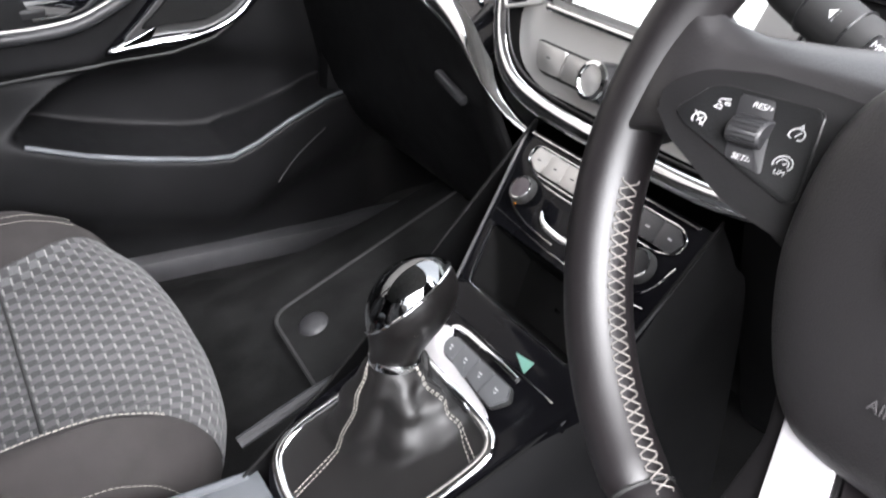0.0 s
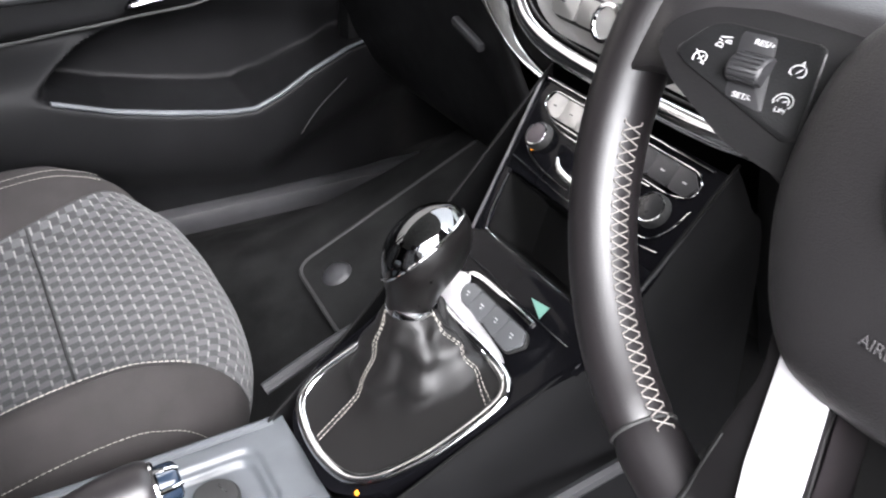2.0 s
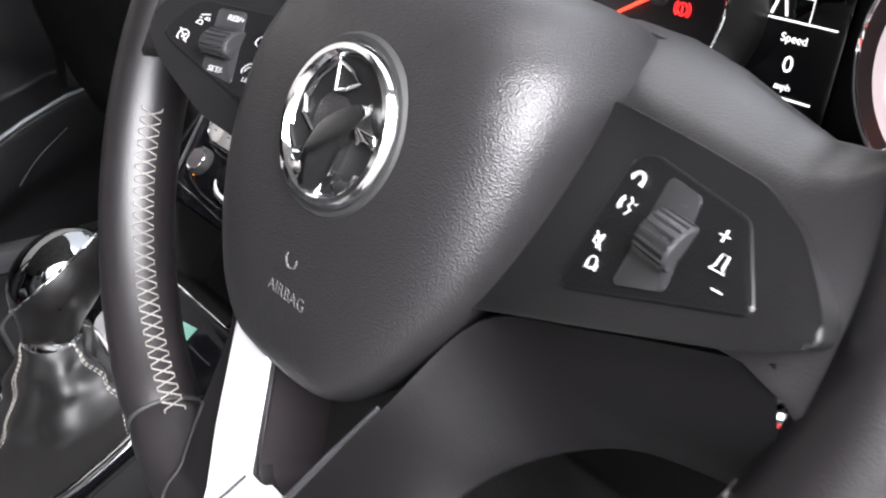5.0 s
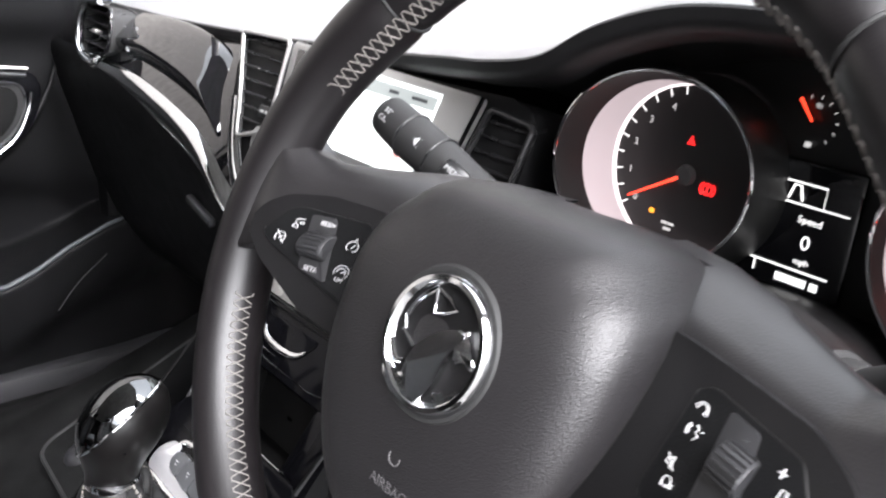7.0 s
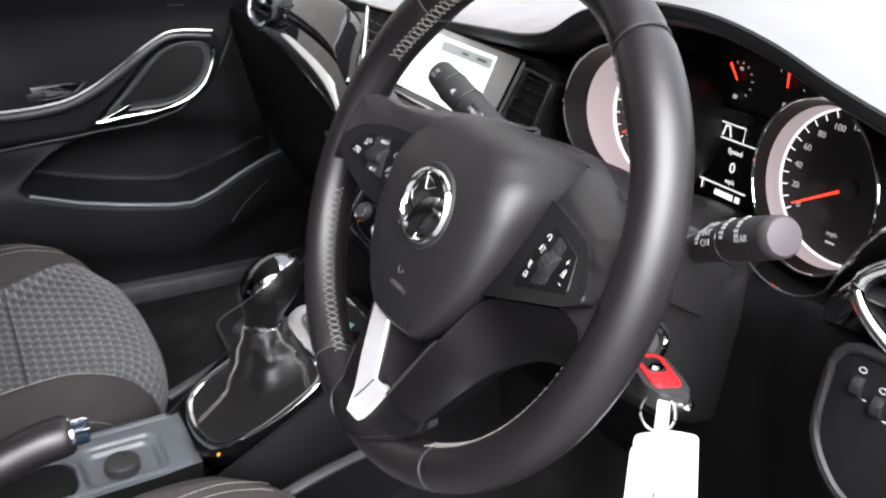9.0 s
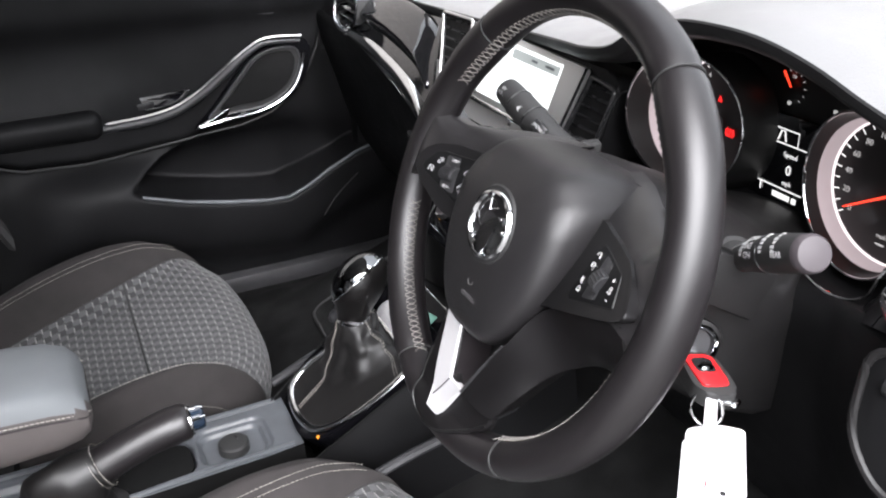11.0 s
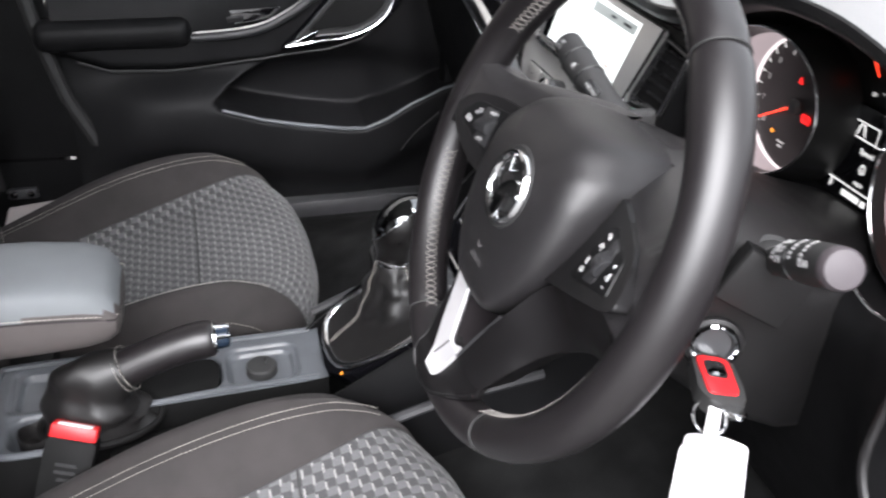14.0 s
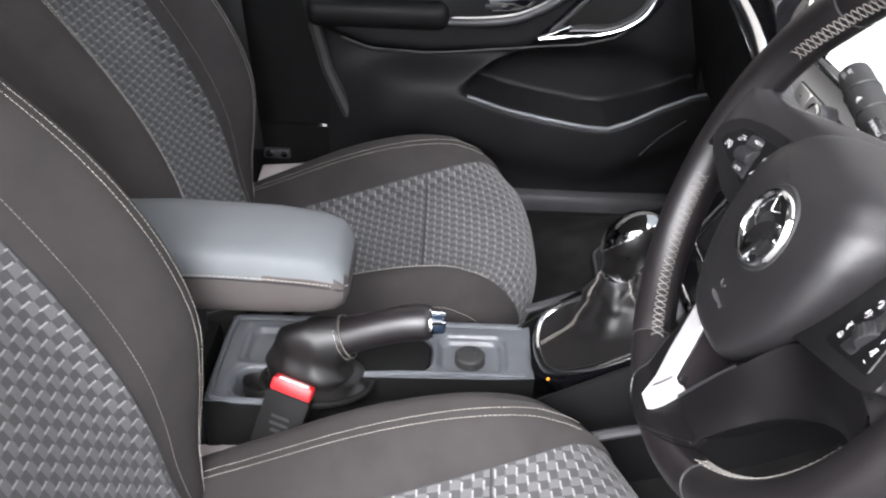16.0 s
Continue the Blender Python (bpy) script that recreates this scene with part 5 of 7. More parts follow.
def vent(name, w, h, m, slats, label, frame_mat, outline=None):
    t = thing(name, label, "air vent", "air vents")
    out = outline or round_poly([(-w / 2, -h / 2, 0), (w / 2, -h / 2, 0), (w / 2, h / 2, 0), (-w / 2, h / 2, 0)], 0.006)
    part("backing", prism(out, -0.035, -0.03, m), RUBBER, t)
    part("frame", tube([m @ Vector((p[0], p[1], 0.001)) for p in out], 0.0022, True, 8), frame_mat, t)
    part("throat", loft([[m @ Vector((p[0], p[1], 0.001)) for p in out], [m @ Vector((p[0] * 0.96, p[1] * 0.96, -0.03)) for p in out]], True, False, False), RUBBER, t)
    ys = [Vector(p).y for p in out]
    for i in range(slats):
        y = min(ys) + (max(ys) - min(ys)) * (i + 0.5) / slats
        xs = [a.x + (y - a.y) * (b.x - a.x) / (b.y - a.y) for a, b in [(Vector(out[k - 1]), Vector(out[k])) for k in range(len(out))] if (a.y - y) * (b.y - y) < 0]
        if len(xs) >= 2:
            x0, x1 = min(xs) + 0.001, max(xs) - 0.001
            part("slat", rbox(x1 - x0, 0.0022, 0.016, m @ Matrix.Translation(((x0 + x1) / 2, y, -0.009)) @ pose(0, 0, 0, 22, 0, 0), 0.0008), GLOSS, t)
    part("tab", rbox(0.013, 0.005, 0.010, m @ Matrix.Translation((0.002, 0.0, 0.0)), 0.002), SATIN, t)
    return t


def stack():
    t = thing("centre_stack", "silver-framed centre stack with button strip and knob", "dashboard console")
    S = STACK
    back = round_poly([(-0.235, 0.090, 0), (0.178, 0.100, 0), (0.172, 0.0, 0), (0.150, -0.070, 0), (-0.150, -0.070, 0), (-0.215, -0.01, 0)], 0.03)
    part("body", prism(back, -0.10, -0.004, S, 0.004), PLASTIC, t)
    plate = round_poly([(-0.170, 0.012, 0), (0.170, 0.012, 0), (0.150, -0.040, 0), (0.110, -0.058, 0), (-0.110, -0.058, 0), (-0.150, -0.040, 0)], 0.02)
    part("faceplate", prism(plate, -0.006, 0.0, S, 0.002), SILVER, t, "brushed silver faceplate")
    # wide chrome band, U-shaped
    U = smooth_loop([(-0.208, 0.030, 0), (-0.194, -0.012, 0), (-0.172, -0.045, 0), (-0.140, -0.064, 0), (-0.09, -0.0725, 0), (0, -0.0745, 0), (0.09, -0.0725, 0), (0.140, -0.064, 0), (0.166, -0.045, 0), (0.172, -0.012, 0), (0.174, 0.010, 0)], 5, False)
    part("chrome_band", tube([S @ (p + Vector((0, 0, 0.0))) for p in U], 0.0085, seg=12, flat=0.45, up=(S.to_3x3() @ Vector((0, 0, 1)))), CHROME, t, "wide chrome lower band")
    part("inner_line", tube([S @ Vector((p.x * 0.935, p.y * 0.86 + 0.002, 0.001)) for p in U[2:-2]], 0.0012, seg=6), RUBBER, t)
    part("screen_sill", rbox(0.252, 0.007, 0.010, S @ Matrix.Translation((-0.004, 0.008, 0.001)), 0.003), CHROME, t, "chrome sill under the screen")
    strip = round_poly([(-0.130, -0.019, 0), (0.130, -0.019, 0), (0.120, -0.042, 0), (0.108, -0.046, 0), (-0.108, -0.046, 0), (-0.120, -0.042, 0)], 0.008)
    part("strip_seat", prism(strip, -0.002, 0.0008, S), RUBBER, t)
    for i in range(6):
        if i in (2, 3):
            continue
        x0 = -0.126 + 0.042 * i
        b = part("button", prism(round_poly([(x0 + 0.001, -0.021, 0), (x0 + 0.041, -0.021, 0), (x0 + 0.041, -0.043, 0), (x0 + (0.012 if i == 0 else 0.001), -0.043, 0)], 0.003), 0, 0.0045, S, 0.0012), SATIN, t, "silver push button")
        bars("mark", [(x0 + 0.021, -0.031, 0.005)], 0.0014, S @ Matrix.Translation((0, 0, 0.0046)), HARD, b)
    k = S @ Matrix.Translation((-0.030, -0.031, 0))
    knob = part("volume_knob", lathe([(0.0175, 0), (0.0175, 0.006), (0.0155, 0.020), (0.015, 0.0215)], k, 36, False), GLOSS, t, "black volume knob")
    part("knob_ring", lathe([(0.0155, 0.0195), (0.0158, 0.0225), (0.0125, 0.0235), (0.0115, 0.022)], k, 36, False), CHROME, knob, "chrome ring")
    part("knob_cap", lathe([(0.0, 0.0225), (0.0115, 0.022)], k, 36, False), SILVER, knob)
    part("top_button", rbox(0.028, 0.012, 0.004, S @ Matrix.Translation((-0.145, 0.026, 0.001)), 0.003), GLOSS, t)
    bars("mark", [(-0.152, 0.026, 0.006), (-0.144, 0.026, 0.003), (-0.138, 0.026, 0.003)], 0.0025, S @ Matrix.Translation((0, 0, 0.0032)), PRINT, t)
    # screen
    s = thing("touch_screen", "bright lit touch screen in a glossy silver-edged frame", "screen")
    part("bezel", prism(round_poly([(-0.128, 0.012, 0), (0.105, 0.012, 0), (0.125, 0.094, 0), (-0.128, 0.098, 0)], 0.006), -0.004, 0.003, S, 0.001), SILVER, s, "pale silver bezel")
    part("surround", prism(round_poly([(-0.118, 0.016, 0), (-0.080, 0.016, 0), (-0.080, 0.090, 0), (-0.118, 0.092, 0)], 0.004), 0.003, 0.0038, S), PIANO, s)
    part("display", prism([Vector((-0.100, 0.018, 0)), Vector((0.074, 0.018, 0)), Vector((0.084, 0.088, 0)), Vector((-0.100, 0.090, 0))], 0.0030, 0.0042, S), SCREEN, s, "lit white display", smooth=False)
    part("status_bar", prism([Vector((-0.02, 0.074, 0)), Vector((0.0805, 0.074, 0)), Vector((0.0818, 0.0845, 0)), Vector((-0.02, 0.085, 0))], 0.0042, 0.0044, S), SCREENTOP, s, "grey status bar", smooth=False)
    bars("status_marks", [(0.030, 0.0795, 0.012), (0.062, 0.0795, 0.018)], 0.0028, S @ Matrix.Translation((0, 0, 0.0046)), CONSOLE, s)
    part("map_mark", rbox(0.011, 0.0035, 0.0004, S @ Matrix.Translation((0.052, 0.032, 0.0044)), 0), MAPRED, s)
    part("edge_line", tube([S @ Vector(p) for p in ((0.105, 0.013, 0.003), (0.1255, 0.094, 0.003))], 0.0018, seg=6), CHROME, s)
    left = round_poly([(-0.225, 0.094, 0), (-0.138, 0.097, 0), (-0.138, 0.010, 0), (-0.188, -0.006, 0), (-0.200, 0.03, 0)], 0.006)
    vent("air_vent", 0, 0, S, 8, "black slatted centre air vent with satin frame", SATIN, left)
    right = round_poly([(0.134, 0.088, 0), (0.178, 0.084, 0), (0.170, 0.024, 0), (0.114, 0.020, 0)], 0.006)
    vent("air_vent", 0, 0, S, 6, "black slatted centre air vent beside the screen", GLOSS, right)
    side = smooth_loop([(-0.052, 0.010, 0), (-0.040, 0.027, 0), (-0.010, 0.031, 0), (0.030, 0.031, 0), (0.046, 0.024, 0), (0.048, -0.012, 0), (0.030, -0.024, 0), (-0.005, -0.033, 0), (-0.035, -0.029, 0), (-0.051, -0.010, 0)], 5)
    V = pose(-0.530, 0.198, 0.866, 80, 0, -4) @ Matrix.Diagonal((1.10, 1.05, 1, 1))
    v = vent("air_vent", 0, 0, V, 5, "black slatted barrel air vent in a chrome C-shaped surround", PIANO, side)
    cee = smooth_loop([(0.010, 0.034, 0), (-0.022, 0.033, 0), (-0.046, 0.024, 0), (-0.056, 0.004, 0), (-0.053, -0.018, 0), (-0.036, -0.033, 0), (-0.005, -0.037, 0), (0.018, -0.032, 0)], 5, False)
    part("chrome_surround", tube([V @ (p + Vector((0, 0, 0.004))) for p in cee], [0.0048 - 0.0035 * abs(i / (len(cee) - 1) - 0.45) for i in range(len(cee))], seg=10), CHROME, v, "chrome C-shaped surround")
    part("barrel_wall", tube([V @ (p * 1.10 + Vector((0, 0, -0.004))) for p in cee], 0.0060, seg=10), PIANO, v)
    g = thing("green_tag", "small pale green tag stuck beside the centre air vent", "tag")
    part("tag", prism(round_poly([(0.118, 0.000, 0), (0.146, 0.006, 0), (0.142, 0.018, 0), (0.116, 0.012, 0)], 0.002), 0.0006, 0.0016, S), GREEN, g)
    er = smooth_loop([(-0.042, 0.004, 0), (-0.030, 0.022, 0), (0.0, 0.036, 0), (0.04, 0.040, 0), (0.06, 0.02, 0), (0.06, -0.03, 0), (0.02, -0.034, 0), (-0.02, -0.018, 0)], 5)
    v = vent("air_vent", 0, 0, pose(0.600, 0.175, 0.867, 80, 0, 14), 5, "oval black slatted air vent in a thick chrome ring", CHROME, er)
    part("thick_ring", tube([pose(0.600, 0.175, 0.867, 80, 0, 14) @ (p * 1.05 + Vector((0, 0, 0.002))) for p in er], 0.0042, True, 10), CHROME, v)


stack()


def switch_panel():
    t = thing("light_switch_panel", "black headlamp switch panel with printed thumb wheels and chrome dial", "switch panel")
    m = pose(0.632, 0.166, 0.792, 80, 0, 8)
    out = round_poly([(-0.075, 0.048, 0), (0.075, 0.050, 0), (0.075, -0.05, 0), (-0.045, -0.045, 0), (-0.072, -0.015, 0)], 0.02)
    part("panel", prism(out, -0.01, 0.004, m, 0.003), PLASTIC, t)
    part("rim", tube([m @ Vector((p.x, p.y, 0.004)) for p in out], 0.0034, True, 8), SHROUD, t, "black raised rim")
    for x, y in ((-0.056, 0.026), (-0.042, 0.0195)):
        part("thumb_wheel", lathe([(0.0, -0.003), (0.0065, -0.003), (0.007, 0), (0.0065, 0.003), (0.0, 0.003)], m @ Matrix.Translation((x, y, 0.002)) @ pose(0, 0, 0, 0, 90, 0), 20, False), GLOSS, t)
        part("symbol", tube([m @ Vector((x + 0.0022 * math.cos(a), y + 0.0105 + 0.0016 * math.sin(a), 0.0045)) for a in [k * math.tau / 12 for k in range(12)]], 0.0003, True, 4), PRINT, t)
        bars("mark", [(x + 0.006, y - 0.006, 0.0022)], 0.0006, m @ Matrix.Translation((0, 0, 0.0045)), PRINT, t)
    text("lettering", "AUTO", 0.006, m @ Matrix.Translation((0.022, 0.012, 0.0045)), PRINT, t)
    d = m @ Matrix.Translation((0.026, -0.016, 0.004))
    part("lamp_dial", lathe([(0.021, 0), (0.021, 0.008), (0.018, 0.012), (0.0, 0.012)], d, 32, False), RUBBER, t)
    part("dial_ring", lathe([(0.021, 0.006), (0.0225, 0.010), (0.0195, 0.0125), (0.018, 0.0115)], d, 32, False), CHROME, t, "chrome dial ring")


switch_panel()


# ---- climate panel ----
CLIMATE = pose(0, 0.13, 0.664, 47.73, 0, 0)


def climate():
    t = thing("climate_panel", "gloss black climate panel with silver buttons and open tray", "control panel")
    m = CLIMATE
    tray = round_poly([(-0.0665, -0.004, 0), (0.080, -0.004, 0), (0.084, -0.0565, 0), (-0.044, -0.0560, 0)], 0.006)

    def left(y):
        return -0.1065 + 0.326 * (0.080 - y)
    # the glossy plate is laid round the open tray
    for quad in (((left(0.083), 0.083), (0.111, 0.083), (0.114, -0.003), (left(-0.003), -0.003)), ((left(-0.003), -0.003), (-0.0675, -0.003), (-0.0455, -0.0570), (left(-0.057), -0.0570)),
                 ((0.0805, -0.003), (0.114, -0.003), (0.114, -0.0570), (0.0845, -0.0570)), ((left(-0.057), -0.0570), (0.114, -0.0570), (0.112, -0.095), (left(-0.09), -0.095))):
        part("plate", prism([Vector((*p, 0)) for p in quad], -0.012, 0.0, m, 0.0006), DEEP, t)
    part("tray", loft([[m @ Vector((p.x, p.y, 0.0)) for p in tray], [m @ Vector((p.x * 0.98 + 0.001, p.y * 0.96 - 0.001, -0.045)) for p in tray], [m @ Vector((p.x * 0.92 + 0.002, p.y * 0.85 - 0.004, -0.056)) for p in tray], [m @ Vector((p.x * 0.05, p.y * 0.05 - 0.028, -0.057)) for p in tray]], True, False, False), MATT, t, "open dark storage tray")
    part("tray_edge", tube([m @ Vector(p) for p in smooth_loop([(-0.0655, -0.007, 0.001), (-0.0560, -0.036, 0.001), (-0.0480, -0.0525, 0.001), (-0.0400, -0.0563, 0.001), (0.0, -0.0568, 0.001), (0.084, -0.0565, 0.001)], 6, False)], 0.0010, seg=6), CHROME, t, "thin chrome tray edge")
    part("chrome_line", tube([m @ Vector(p) for p in ((-0.0765, 0.0078, 0.0006), (0.0, 0.0030, 0.0006), (0.06, 0.0030, 0.0006), (0.104, 0.010, 0.0006))], 0.0007, seg=6), CHROME, t, "thin chrome line")
    part("side_trim", tube([m @ Vector((left(0.081), 0.081, 0.001)), m @ Vector((left(0.0), 0.0, 0.001)), m @ Vector((left(-0.09), -0.09, 0.001))], 0.0017, seg=8), HARD, t, "grey side trim bar")
    part("side_trim", tube([m @ Vector((0.1125, 0.081, 0.001)), m @ Vector((0.1145, 0.0, 0.001)), m @ Vector((0.112, -0.09, 0.001))], 0.0012, seg=8), HARD, t, "grey side trim bar")
    part("top_line", tube([m @ Vector((-0.099, 0.0808, 0.001)), m @ Vector((0.100, 0.0800, 0.001))], 0.0016, seg=8, flat=0.5), CHROME, t)
    # button bar, its ends swept down, in a thin chrome rim
    bar = round_poly([(-0.0800, 0.0742, 0), (0.0900, 0.0742, 0), (0.1000, 0.0660, 0), (0.0980, 0.0545, 0), (0.080, 0.0490, 0), (-0.0660, 0.0505, 0), (-0.0830, 0.0585, 0), (-0.0862, 0.0675, 0)], 0.006)
    part("bar_seat", prism(bar, -0.002, 0.0008, m), DEEP, t)
    part("bar_rim", tube([m @ Vector((p.x, p.y, 0.0010)) for p in bar], 0.0008, True, 6), CHROME, t, "thin chrome rim of the buttons")
    for i in range(8):
        x0, x1 = -0.0825 + 0.0222 * i, -0.0825 + 0.0222 * (i + 1) - 0.0006
        x1 = x1 if i < 7 else 0.096
        ends = [(x0 + (0.004 if i == 0 else 0), 0.0722, 0), (x1 - (0.008 if i == 7 else 0), 0.0722, 0), (x1 + 0.002, 0.0640, 0), (x1 + (0.003 if i < 7 else -0.002), 0.0530, 0), (x0 + (0.016 if i == 0 else 0.003), 0.0530, 0), (x0 + 0.002, 0.0600, 0)]
        pale = i < 3
        b = part("button", prism(round_poly(ends, 0.0016), 0.0, 0.0030, m, 0.0010), SATIN if pale else HARD, t, "silver push button" if pale else "grey push button")
        bars("mark", [(0.5 * (x0 + x1) + 0.002, 0.0620, 0.0040)], 0.0012, m @ Matrix.Translation((0, 0, 0.0031)), HARD if pale else PRINT, b)
    for at, r, pale in (((-0.0625, 0.0330), 0.0112, True), ((0.079, 0.0335), 0.0125, False)):
        k = m @ Matrix.Translation((*at, 0))
        kn = part("temperature_knob", lathe([(r + 0.0012, 0), (r + 0.0008, 0.006), (r - 0.0006, 0.0078)], k, 36, False), RUBBER, t, "black temperature knob")
        part("knob_ring", lathe([(r - 0.0004, 0.0072), (r - 0.0010, 0.0084), (r - 0.0020, 0.0080)], k, 36, False), CHROME, kn, "thin chrome knob ring")
        part("knob_cap", lathe([(0.0, 0.0088), (r - 0.005, 0.0086), (r - 0.0018, 0.0078)], k, 36, False), MAUVE if pale else GLOSS, kn, "pale knob cap" if pale else "black knob cap")
    part("arc_line", tube([m @ Vector(p) for p in smooth_loop([(-0.0680, 0.0215, 0.0008), (-0.0600, 0.0165, 0.0008), (-0.0455, 0.0126, 0.0008), (-0.0270, 0.0104, 0.0008), (0.0, 0.0096, 0.0008)], 6, False)], [0.0011 - 0.00002 * i for i in range(25)], seg=6), CHROME, t)
    part("arc_line", tube([m @ Vector(p) for p in smooth_loop([(0.072, 0.0115, 0.0008), (0.090, 0.0150, 0.0008), (0.1000, 0.0280, 0.0008), (0.1050, 0.0470, 0.0008)], 6, False)], 0.0009, seg=6), CHROME, t)
    part("arc_line", tube([m @ Vector(p) for p in smooth_loop([(-0.0720, 0.0515, 0.0008), (-0.0500, 0.0464, 0.0008), (-0.0155, 0.0456, 0.0008), (0.03, 0.0456, 0.0008), (0.062, 0.0470, 0.0008)], 6, False)], 0.0008, seg=6), CHROME, t)
    part("lit_mark", prism([Vector((-0.0645, 0.0232, 0)), Vector((-0.0600, 0.0232, 0)), Vector((-0.0622, 0.0195, 0))], 0.0004, 0.0010, m), AMBER, t, "lit amber mark", smooth=False)
    part("centre_lens", prism(round_poly([(-0.040, 0.040, 0), (0.040, 0.040, 0), (0.026, 0.015, 0), (-0.026, 0.015, 0)], 0.008), 0, 0.0012, m, 0.0006), DEEP, t)
    smile = smooth_loop([(-0.0315, 0.0270, 0.0014), (-0.0260, 0.0215, 0.0014), (-0.0165, 0.0182, 0.0014), (0.0, 0.0168, 0.0014), (0.0165, 0.0182, 0.0014), (0.0260, 0.0215, 0.0014), (0.0315, 0.0270, 0.0014)], 5, False)
    part("centre_smile", tube([m @ p for p in smile], [0.0008 + 0.0020 * math.sin(math.pi * i / (len(smile) - 1)) ** 0.6 for i in range(len(smile))], seg=8, flat=0.4, up=m.to_3x3() @ Vector((0, 0, 1))), CHROME, t, "curved chrome line")


climate()


# ---- gear lever, its gaiter and plate ----
GEAR = pose(0.011, -0.02, 0.536, 38.66, 0, 0)
GAITER_RING = smooth_loop([(-0.0690, -0.0710, 0), (-0.0450, -0.0810, 0), (-0.0120, -0.0830, 0), (0.0220, -0.0760, 0), (0.0420, -0.0620, 0), (0.0560, -0.0400, 0), (0.0700, -0.0040, 0), (0.0795, 0.0440, 0), (0.0755, 0.0620, 0), (0.0560, 0.0690, 0), (0.0050, 0.0695, 0), (-0.0450, 0.0690, 0), (-0.0580, 0.0560, 0), (-0.0650, 0.0020, 0), (-0.0755, -0.0450, 0)], 6)


def console():
    t = thing("centre_console", "black and grey centre console with cup holder and socket", "centre console")
    # glossy plate round the gaiter
    plate = round_poly([(-0.060, -0.092, 0), (0.020, -0.095, 0), (0.056, -0.068, 0), (0.0735, -0.012, 0), (0.0905, 0.064, 0), (0.1045, 0.122, 0), (0.1045, 0.140, 0), (-0.075, 0.140, 0), (-0.078, 0.02, 0), (-0.0905, -0.058, 0)], 0.018)
    part("gear_plate", prism(plate, -0.03, 0.0, GEAR, 0.004, 3), DEEP, t, "gloss black gear plate")
    part("chrome_ring", tube([GEAR @ Vector((p.x, p.y, 0.002)) for p in GAITER_RING], 0.0048, True, 10, 0.55, GEAR.to_3x3() @ Vector((0, 0, 1))), CHROME, t, "chrome ring round the gaiter")
    part("silver_shelf", prism(round_poly([(-0.0400, 0.0720, 0), (-0.0480, 0.0850, 0), (-0.0400, 0.1020, 0), (-0.0270, 0.1040, 0), (-0.0230, 0.0900, 0), (-0.0165, 0.0838, 0), (0.0122, 0.0832, 0), (0.0500, 0.0775, 0), (0.0600, 0.0735, 0)], 0.005), 0.0, 0.0030, GEAR, 0.0012), INLAY, t, "bright silver plate beside the buttons")
    part("shelf_line", tube([GEAR @ Vector(p) for p in smooth_loop([(-0.0310, 0.1040, 0.0015), (-0.0240, 0.1085, 0.0015), (0.0, 0.1098, 0.0015), (0.0300, 0.1100, 0.0015), (0.0520, 0.1095, 0.0015)], 5, False)], 0.0022, seg=8, flat=0.5, up=GEAR.to_3x3() @ Vector((0, 0, 1))), CHROME, t, "bright chrome line beside the buttons")
    part("plate_line", tube([GEAR @ Vector(p) for p in ((-0.046, 0.1158, 0.0006), (0.02, 0.1140, 0.0006), (0.089, 0.1147, 0.0006))], 0.0006, seg=5), CHROME, t)
    strip = part("button_strip", prism(round_poly([(-0.0190, 0.0855, 0), (-0.0255, 0.0950, 0), (-0.0176, 0.1026, 0), (0.0560, 0.1026, 0), (0.0640, 0.0938, 0), (0.0545, 0.0795, 0), (0.0300, 0.0805, 0)], 0.004), 0.0, 0.0032, GEAR, 0.001), RUBBER, t)
    for x0, x1, slope in ((-0.0225, -0.0032, 0), (-0.0024, 0.0172, 1), (0.0180, 0.0370, 1), (0.0378, 0.0600, 2)):
        low, high = (0.0862, 0.0845) if slope == 0 else ((0.0842, 0.0822) if slope == 1 else (0.0815, 0.0815))
        pts = [(x0 + (0.005 if slope == 0 else 0), low, 0), (x1 - (0.006 if slope == 2 else 0), high - 0.0006, 0), (x1 + (0.0015 if slope == 2 else 0), 0.0930, 0), (x1 - (0.004 if slope == 2 else 0), 0.1014, 0), (x0 + (0.005 if slope == 0 else 0), 0.1014, 0), (x0, 0.0945, 0)]
        b = part("button", prism(round_poly(pts, 0.0022), 0.002, 0.0062, GEAR, 0.0015), KEYGREY, strip, "grey push button")
        bars("mark", [((x0 + x1) / 2, 0.0935, 0.0040), ((x0 + x1) / 2 + 0.001, 0.0910, 0.0025)], 0.0010, GEAR @ Matrix.Translation((0, 0, 0.0063)), PRINT, b)
    part("amber_lamp", rbox(0.004, 0.003, 0.001, GEAR @ Matrix.Translation((0.0440, -0.0740, 0.0005)), 0), AMBER, t, "small lit amber lamp")
    card = thing("green_tag", "small pale green triangular tag stuck on the gear plate", "tag")
    part("tag", prism([Vector((0.0334, 0.1238, 0)), Vector((0.0525, 0.1160, 0)), Vector((0.0525, 0.1272, 0))], 0.0004, 0.0010, GEAR), GREEN, card, smooth=False)
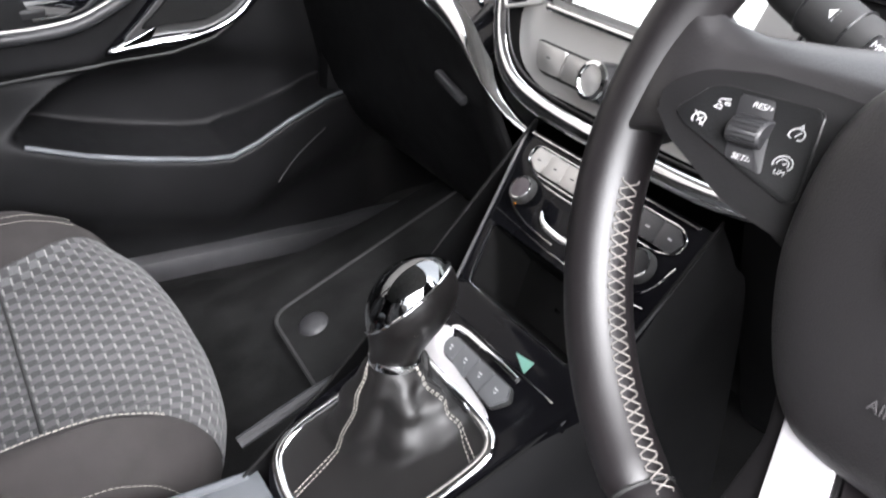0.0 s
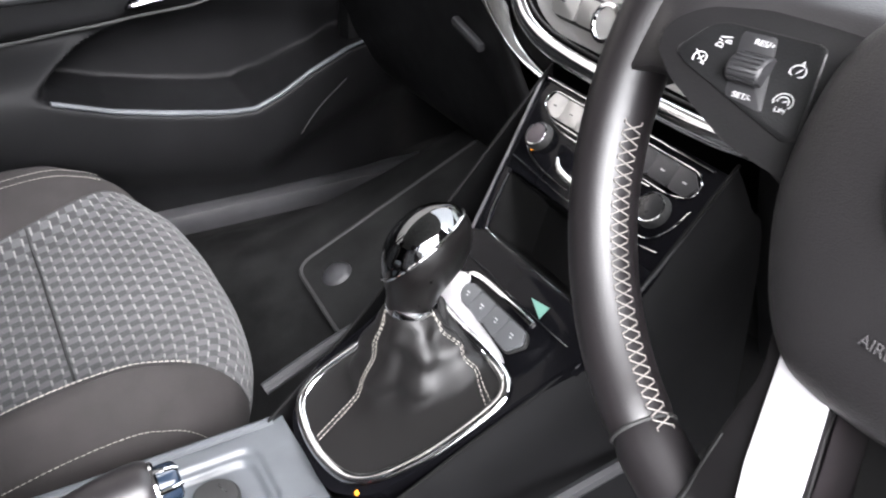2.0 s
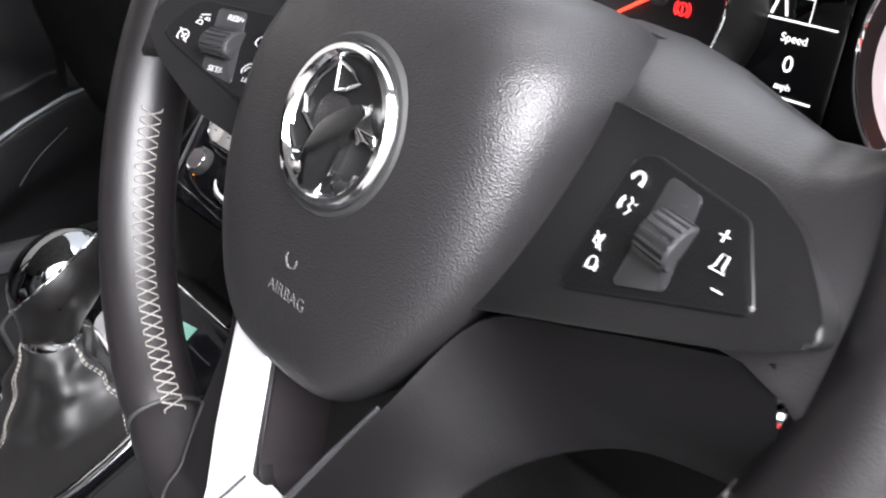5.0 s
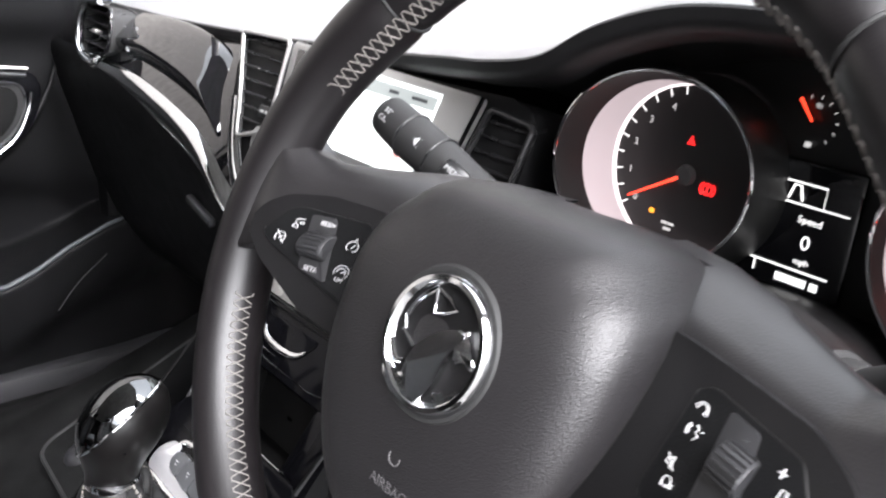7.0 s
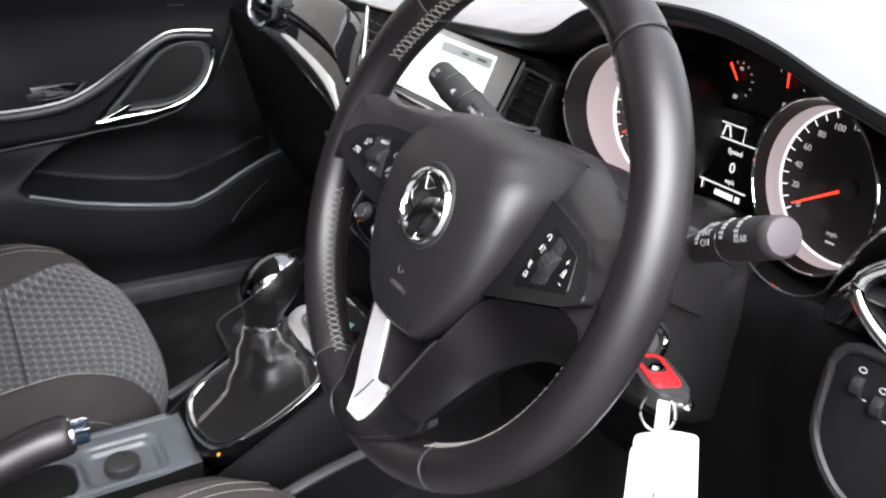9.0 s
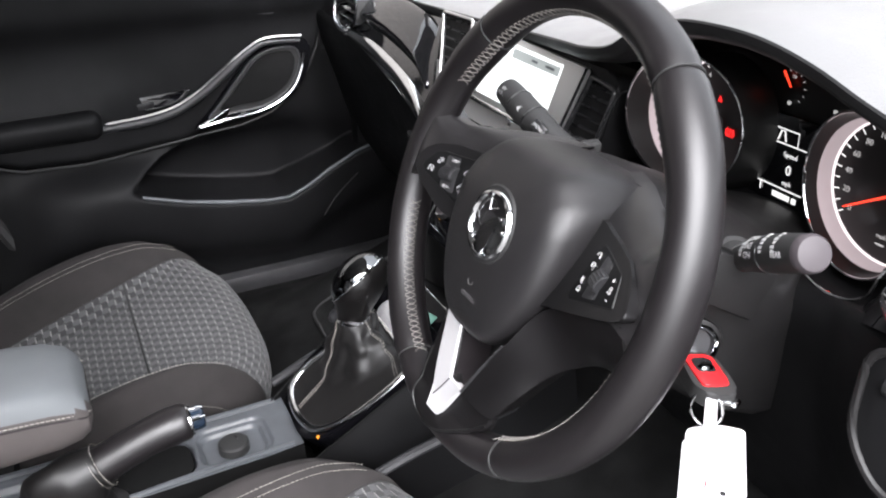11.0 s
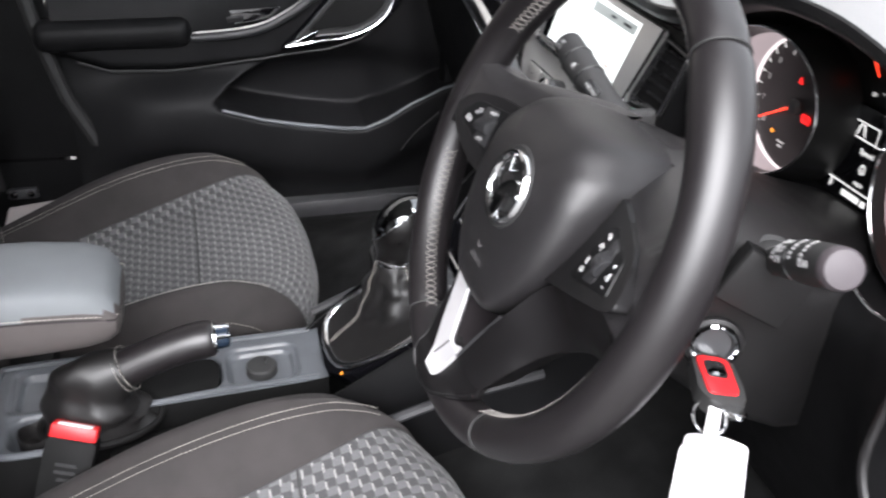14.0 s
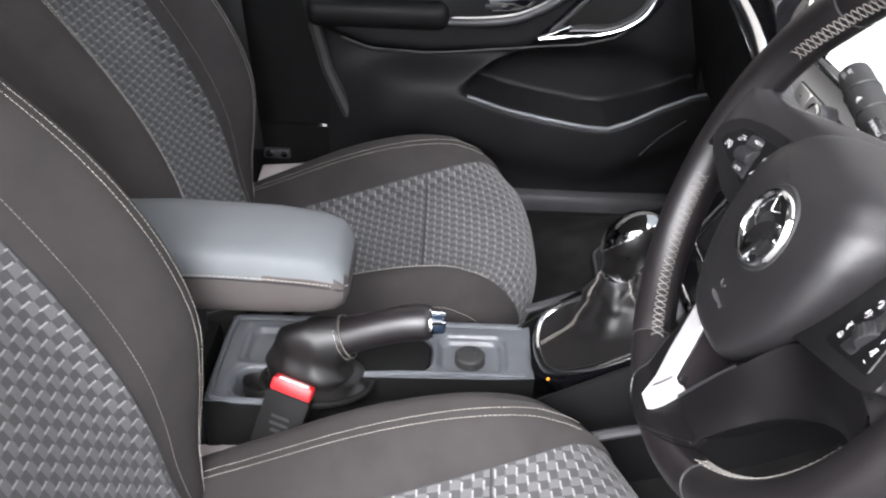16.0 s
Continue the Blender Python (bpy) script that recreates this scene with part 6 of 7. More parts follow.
    # side walls under the glossy plates
    for s in (-1, 1):
        x = 0.011 + s * 0.085
        prof = [(-0.115, 0.470), (-0.02, 0.538), (0.08, 0.62), (0.19, 0.742)]
        rows = []
        for y, z in prof:
            w = float(np.interp(y, [-0.115, -0.02, 0.08, 0.19], [0.070, 0.086, 0.106, 0.108]))
            rows.append([Vector((0.004 + s * w, y, z - 0.010)), Vector((0.004 + s * (w + 0.010), y + 0.012, z - 0.04)), Vector((0.004 + s * (w + 0.016), y + 0.03, z - 0.09)), Vector((0.004 + s * (w + 0.02), y + 0.06, 0.36)), Vector((0.004 + s * (w + 0.02), y + 0.06, 0.318))])
        sheet("side_wall", surface(rows, 5, 5), PLASTIC, t)
        part("side_edge", tube(smooth_loop([(0.004 + s * (w_ + 0.001), y, z - 0.008) for (y, z), w_ in zip(prof, (0.070, 0.086, 0.106, 0.108))], 6, False), 0.0016, seg=8), MATT, t)
        part("lower_rail", tube(smooth_loop([(0.01 + s * 0.128, -0.09, 0.462), (0.01 + s * 0.132, 0.01, 0.498), (0.01 + s * 0.134, 0.14, 0.520)], 6, False), 0.006, seg=8), HARD, t)
    # rear tray: a moulded top with cup holder, socket well, a shallow tray and a small bin
    def near_edge(y):
        return float(np.interp(y, [-0.475, -0.385, -0.365, -0.34, -0.32, -0.30, -0.09], [0.089, 0.088, 0.082, 0.056, 0.042, 0.037, 0.031]))

    def well(x, y, x0, x1, y0, y1, r):
        qx, qy = abs(x - (x0 + x1) / 2) - (x1 - x0) / 2 + r, abs(y - (y0 + y1) / 2) - (y1 - y0) / 2 + r
        return step(r - math.hypot(max(qx, 0), max(qy, 0)) - min(max(qx, qy), 0), 0.0009)

    def top_z(x, y):
        z = 0.466 + 0.05 * max(0, y + 0.135)
        z -= 0.050 * well(x, y, -0.043, 0.021, -0.335, -0.217, 0.022)
        z -= 0.005 * well(x, y, -0.052, 0.018, -0.208, -0.122, 0.016)
        z -= 0.006 * well(x, y, -0.045, 0.012, -0.204, -0.129, 0.014)
        z -= 0.004 * well(x, y, -0.064, 0.016, -0.452, -0.350, 0.012)
        z -= 0.009 * well(x, y, -0.057, 0.009, -0.444, -0.350, 0.012)
        z -= 0.004 * well(x, y, 0.018, 0.078, -0.452, -0.385, 0.014)
        z -= 0.030 * well(x, y, 0.024, 0.072, -0.446, -0.390, 0.016)
        return z

    def tray_point(a, b):
        y = -0.475 + 0.385 * b
        x = -0.074 + (near_edge(y) + 0.074) * a
        return Vector((x, y, top_z(x, y)))
    part("rear_tray", grid(tray_point, 120, 280), CONSOLE, t, "blue-grey plastic console tray")
    part("tray_side", grid(lambda a, b: Vector((-0.074 - 0.012 * a ** 0.5, -0.475 + 0.385 * b, top_z(-0.074, -0.475 + 0.385 * b) - 0.155 * a)), 8, 24), MATT, t)
    part("tray_side", grid(lambda a, b: Vector((near_edge(-0.475 + 0.385 * b) + 0.004 * a ** 0.5, -0.475 + 0.385 * b, top_z(0.088, -0.475 + 0.385 * b) - 0.155 * a)), 8, 60), MATT, t)
    part("tray_rear", grid(lambda a, b: Vector((-0.074 + 0.163 * a, -0.475 - 0.012 * b ** 0.5, 0.466 - 0.15 * b)), 8, 8), CONSOLE, t)
    part("handbrake_slot", block(0.030, 0.089, -0.345, -0.095, 0.320, 0.432, 0.004), MATT, t, "dark channel beside the tray")
    part("tray_rim", tube(smooth_loop([(-0.0705, -0.10, 0.4675), (-0.0705, -0.20, 0.467), (-0.0705, -0.34, 0.467), (-0.0700, -0.452, 0.467), (-0.058, -0.4695, 0.467), (0.0, -0.4715, 0.467), (0.070, -0.4700, 0.467), (0.083, -0.460, 0.466), (0.0865, -0.42, 0.466), (0.084, -0.385, 0.466)], 8, False), 0.0042, seg=8), CONSOLE, t, "raised rim of the tray")
    part("cup_rim", tube(smooth_loop([(0.0345, -0.325, 0.466), (0.030, -0.28, 0.4665), (0.0265, -0.22, 0.467), (0.0265, -0.16, 0.467), (0.0265, -0.10, 0.4675)], 6, False), 0.0034, seg=8), CONSOLE, t, "rounded near edge of the tray")
    part("tray_back", block(-0.075, 0.075, -0.80, -0.490, 0.318, 0.462, 0.012), MATT, t)
    wellp = round_poly([(-0.0425, -0.334, 0), (0.0205, -0.334, 0), (0.0205, -0.2175, 0), (-0.0425, -0.2175, 0)], 0.022)
    part("cup_holder", loft([[Vector((p.x, p.y, 0.4640)) for p in wellp], [Vector((p.x, p.y, 0.422)) for p in wellp], [Vector((-0.011 + (p.x + 0.011) * 0.3, -0.276 + (p.y + 0.276) * 0.3, 0.4215)) for p in wellp]], True, False, True), MATT, t, "dark cup holder well")
    # soft leather pouch folded into the bin beside the handbrake
    part("pouch", loft([[Vector((0.050 + r * 0.021 * math.cos(q), -0.412 + r * 0.026 * math.sin(q), z + 0.003 * math.sin(3 * q))) for q in [k * math.tau / 28 for k in range(28)]] for r, z in ((0.98, 0.440), (1.0, 0.462), (0.94, 0.4665), (0.86, 0.463), (0.80, 0.452), (0.3, 0.445))], True, False, True), GAITER, t, "folded black leather pouch edge")
    cap = part("socket_cap", lathe([(0.0, 0.012), (0.0165, 0.0115), (0.0185, 0.0095), (0.019, 0.0), (0.019, -0.006)], pose(-0.0135, -0.167, 0.4555), 40, False), RUBBER, t, "round black socket cap")
    part("pull_mark", rbox(0.010, 0.0012, 0.0012, pose(-0.0175, -0.161, 0.4677, 0, 0, 20), 0), GLOSS, cap)
    return t


console()


def gear_lever():
    t = thing("gear_lever", "gear lever with gloss chrome-topped knob and stitched black leather gaiter", "gear lever")
    base = GAITER_RING
    n = len(base)
    top = Vector((-0.002, -0.0035, 0.6030))
    c0 = GEAR @ Vector((-0.008, 0.0, 0.0))
    angles = [math.atan2(p.y, p.x + 0.008) for p in base]
    axis = GEAR.inverted() @ top
    rings = []
    for k in range(29):
        f = k / 28
        ring = []
        for p, a in zip(base, angles):
            q0 = Vector((p.x * 0.985, p.y * 0.985, 0.001))
            q1 = GEAR.inverted() @ (top + Vector((0.0195 * math.cos(a), 0.0195 * math.sin(a), 0.002)))
            g = f
            w = float(np.interp(f, [0, 0.1, 0.2, 0.28, 0.36, 0.48, 0.7, 1.0], [0, 0.17, 0.33, 0.44, 0.52, 0.62, 0.81, 1.0]))
            flat = q0.lerp(q1, w)
            rise = q0.z + (q1.z - q0.z) * float(np.interp(f, [0, 0.1, 0.2, 0.28, 0.36, 0.48, 0.7, 1.0], [0, 0.02, 0.035, 0.07, 0.16, 0.36, 0.68, 1.0]))
            sw = math.sin(math.pi * min(1, f * 1.05)) ** 0.8
            wr = 0.0052 * math.sin(3 * a + 2.4 * f + 0.4) * sw + 0.0026 * math.sin(7 * a - 5 * f + 1) * sw + 0.0026 * math.sin(21 * f + 2.0 * math.sin(2 * a + 0.6)) * sw * step(f - 0.3, 0.05)
            out = flat - axis * rise / axis.z
            out.z = 0
            out = out.normalized() if out.length > 1e-5 else Vector((1, 0, 0))
            ring.append(GEAR @ (Vector((flat.x, flat.y, rise)) + out * wr))
        rings.append(ring)
    part("gaiter", loft(rings), GAITER, t, "creased black leather gaiter")
    # seams down the corners of the gaiter
    for want in (-99, 26, 100, 165):
        i = min(range(n), key=lambda q: abs((math.degrees(angles[q]) - want + 180) % 360 - 180))
        for off in (-1, 1):
            line = []
            for r in rings[1:]:
                p, q = r[i], r[(i + off) % n]
                d = (q - p)
                d = d.normalized() * min(0.0022, d.length * 0.5) if d.length > 1e-6 else d
                o = p - Vector((top.x, top.y, p.z))
                line.append(p + d + (o.normalized() * 0.0007 if o.length > 1e-6 else Vector()))
            part("stitching", stitches(line, 0.0042, 0.0028, 0.0004), THREAD, t, "pale double stitching")
    part("collar", lathe([(0.0195, -0.004), (0.0206, 0.0), (0.0204, 0.004), (0.0184, 0.005)], Matrix.Translation(top) @ pose(0, 0, 0, -8, 0, 0), 36, False), CHROME, t, "chrome collar")

    # knob: an egg that leans forward
    def egg(u, v, out=0.0):
        h, a = u, v
        z = h * 0.0805
        r = 0.0312 * math.sqrt(max(0.0, 1 - ((z - 0.046) / 0.0346) ** 2)) if z > 0.046 else 0.0188 + 0.0124 * math.sin(math.pi / 2 * z / 0.046) ** 1.7
        r += out if r > 0.001 else 0
        lean = 0.24 * z + 0.6 * max(0, z - 0.03) ** 2
        return top + Vector((r * math.cos(a) * 0.92 + 0.004 * h, lean + r * math.sin(a) * 1.08, z + 0.004 + out * (1 if h > 0.9 else 0)))
    us = [0, 0.1, 0.2, 0.3, 0.4, 0.5, 0.6, 0.68, 0.75, 0.82, 0.88, 0.93, 0.97, 0.99, 0.999]
    fine = []
    for a, b in zip(us, us[1:]):
        fine += [a, (a + b) / 2]
    fine.append(us[-1])
    part("knob", loft([[egg(u, k * math.tau / 40) for k in range(40)] for u in fine]), KNOB, t, "black leather gear knob")
    # mirror-like inset: the cap that a tilted plane cuts from the egg
    heights = [k / 80 * 0.0805 for k in range(81)]
    radii = [(egg(min(h / 0.0805, 0.9999), 0.0) - egg(min(h / 0.0805, 0.9999), math.pi)).length / 1.84 for h in heights]

    def inside(p):
        z = p.z - top.z - 0.004
        if z < 0 or z > 0.0805:
            return False
        r = float(np.interp(z, heights, radii)) + 0.0006
        lean = 0.24 * z + 0.6 * max(0, z - 0.03) ** 2
        return ((p.x - top.x - 0.004 * z / 0.0805) / 0.92) ** 2 + ((p.y - top.y - lean) / 1.08) ** 2 < r * r

    def reach(p, d):
        lo, hi = 0.0, 0.12
        for _ in range(22):
            mid = (lo + hi) / 2
            lo, hi = (mid, hi) if inside(p + d * mid) else (lo, mid)
        return lo
    face = Vector((-0.45, -0.50, 0.73)).normalized()
    heart = top + Vector((0.0, 0.011, 0.046)) + face * 0.006
    e1 = Vector((0, 0, 1)).cross(face).normalized()
    e2 = face.cross(e1)
    spokes = [math.cos(q) * e1 + math.sin(q) * e2 for q in [k * math.tau / 64 for k in range(64)]]
    reaches = [reach(heart, d) for d in spokes]
    rings = []
    for s in (1.0, 0.97, 0.92, 0.84, 0.74, 0.62, 0.48, 0.33, 0.17, 0.03):
        rings.append([heart + d * r * s + face * (reach(heart + d * r * s, face) + 0.0004) for d, r in zip(spokes, reaches)])
    part("knob_inset", loft(rings, True, False, False), CHROMEDARK, t, "mirror-bright inset on the knob")
    part("inset_rim", tube(rings[0], 0.0013, True, 8), CHROME, t, "thin chrome rim of the inset")
    
    return t


gear_lever()


def handbrake():
    t = thing("handbrake", "leather-trimmed handbrake lever with chrome button and creased gaiter", "handbrake")
    pts = smooth_loop([(0.046, -0.318, 0.5315), (0.0465, -0.292, 0.5420), (0.047, -0.265, 0.5515), (0.0475, -0.240, 0.5580), (0.048, -0.2165, 0.5605)], 5, False)
    n = len(pts) - 1
    part("grip", tube(pts, [float(np.interp(i / n, [0, 0.2, 0.5, 0.8, 0.93, 1.0], [0.0215, 0.0206, 0.0203, 0.0212, 0.0208, 0.0175])) for i in range(n + 1)], seg=24), LEATHER, t, "smooth black leather grip")
    d = (pts[-1] - pts[-3]).normalized()
    m = Matrix.Translation(pts[-1]) @ d.to_track_quat("Z", "Y").to_matrix().to_4x4()
    part("end_collar", lathe([(0.0168, -0.004), (0.0180, -0.002), (0.0178, 0.001), (0.0160, 0.0025), (0.0138, 0.0020)], m, 48, False), CHROME, t, "chrome end collar")
    button = part("release_button", lathe([(0.0138, -0.002), (0.0136, 0.0115), (0.0125, 0.0145), (0.0095, 0.0162), (0.0, 0.0166)], m, 40, False), BLUEBLACK, t, "dark blue-black release button")
    side = Vector((0.55, -0.25, 0.8))
    side = (side - d * side.dot(d)).normalized()
    for w in (-0.45, 0.45):
        e = (side * math.cos(w) + d.cross(side) * math.sin(w)).normalized()
        part("chrome_bar", tube([pts[-1] + e * r + d * h for r, h in ((0.0165, 0.001), (0.0150, 0.007), (0.0142, 0.0125), (0.0115, 0.0160))], 0.0017, seg=8), CHROME, button, "chrome bar across the button")

    def hoop(at, r):
        i = int(at * n)
        ax = (pts[i + 1] - pts[i]).normalized()
        u = ax.orthogonal().normalized()
        v = ax.cross(u)
        return [pts[i].lerp(pts[i + 1], at * n - i) + r * (math.cos(q) * u + math.sin(q) * v) for q in [k * math.tau / 36 for k in range(36)]]
    part("cuff", tube(hoop(0.03, 0.0222), 0.0036, True, 8), GAITER, t, "padded leather cuff")
    for at in (0.0, 0.075):
        part("stitching", stitches(hoop(at, 0.0258), 0.0042, 0.0029, 0.00045), THREAD, t, "pale double stitching")
    part("stitching", stitches([p + Vector((0.006, 0, -0.0205)) for p in pts], 0.0045, 0.003, 0.0004), THREAD_GREY, t)
    rings = []
    fs = [0, 0.3, 0.6, 0.8, 1.0]
    for k in range(31):
        f = k / 30
        at = lambda *v: float(np.interp(f, fs, v))
        c = Vector((at(0.040, 0.042, 0.044, 0.045, 0.046), at(-0.350, -0.351, -0.346, -0.335, -0.317), at(0.452, 0.481, 0.507, 0.523, 0.5315)))
        rx, ry, lift = at(0.041, 0.038, 0.034, 0.029, 0.0245), at(0.062, 0.056, 0.049, 0.039, 0.0255), radians(at(0, 12, 32, 50, 76))
        sw = math.sin(math.pi * min(1, f + 0.04))
        ring = []
        for j in range(48):
            q = j * math.tau / 48
            fold = -0.38 * math.exp(-((((q - 4.9) + math.pi) % math.tau - math.pi) / 0.55) ** 2) * math.sin(9.5 * f) ** 2
            wr = 1 + (0.08 * math.sin(3 * q + 6 * f) + 0.055 * math.sin(17 * f + 2 * q) + 0.03 * math.sin(7 * q - 9 * f) + fold) * sw
            ring.append(c + wr * (rx * math.cos(q) * Vector((1, 0, 0)) + ry * math.sin(q) * Vector((0, -math.cos(lift), math.sin(lift)))))
        rings.append(ring)
    part("gaiter", loft(rings), GAITER, t, "creased leather gaiter")
    part("gaiter_frame", tube([Vector((0.040 + 0.044 * math.cos(q), -0.350 + 0.066 * math.sin(q), 0.462)) for q in [k * math.tau / 40 for k in range(40)]], 0.0035, True, 8), MATT, t)


handbrake()


def armrest():
    t = thing("armrest", "padded grey-topped centre armrest with pale stitching over the console", "armrest")
    def section(y, w, top, bot, drop=0.0):
        return smooth_loop([(-w, y, bot + 0.012), (-w - 0.003, y, (top + bot) / 2), (-w + 0.004, y, top - 0.010), (-w + 0.020, y, top), (0, y, top + 0.003), (w - 0.020, y, top), (w - 0.004, y, top - 0.010), (w + 0.003, y, (top + bot) / 2), (w, y, bot + 0.012), (w - 0.016, y, bot), (0, y, bot), (-w + 0.016, y, bot)], 4)
    rings = []
    for y, w, top, bot in ((-0.64, 0.060, 0.649, 0.573), (-0.52, 0.064, 0.653, 0.570), (-0.40, 0.064, 0.650, 0.570), (-0.346, 0.0625, 0.644, 0.571), (-0.324, 0.060, 0.636, 0.574), (-0.314, 0.056, 0.625, 0.579), (-0.310, 0.048, 0.614, 0.587)):
        rings.append(section(y, w, top, bot))
    for name, upper, mat, words in (("pad_top", True, plain("armrest_vinyl", (0.125, 0.134, 0.14), 0.62, grain=0.2, scale=1200, vary=0.06, spec=0.35), "blue-grey vinyl top"), ("pad_side", False, plain("armrest_fabric", (0.062, 0.054, 0.052), 0.75, grain=0.3, scale=1400, vary=0.1), "brown-grey lower side")):
        bm = loft(rings)
        seam = lambda y: 0.6205 + 0.10 * min(0.0, -y - 0.36)
        bmesh.ops.delete(bm, geom=[q for q in bm.faces if (q.calc_center_median().z > seam(q.calc_center_median().y)) != upper], context="FACES")
        part(name, bm, mat, t, words)
    for x in (-1, 1):
        part("stitching", stitches(smooth_loop([(x * 0.0670, -0.62, 0.6235), (x * 0.0668, -0.45, 0.6245), (x * 0.0662, -0.366, 0.6205), (x * 0.0622, -0.329, 0.6145), (x * 0.0525, -0.3125, 0.609)], 6, False), 0.0048, 0.0034, 0.00055), THREAD, t, "pale stitching")
    part("piping", tube(smooth_loop([(0.0662, -0.62, 0.6195), (0.0662, -0.45, 0.6205), (0.0655, -0.366, 0.6165), (0.0620, -0.329, 0.6105), (0.053, -0.3125, 0.605), (0.0, -0.3105, 0.602)], 6, False), 0.0012, seg=6), FABRIC, t)
    part("stem", block(-0.05, 0.05, -0.70, -0.50, 0.462, 0.574, 0.01), HARD, t)


armrest()


# ---- seats ----
def build_seat(c, dy, dz, label):
    """A front seat; c is the middle across the car, dy and dz shift it along and up."""
    t = thing("front_seat", label, "car seat", "front seats")
    O = Vector((c, dy, dz))
    # cushion: rows from the rear to the front, columns across
    rows = []
    spec = [  # y, middle height, bolster height, crest x, half width, seam x
        (-0.60, 0.345, 0.035, 0.210, 0.245, 0.130), (-0.50, 0.368, 0.056, 0.213, 0.248, 0.130), (-0.38, 0.398, 0.078, 0.215, 0.250, 0.137), (-0.28, 0.424, 0.080, 0.214, 0.250, 0.150),
        (-0.20, 0.444, 0.066, 0.210, 0.247, 0.167), (-0.153, 0.456, 0.044, 0.206, 0.243, 0.181), (-0.122, 0.460, 0.028, 0.203, 0.239, 0.188), (-0.096, 0.456, 0.016, 0.201, 0.236, 0.191), (-0.077, 0.444, 0.008, 0.199, 0.233, 0.192),
        (-0.067, 0.422, 0.003, 0.197, 0.231, 0.190), (-0.065, 0.392, 0.0, 0.196, 0.229, 0.188), (-0.080, 0.345, -0.002, 0.194, 0.227, 0.186)]
    for y, z, b, cx, hw, sx in spec:
        sz = b * (0.30 + 3.0 * max(0, sx - 0.130)) if sx < cx else max(-0.05, b - 0.35 * (sx - cx) - 0.9 * max(0, sx - cx - 0.008))
        half = [(0.0, -0.003), (0.06, -0.002), (min(0.125, sx - 0.03), 0.003), (min(sx - 0.012, 0.158), (min(0.5 * sz, 0.012)) if b > 0.0 else b * 0.4), (sx, sz), (max(cx, sx + 0.006), b if sx < cx else sz - 0.012), (hw, b - 0.030 if sx < cx else sz - 0.03), (hw + 0.003, b - 0.065 if sx < cx else sz - 0.055), (hw - 0.002, 0.335 - z)]
        pts = [(-x, h) for x, h in half[:0:-1]] + half
        bow = min(1.0, max(0.0, (y + 0.25) / 0.17)) ** 1.5
        rows.append([Vector((x, y + bow * (0.008 - 0.066 * (abs(x) / 0.235) ** 2.7), z + h)) + O for x, h in pts])
    net = surface(rows, 4, 4)
    cols = len(net[0]) - 1
    sL, sR, bL, bR = 16, cols - 16, 4, cols - 4
    sL, sR = 4 * 4, 4 * 12
    sheet("cushion_insert", net, CLOTH, t, sL, sR, uv=True, label="patterned grey cloth cushion insert")
    sheet("cushion_bolster", net, FABRIC, t, 4, sL)
    sheet("cushion_bolster", net, FABRIC, t, sR, cols - 4)
    sheet("cushion_skirt", net, FABRIC, t, 0, 4)
    sheet("cushion_skirt", net, FABRIC, t, cols - 4, cols)
    last = next(i for i, r in enumerate(net) if r[sL].y - O.y > -0.150)
    for j, s in ((sL, -1), (sR, 1)):
        for off in (-0.0042, 0.0042):
            crest = [net[i][j + s * 3] + (net[i][j + s * 4] - net[i][j + s * 2]).normalized() * off for i in range(0, last + 2)]
            part("stitching", stitches([p + Vector((0, 0, 0.0012)) for p in crest], 0.0052, 0.0036, 0.00038), THREAD, t, "pale double stitching")
        low = [net[i][j + s * 9] for i in range(0, len(net) - 12)]
        part("stitching", stitches([p + Vector((s * 0.0012, 0, 0.0003)) for p in low], 0.0052, 0.0035, 0.00034), THREAD, t)
        part("seam", tube([net[i][j] + Vector((0, 0, -0.0004)) for i in range(len(net) - 6)], 0.0012, seg=5), RUBBER, t)
    cross = next(i for i, r in enumerate(net) if r[sL].y - O.y > -0.245)
    part("cross_seam", tube([net[cross][j] + Vector((0, 0, -0.0006)) for j in range(sL, sR + 1)], 0.0018, seg=5), RUBBER, t)
    part("base", block(c - 0.19, c + 0.19, dy - 0.55, dy - 0.09, 0.319, 0.365 + dz, 0.02), PLASTIC, t)
    # backrest: rows from the foot up, columns across
    rows = []
    spec = [  # height along, middle offset forward, bolster, crest x, half width, seam x
        (-0.06, 0.0, 0.0, 0.180, 0.212, 0.135), (0.0, 0.006, 0.020, 0.192, 0.226, 0.137), (0.06, 0.012, 0.048, 0.204, 0.240, 0.140), (0.13, 0.014, 0.078, 0.212, 0.248, 0.140), (0.22, 0.012, 0.090, 0.214, 0.250, 0.138),
        (0.32, 0.006, 0.086, 0.210, 0.247, 0.134), (0.43, 0.002, 0.062, 0.196, 0.238, 0.130), (0.54, 0.0, 0.030, 0.172, 0.212, 0.132), (0.60, -0.012, 0.010, 0.145, 0.180, 0.118), (0.63, -0.04, 0.0, 0.12, 0.150, 0.10)]
    lean = radians(24)
    foot = Vector((0, -0.575, 0.445))
    up, fwd = Vector((0, -math.sin(lean), math.cos(lean))), Vector((0, math.cos(lean), math.sin(lean)))
    for h, f, b, cx, hw, sx in spec:
        half = [(0.0, 0.0), (0.06, 0.001), (min(0.115, sx - 0.03), 0.004), (sx - 0.014, 0.010), (sx, max(0.004, b * 0.28)), (cx, b), (hw, b - 0.030), (hw + 0.002, b - 0.08), (hw - 0.015, -0.085)]
        pts = [(-x, q) for x, q in half[:0:-1]] + half
        rows.append([foot + O + Vector((x, 0, 0)) + up * h + fwd * (q + f) for x, q in pts])
    net = surface(rows, 5, 4)
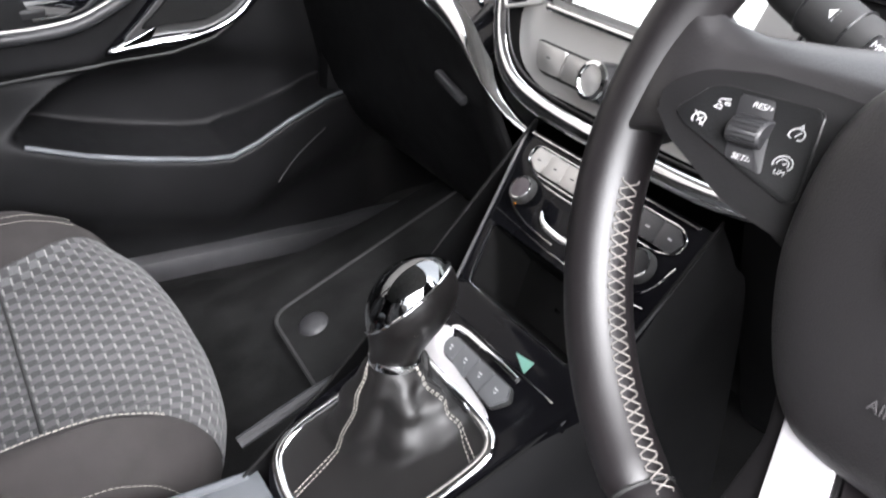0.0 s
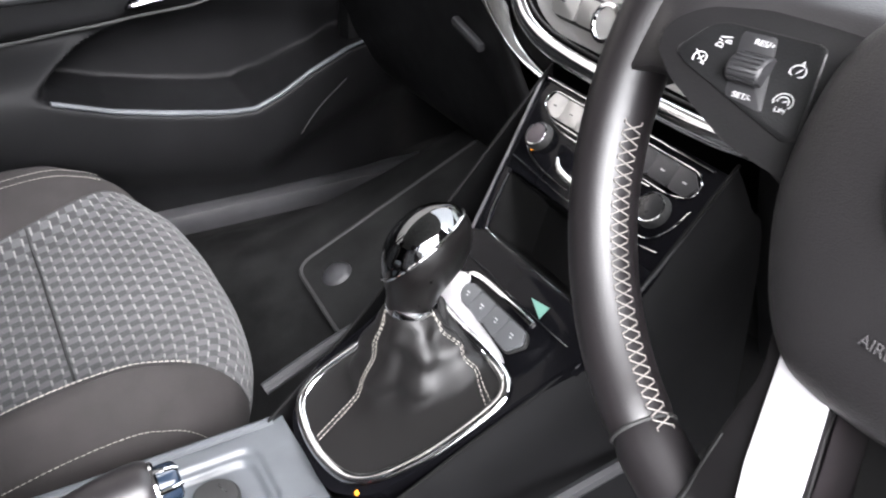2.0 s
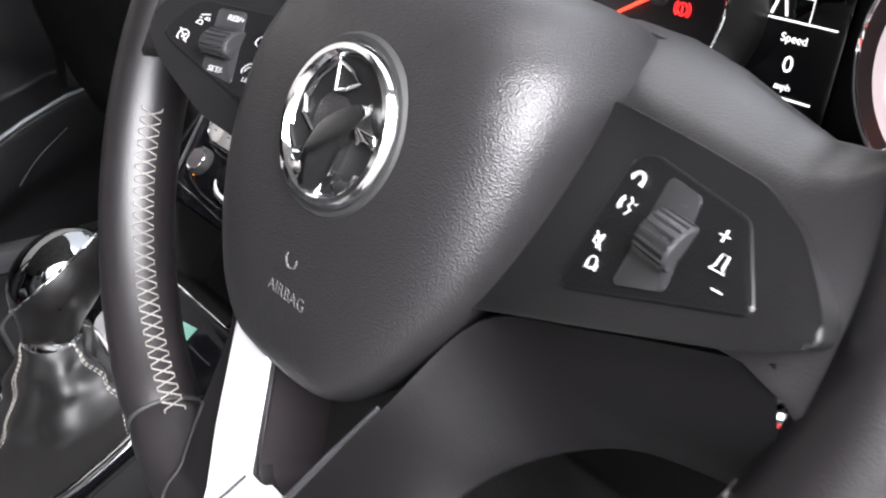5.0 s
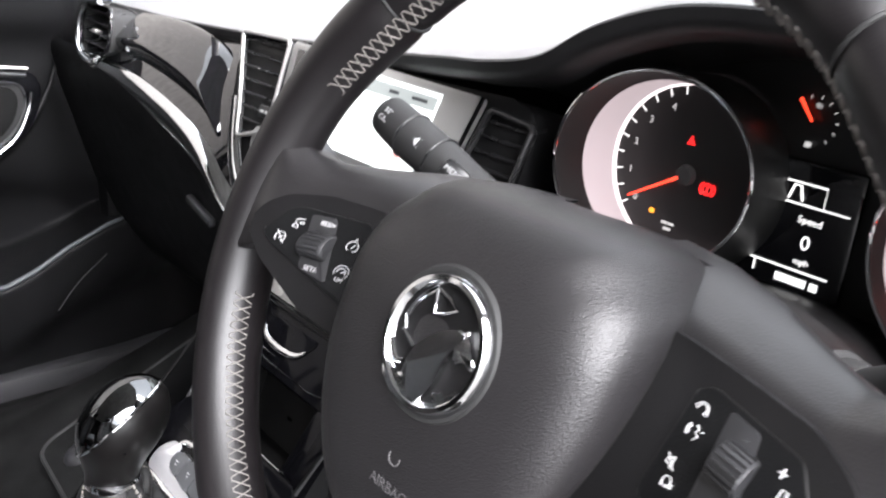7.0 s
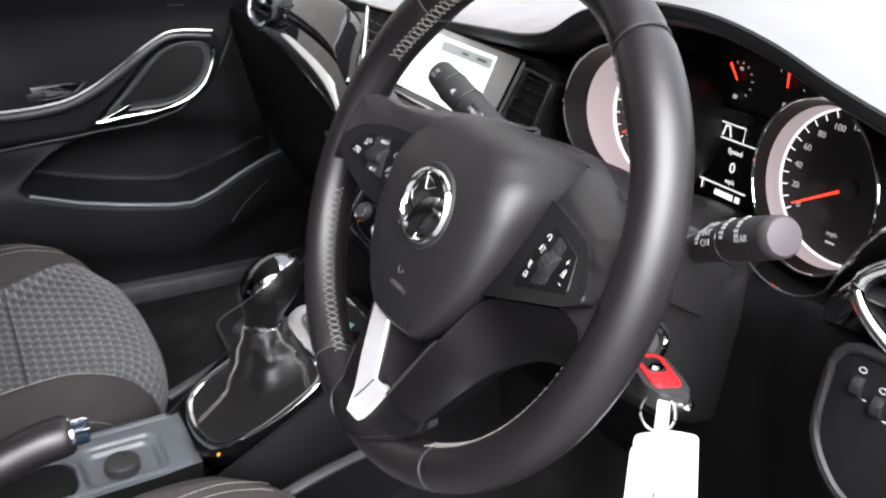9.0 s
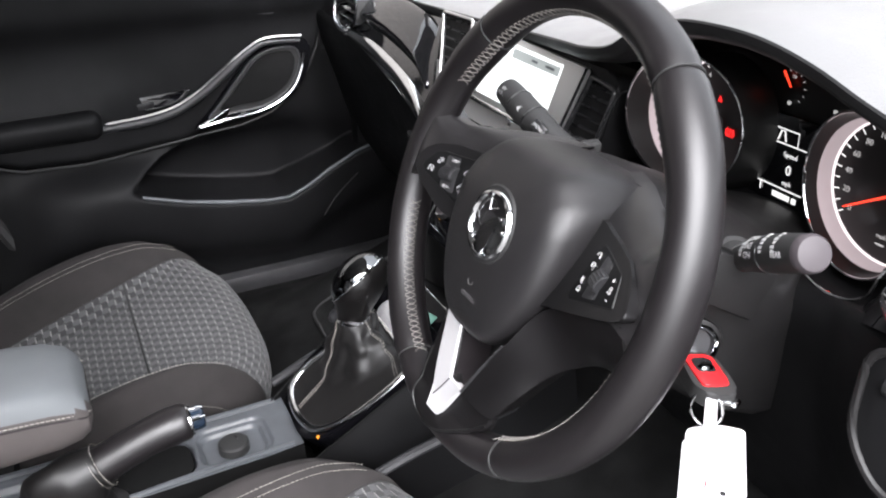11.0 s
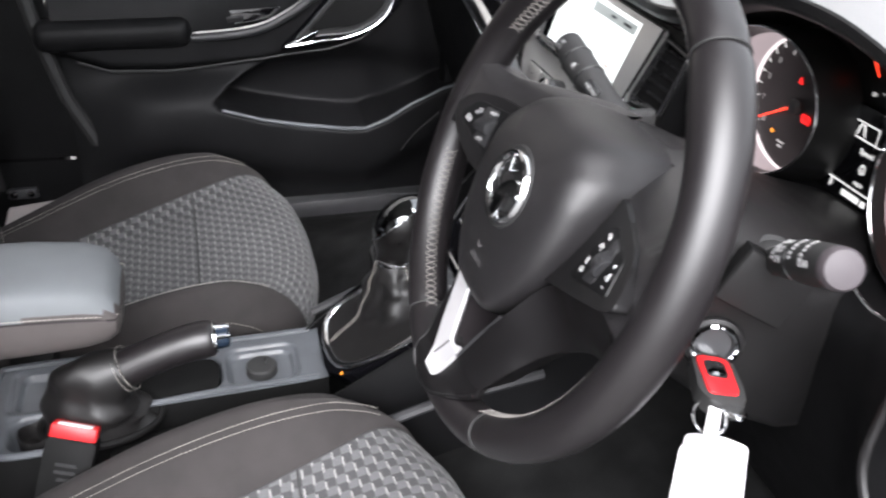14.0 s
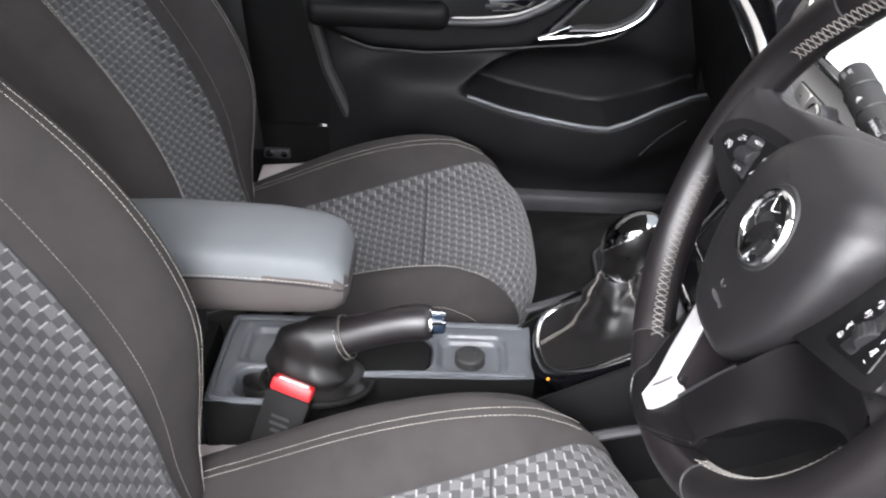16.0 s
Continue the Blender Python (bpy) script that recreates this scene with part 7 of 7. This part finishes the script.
    sheet("backrest_insert", net, CLOTH, t, sL, sR, uv=True, label="patterned grey cloth backrest insert")
    sheet("backrest_bolster", net, FABRIC, t, 4, sL)
    sheet("backrest_bolster", net, FABRIC, t, sR, len(net[0]) - 5)
    sheet("backrest_side", net, FABRIC, t, 0, 4)
    sheet("backrest_side", net, FABRIC, t, len(net[0]) - 5, len(net[0]) - 1)
    for j, s in ((sL, -1), (sR, 1)):
        for k in (-0.0042, 0.0042):
            part("stitching", stitches([r[j + s * 4] + (r[j + s * 5] - r[j + s * 3]).normalized() * k + fwd * 0.0014 for r in net], 0.0052, 0.0036, 0.00038), THREAD, t, "pale double stitching")
        part("seam", tube([r[j] - fwd * 0.0004 for r in net], 0.0014, seg=5), RUBBER, t)
        part("stitching", stitches([r[j + s * 1] + fwd * 0.0008 for r in net], 0.0052, 0.0036, 0.00035), THREAD_GREY, t)
    tongue = smooth_loop([(-0.05, 0.62, 0), (-0.052, 0.53, 0), (-0.035, 0.475, 0), (0.0, 0.455, 0), (0.035, 0.475, 0), (0.052, 0.53, 0), (0.05, 0.62, 0)], 4)
    mt = Matrix.Translation(foot + O) @ Matrix((Vector((1, 0, 0)), up, fwd)).transposed().to_4x4()
    part("upper_tongue", prism(tongue, -0.005, 0.012, mt, 0.005, 3), FABRIC, t, "dark fabric tongue below the headrest")
    part("back_shell", rbox(0.40, 0.58, 0.05, mt @ Matrix.Translation((0, 0.30, -0.075)), 0.03, 4), PLASTIC, t)
    part("headrest", rbox(0.25, 0.17, 0.09, mt @ Matrix.Translation((0, 0.74, 0.0)), 0.035, 4), FABRIC, t)
    for s in (-1, 1):
        part("headrest_post", tube([mt @ Vector((s * 0.07, 0.58, -0.03)), mt @ Vector((s * 0.07, 0.70, -0.02))], 0.006, seg=10), CHROME, t)
    # pale steel bracket between cushion and backrest
    part("side_bracket", rbox(0.05, 0.14, 0.012, pose(c + 0.215, dy - 0.50, 0.395 + dz, 18, 0, 0), 0.004), METALTAN, t, "bare pale steel hinge bracket")
    part("side_bracket", rbox(0.05, 0.14, 0.012, pose(c - 0.215, dy - 0.50, 0.395 + dz, 18, 0, 0), 0.004), METALTAN, t, "bare pale steel hinge bracket")
    return t


rail = thing("seat_rail", "bare pale tan seat rail beside the passenger door sill", "seat rail")
part("rail", rbox(0.06, 0.16, 0.014, pose(-0.612, -0.475, 0.398, 6, 8, 0), 0.005, 3), METALTAN, rail)
part("foot", block(-0.635, -0.595, -0.54, -0.42, 0.318, 0.392, 0.004), MATT, rail)
bracket = thing("seat_rail", "bare pale tan seat rail beside the console", "seat rail")
part("cover", rbox(0.075, 0.13, 0.014, pose(0.124, -0.476, 0.396, 4, -10, 0), 0.005, 3), METALTAN, bracket)
part("foot", block(0.095, 0.15, -0.53, -0.43, 0.318, 0.392, 0.004), MATT, bracket)
build_seat(-0.352, 0.0, 0.0, "passenger seat in patterned grey cloth with charcoal stitched bolsters")
build_seat(0.349, 0.09, 0.02, "driver seat in patterned grey cloth set forward behind the wheel")


def buckle(m, label):
    t = thing("belt_buckle", label, "belt buckle", "belt buckles")
    part("body", prism(round_poly([(-0.024, -0.045, 0), (0.024, -0.045, 0), (0.026, 0.028, 0), (-0.026, 0.028, 0)], 0.005), -0.012, 0.012, m, 0.003), MATT, t)
    part("release_button", rbox(0.048, 0.017, 0.022, m @ Matrix.Translation((0, 0.034, 0)), 0.003), RED, t, "red release button")
    part("slot", rbox(0.036, 0.004, 0.010, m @ Matrix.Translation((0, 0.0410, 0.004)), 0.001), WHITE, t, "pale worn slot edge")
    bars("print", [(0, 0.0, 0.022), (0, -0.008, 0.022), (0, -0.016, 0.014)], 0.0035, m @ Matrix.Translation((0, 0, 0.0123)), GLOSS, t)
    part("strap", rbox(0.034, 0.12, 0.006, m @ Matrix.Translation((0, -0.10, 0)), 0.002), MATT, t)


buckle(pose(0.100, -0.381, 0.459, 62, 14, 78), "black belt buckle with red button beside the driver seat")
buckle(pose(-0.088, -0.436, 0.452, 70, 0, 80), "black belt buckle with red button beside the passenger seat")
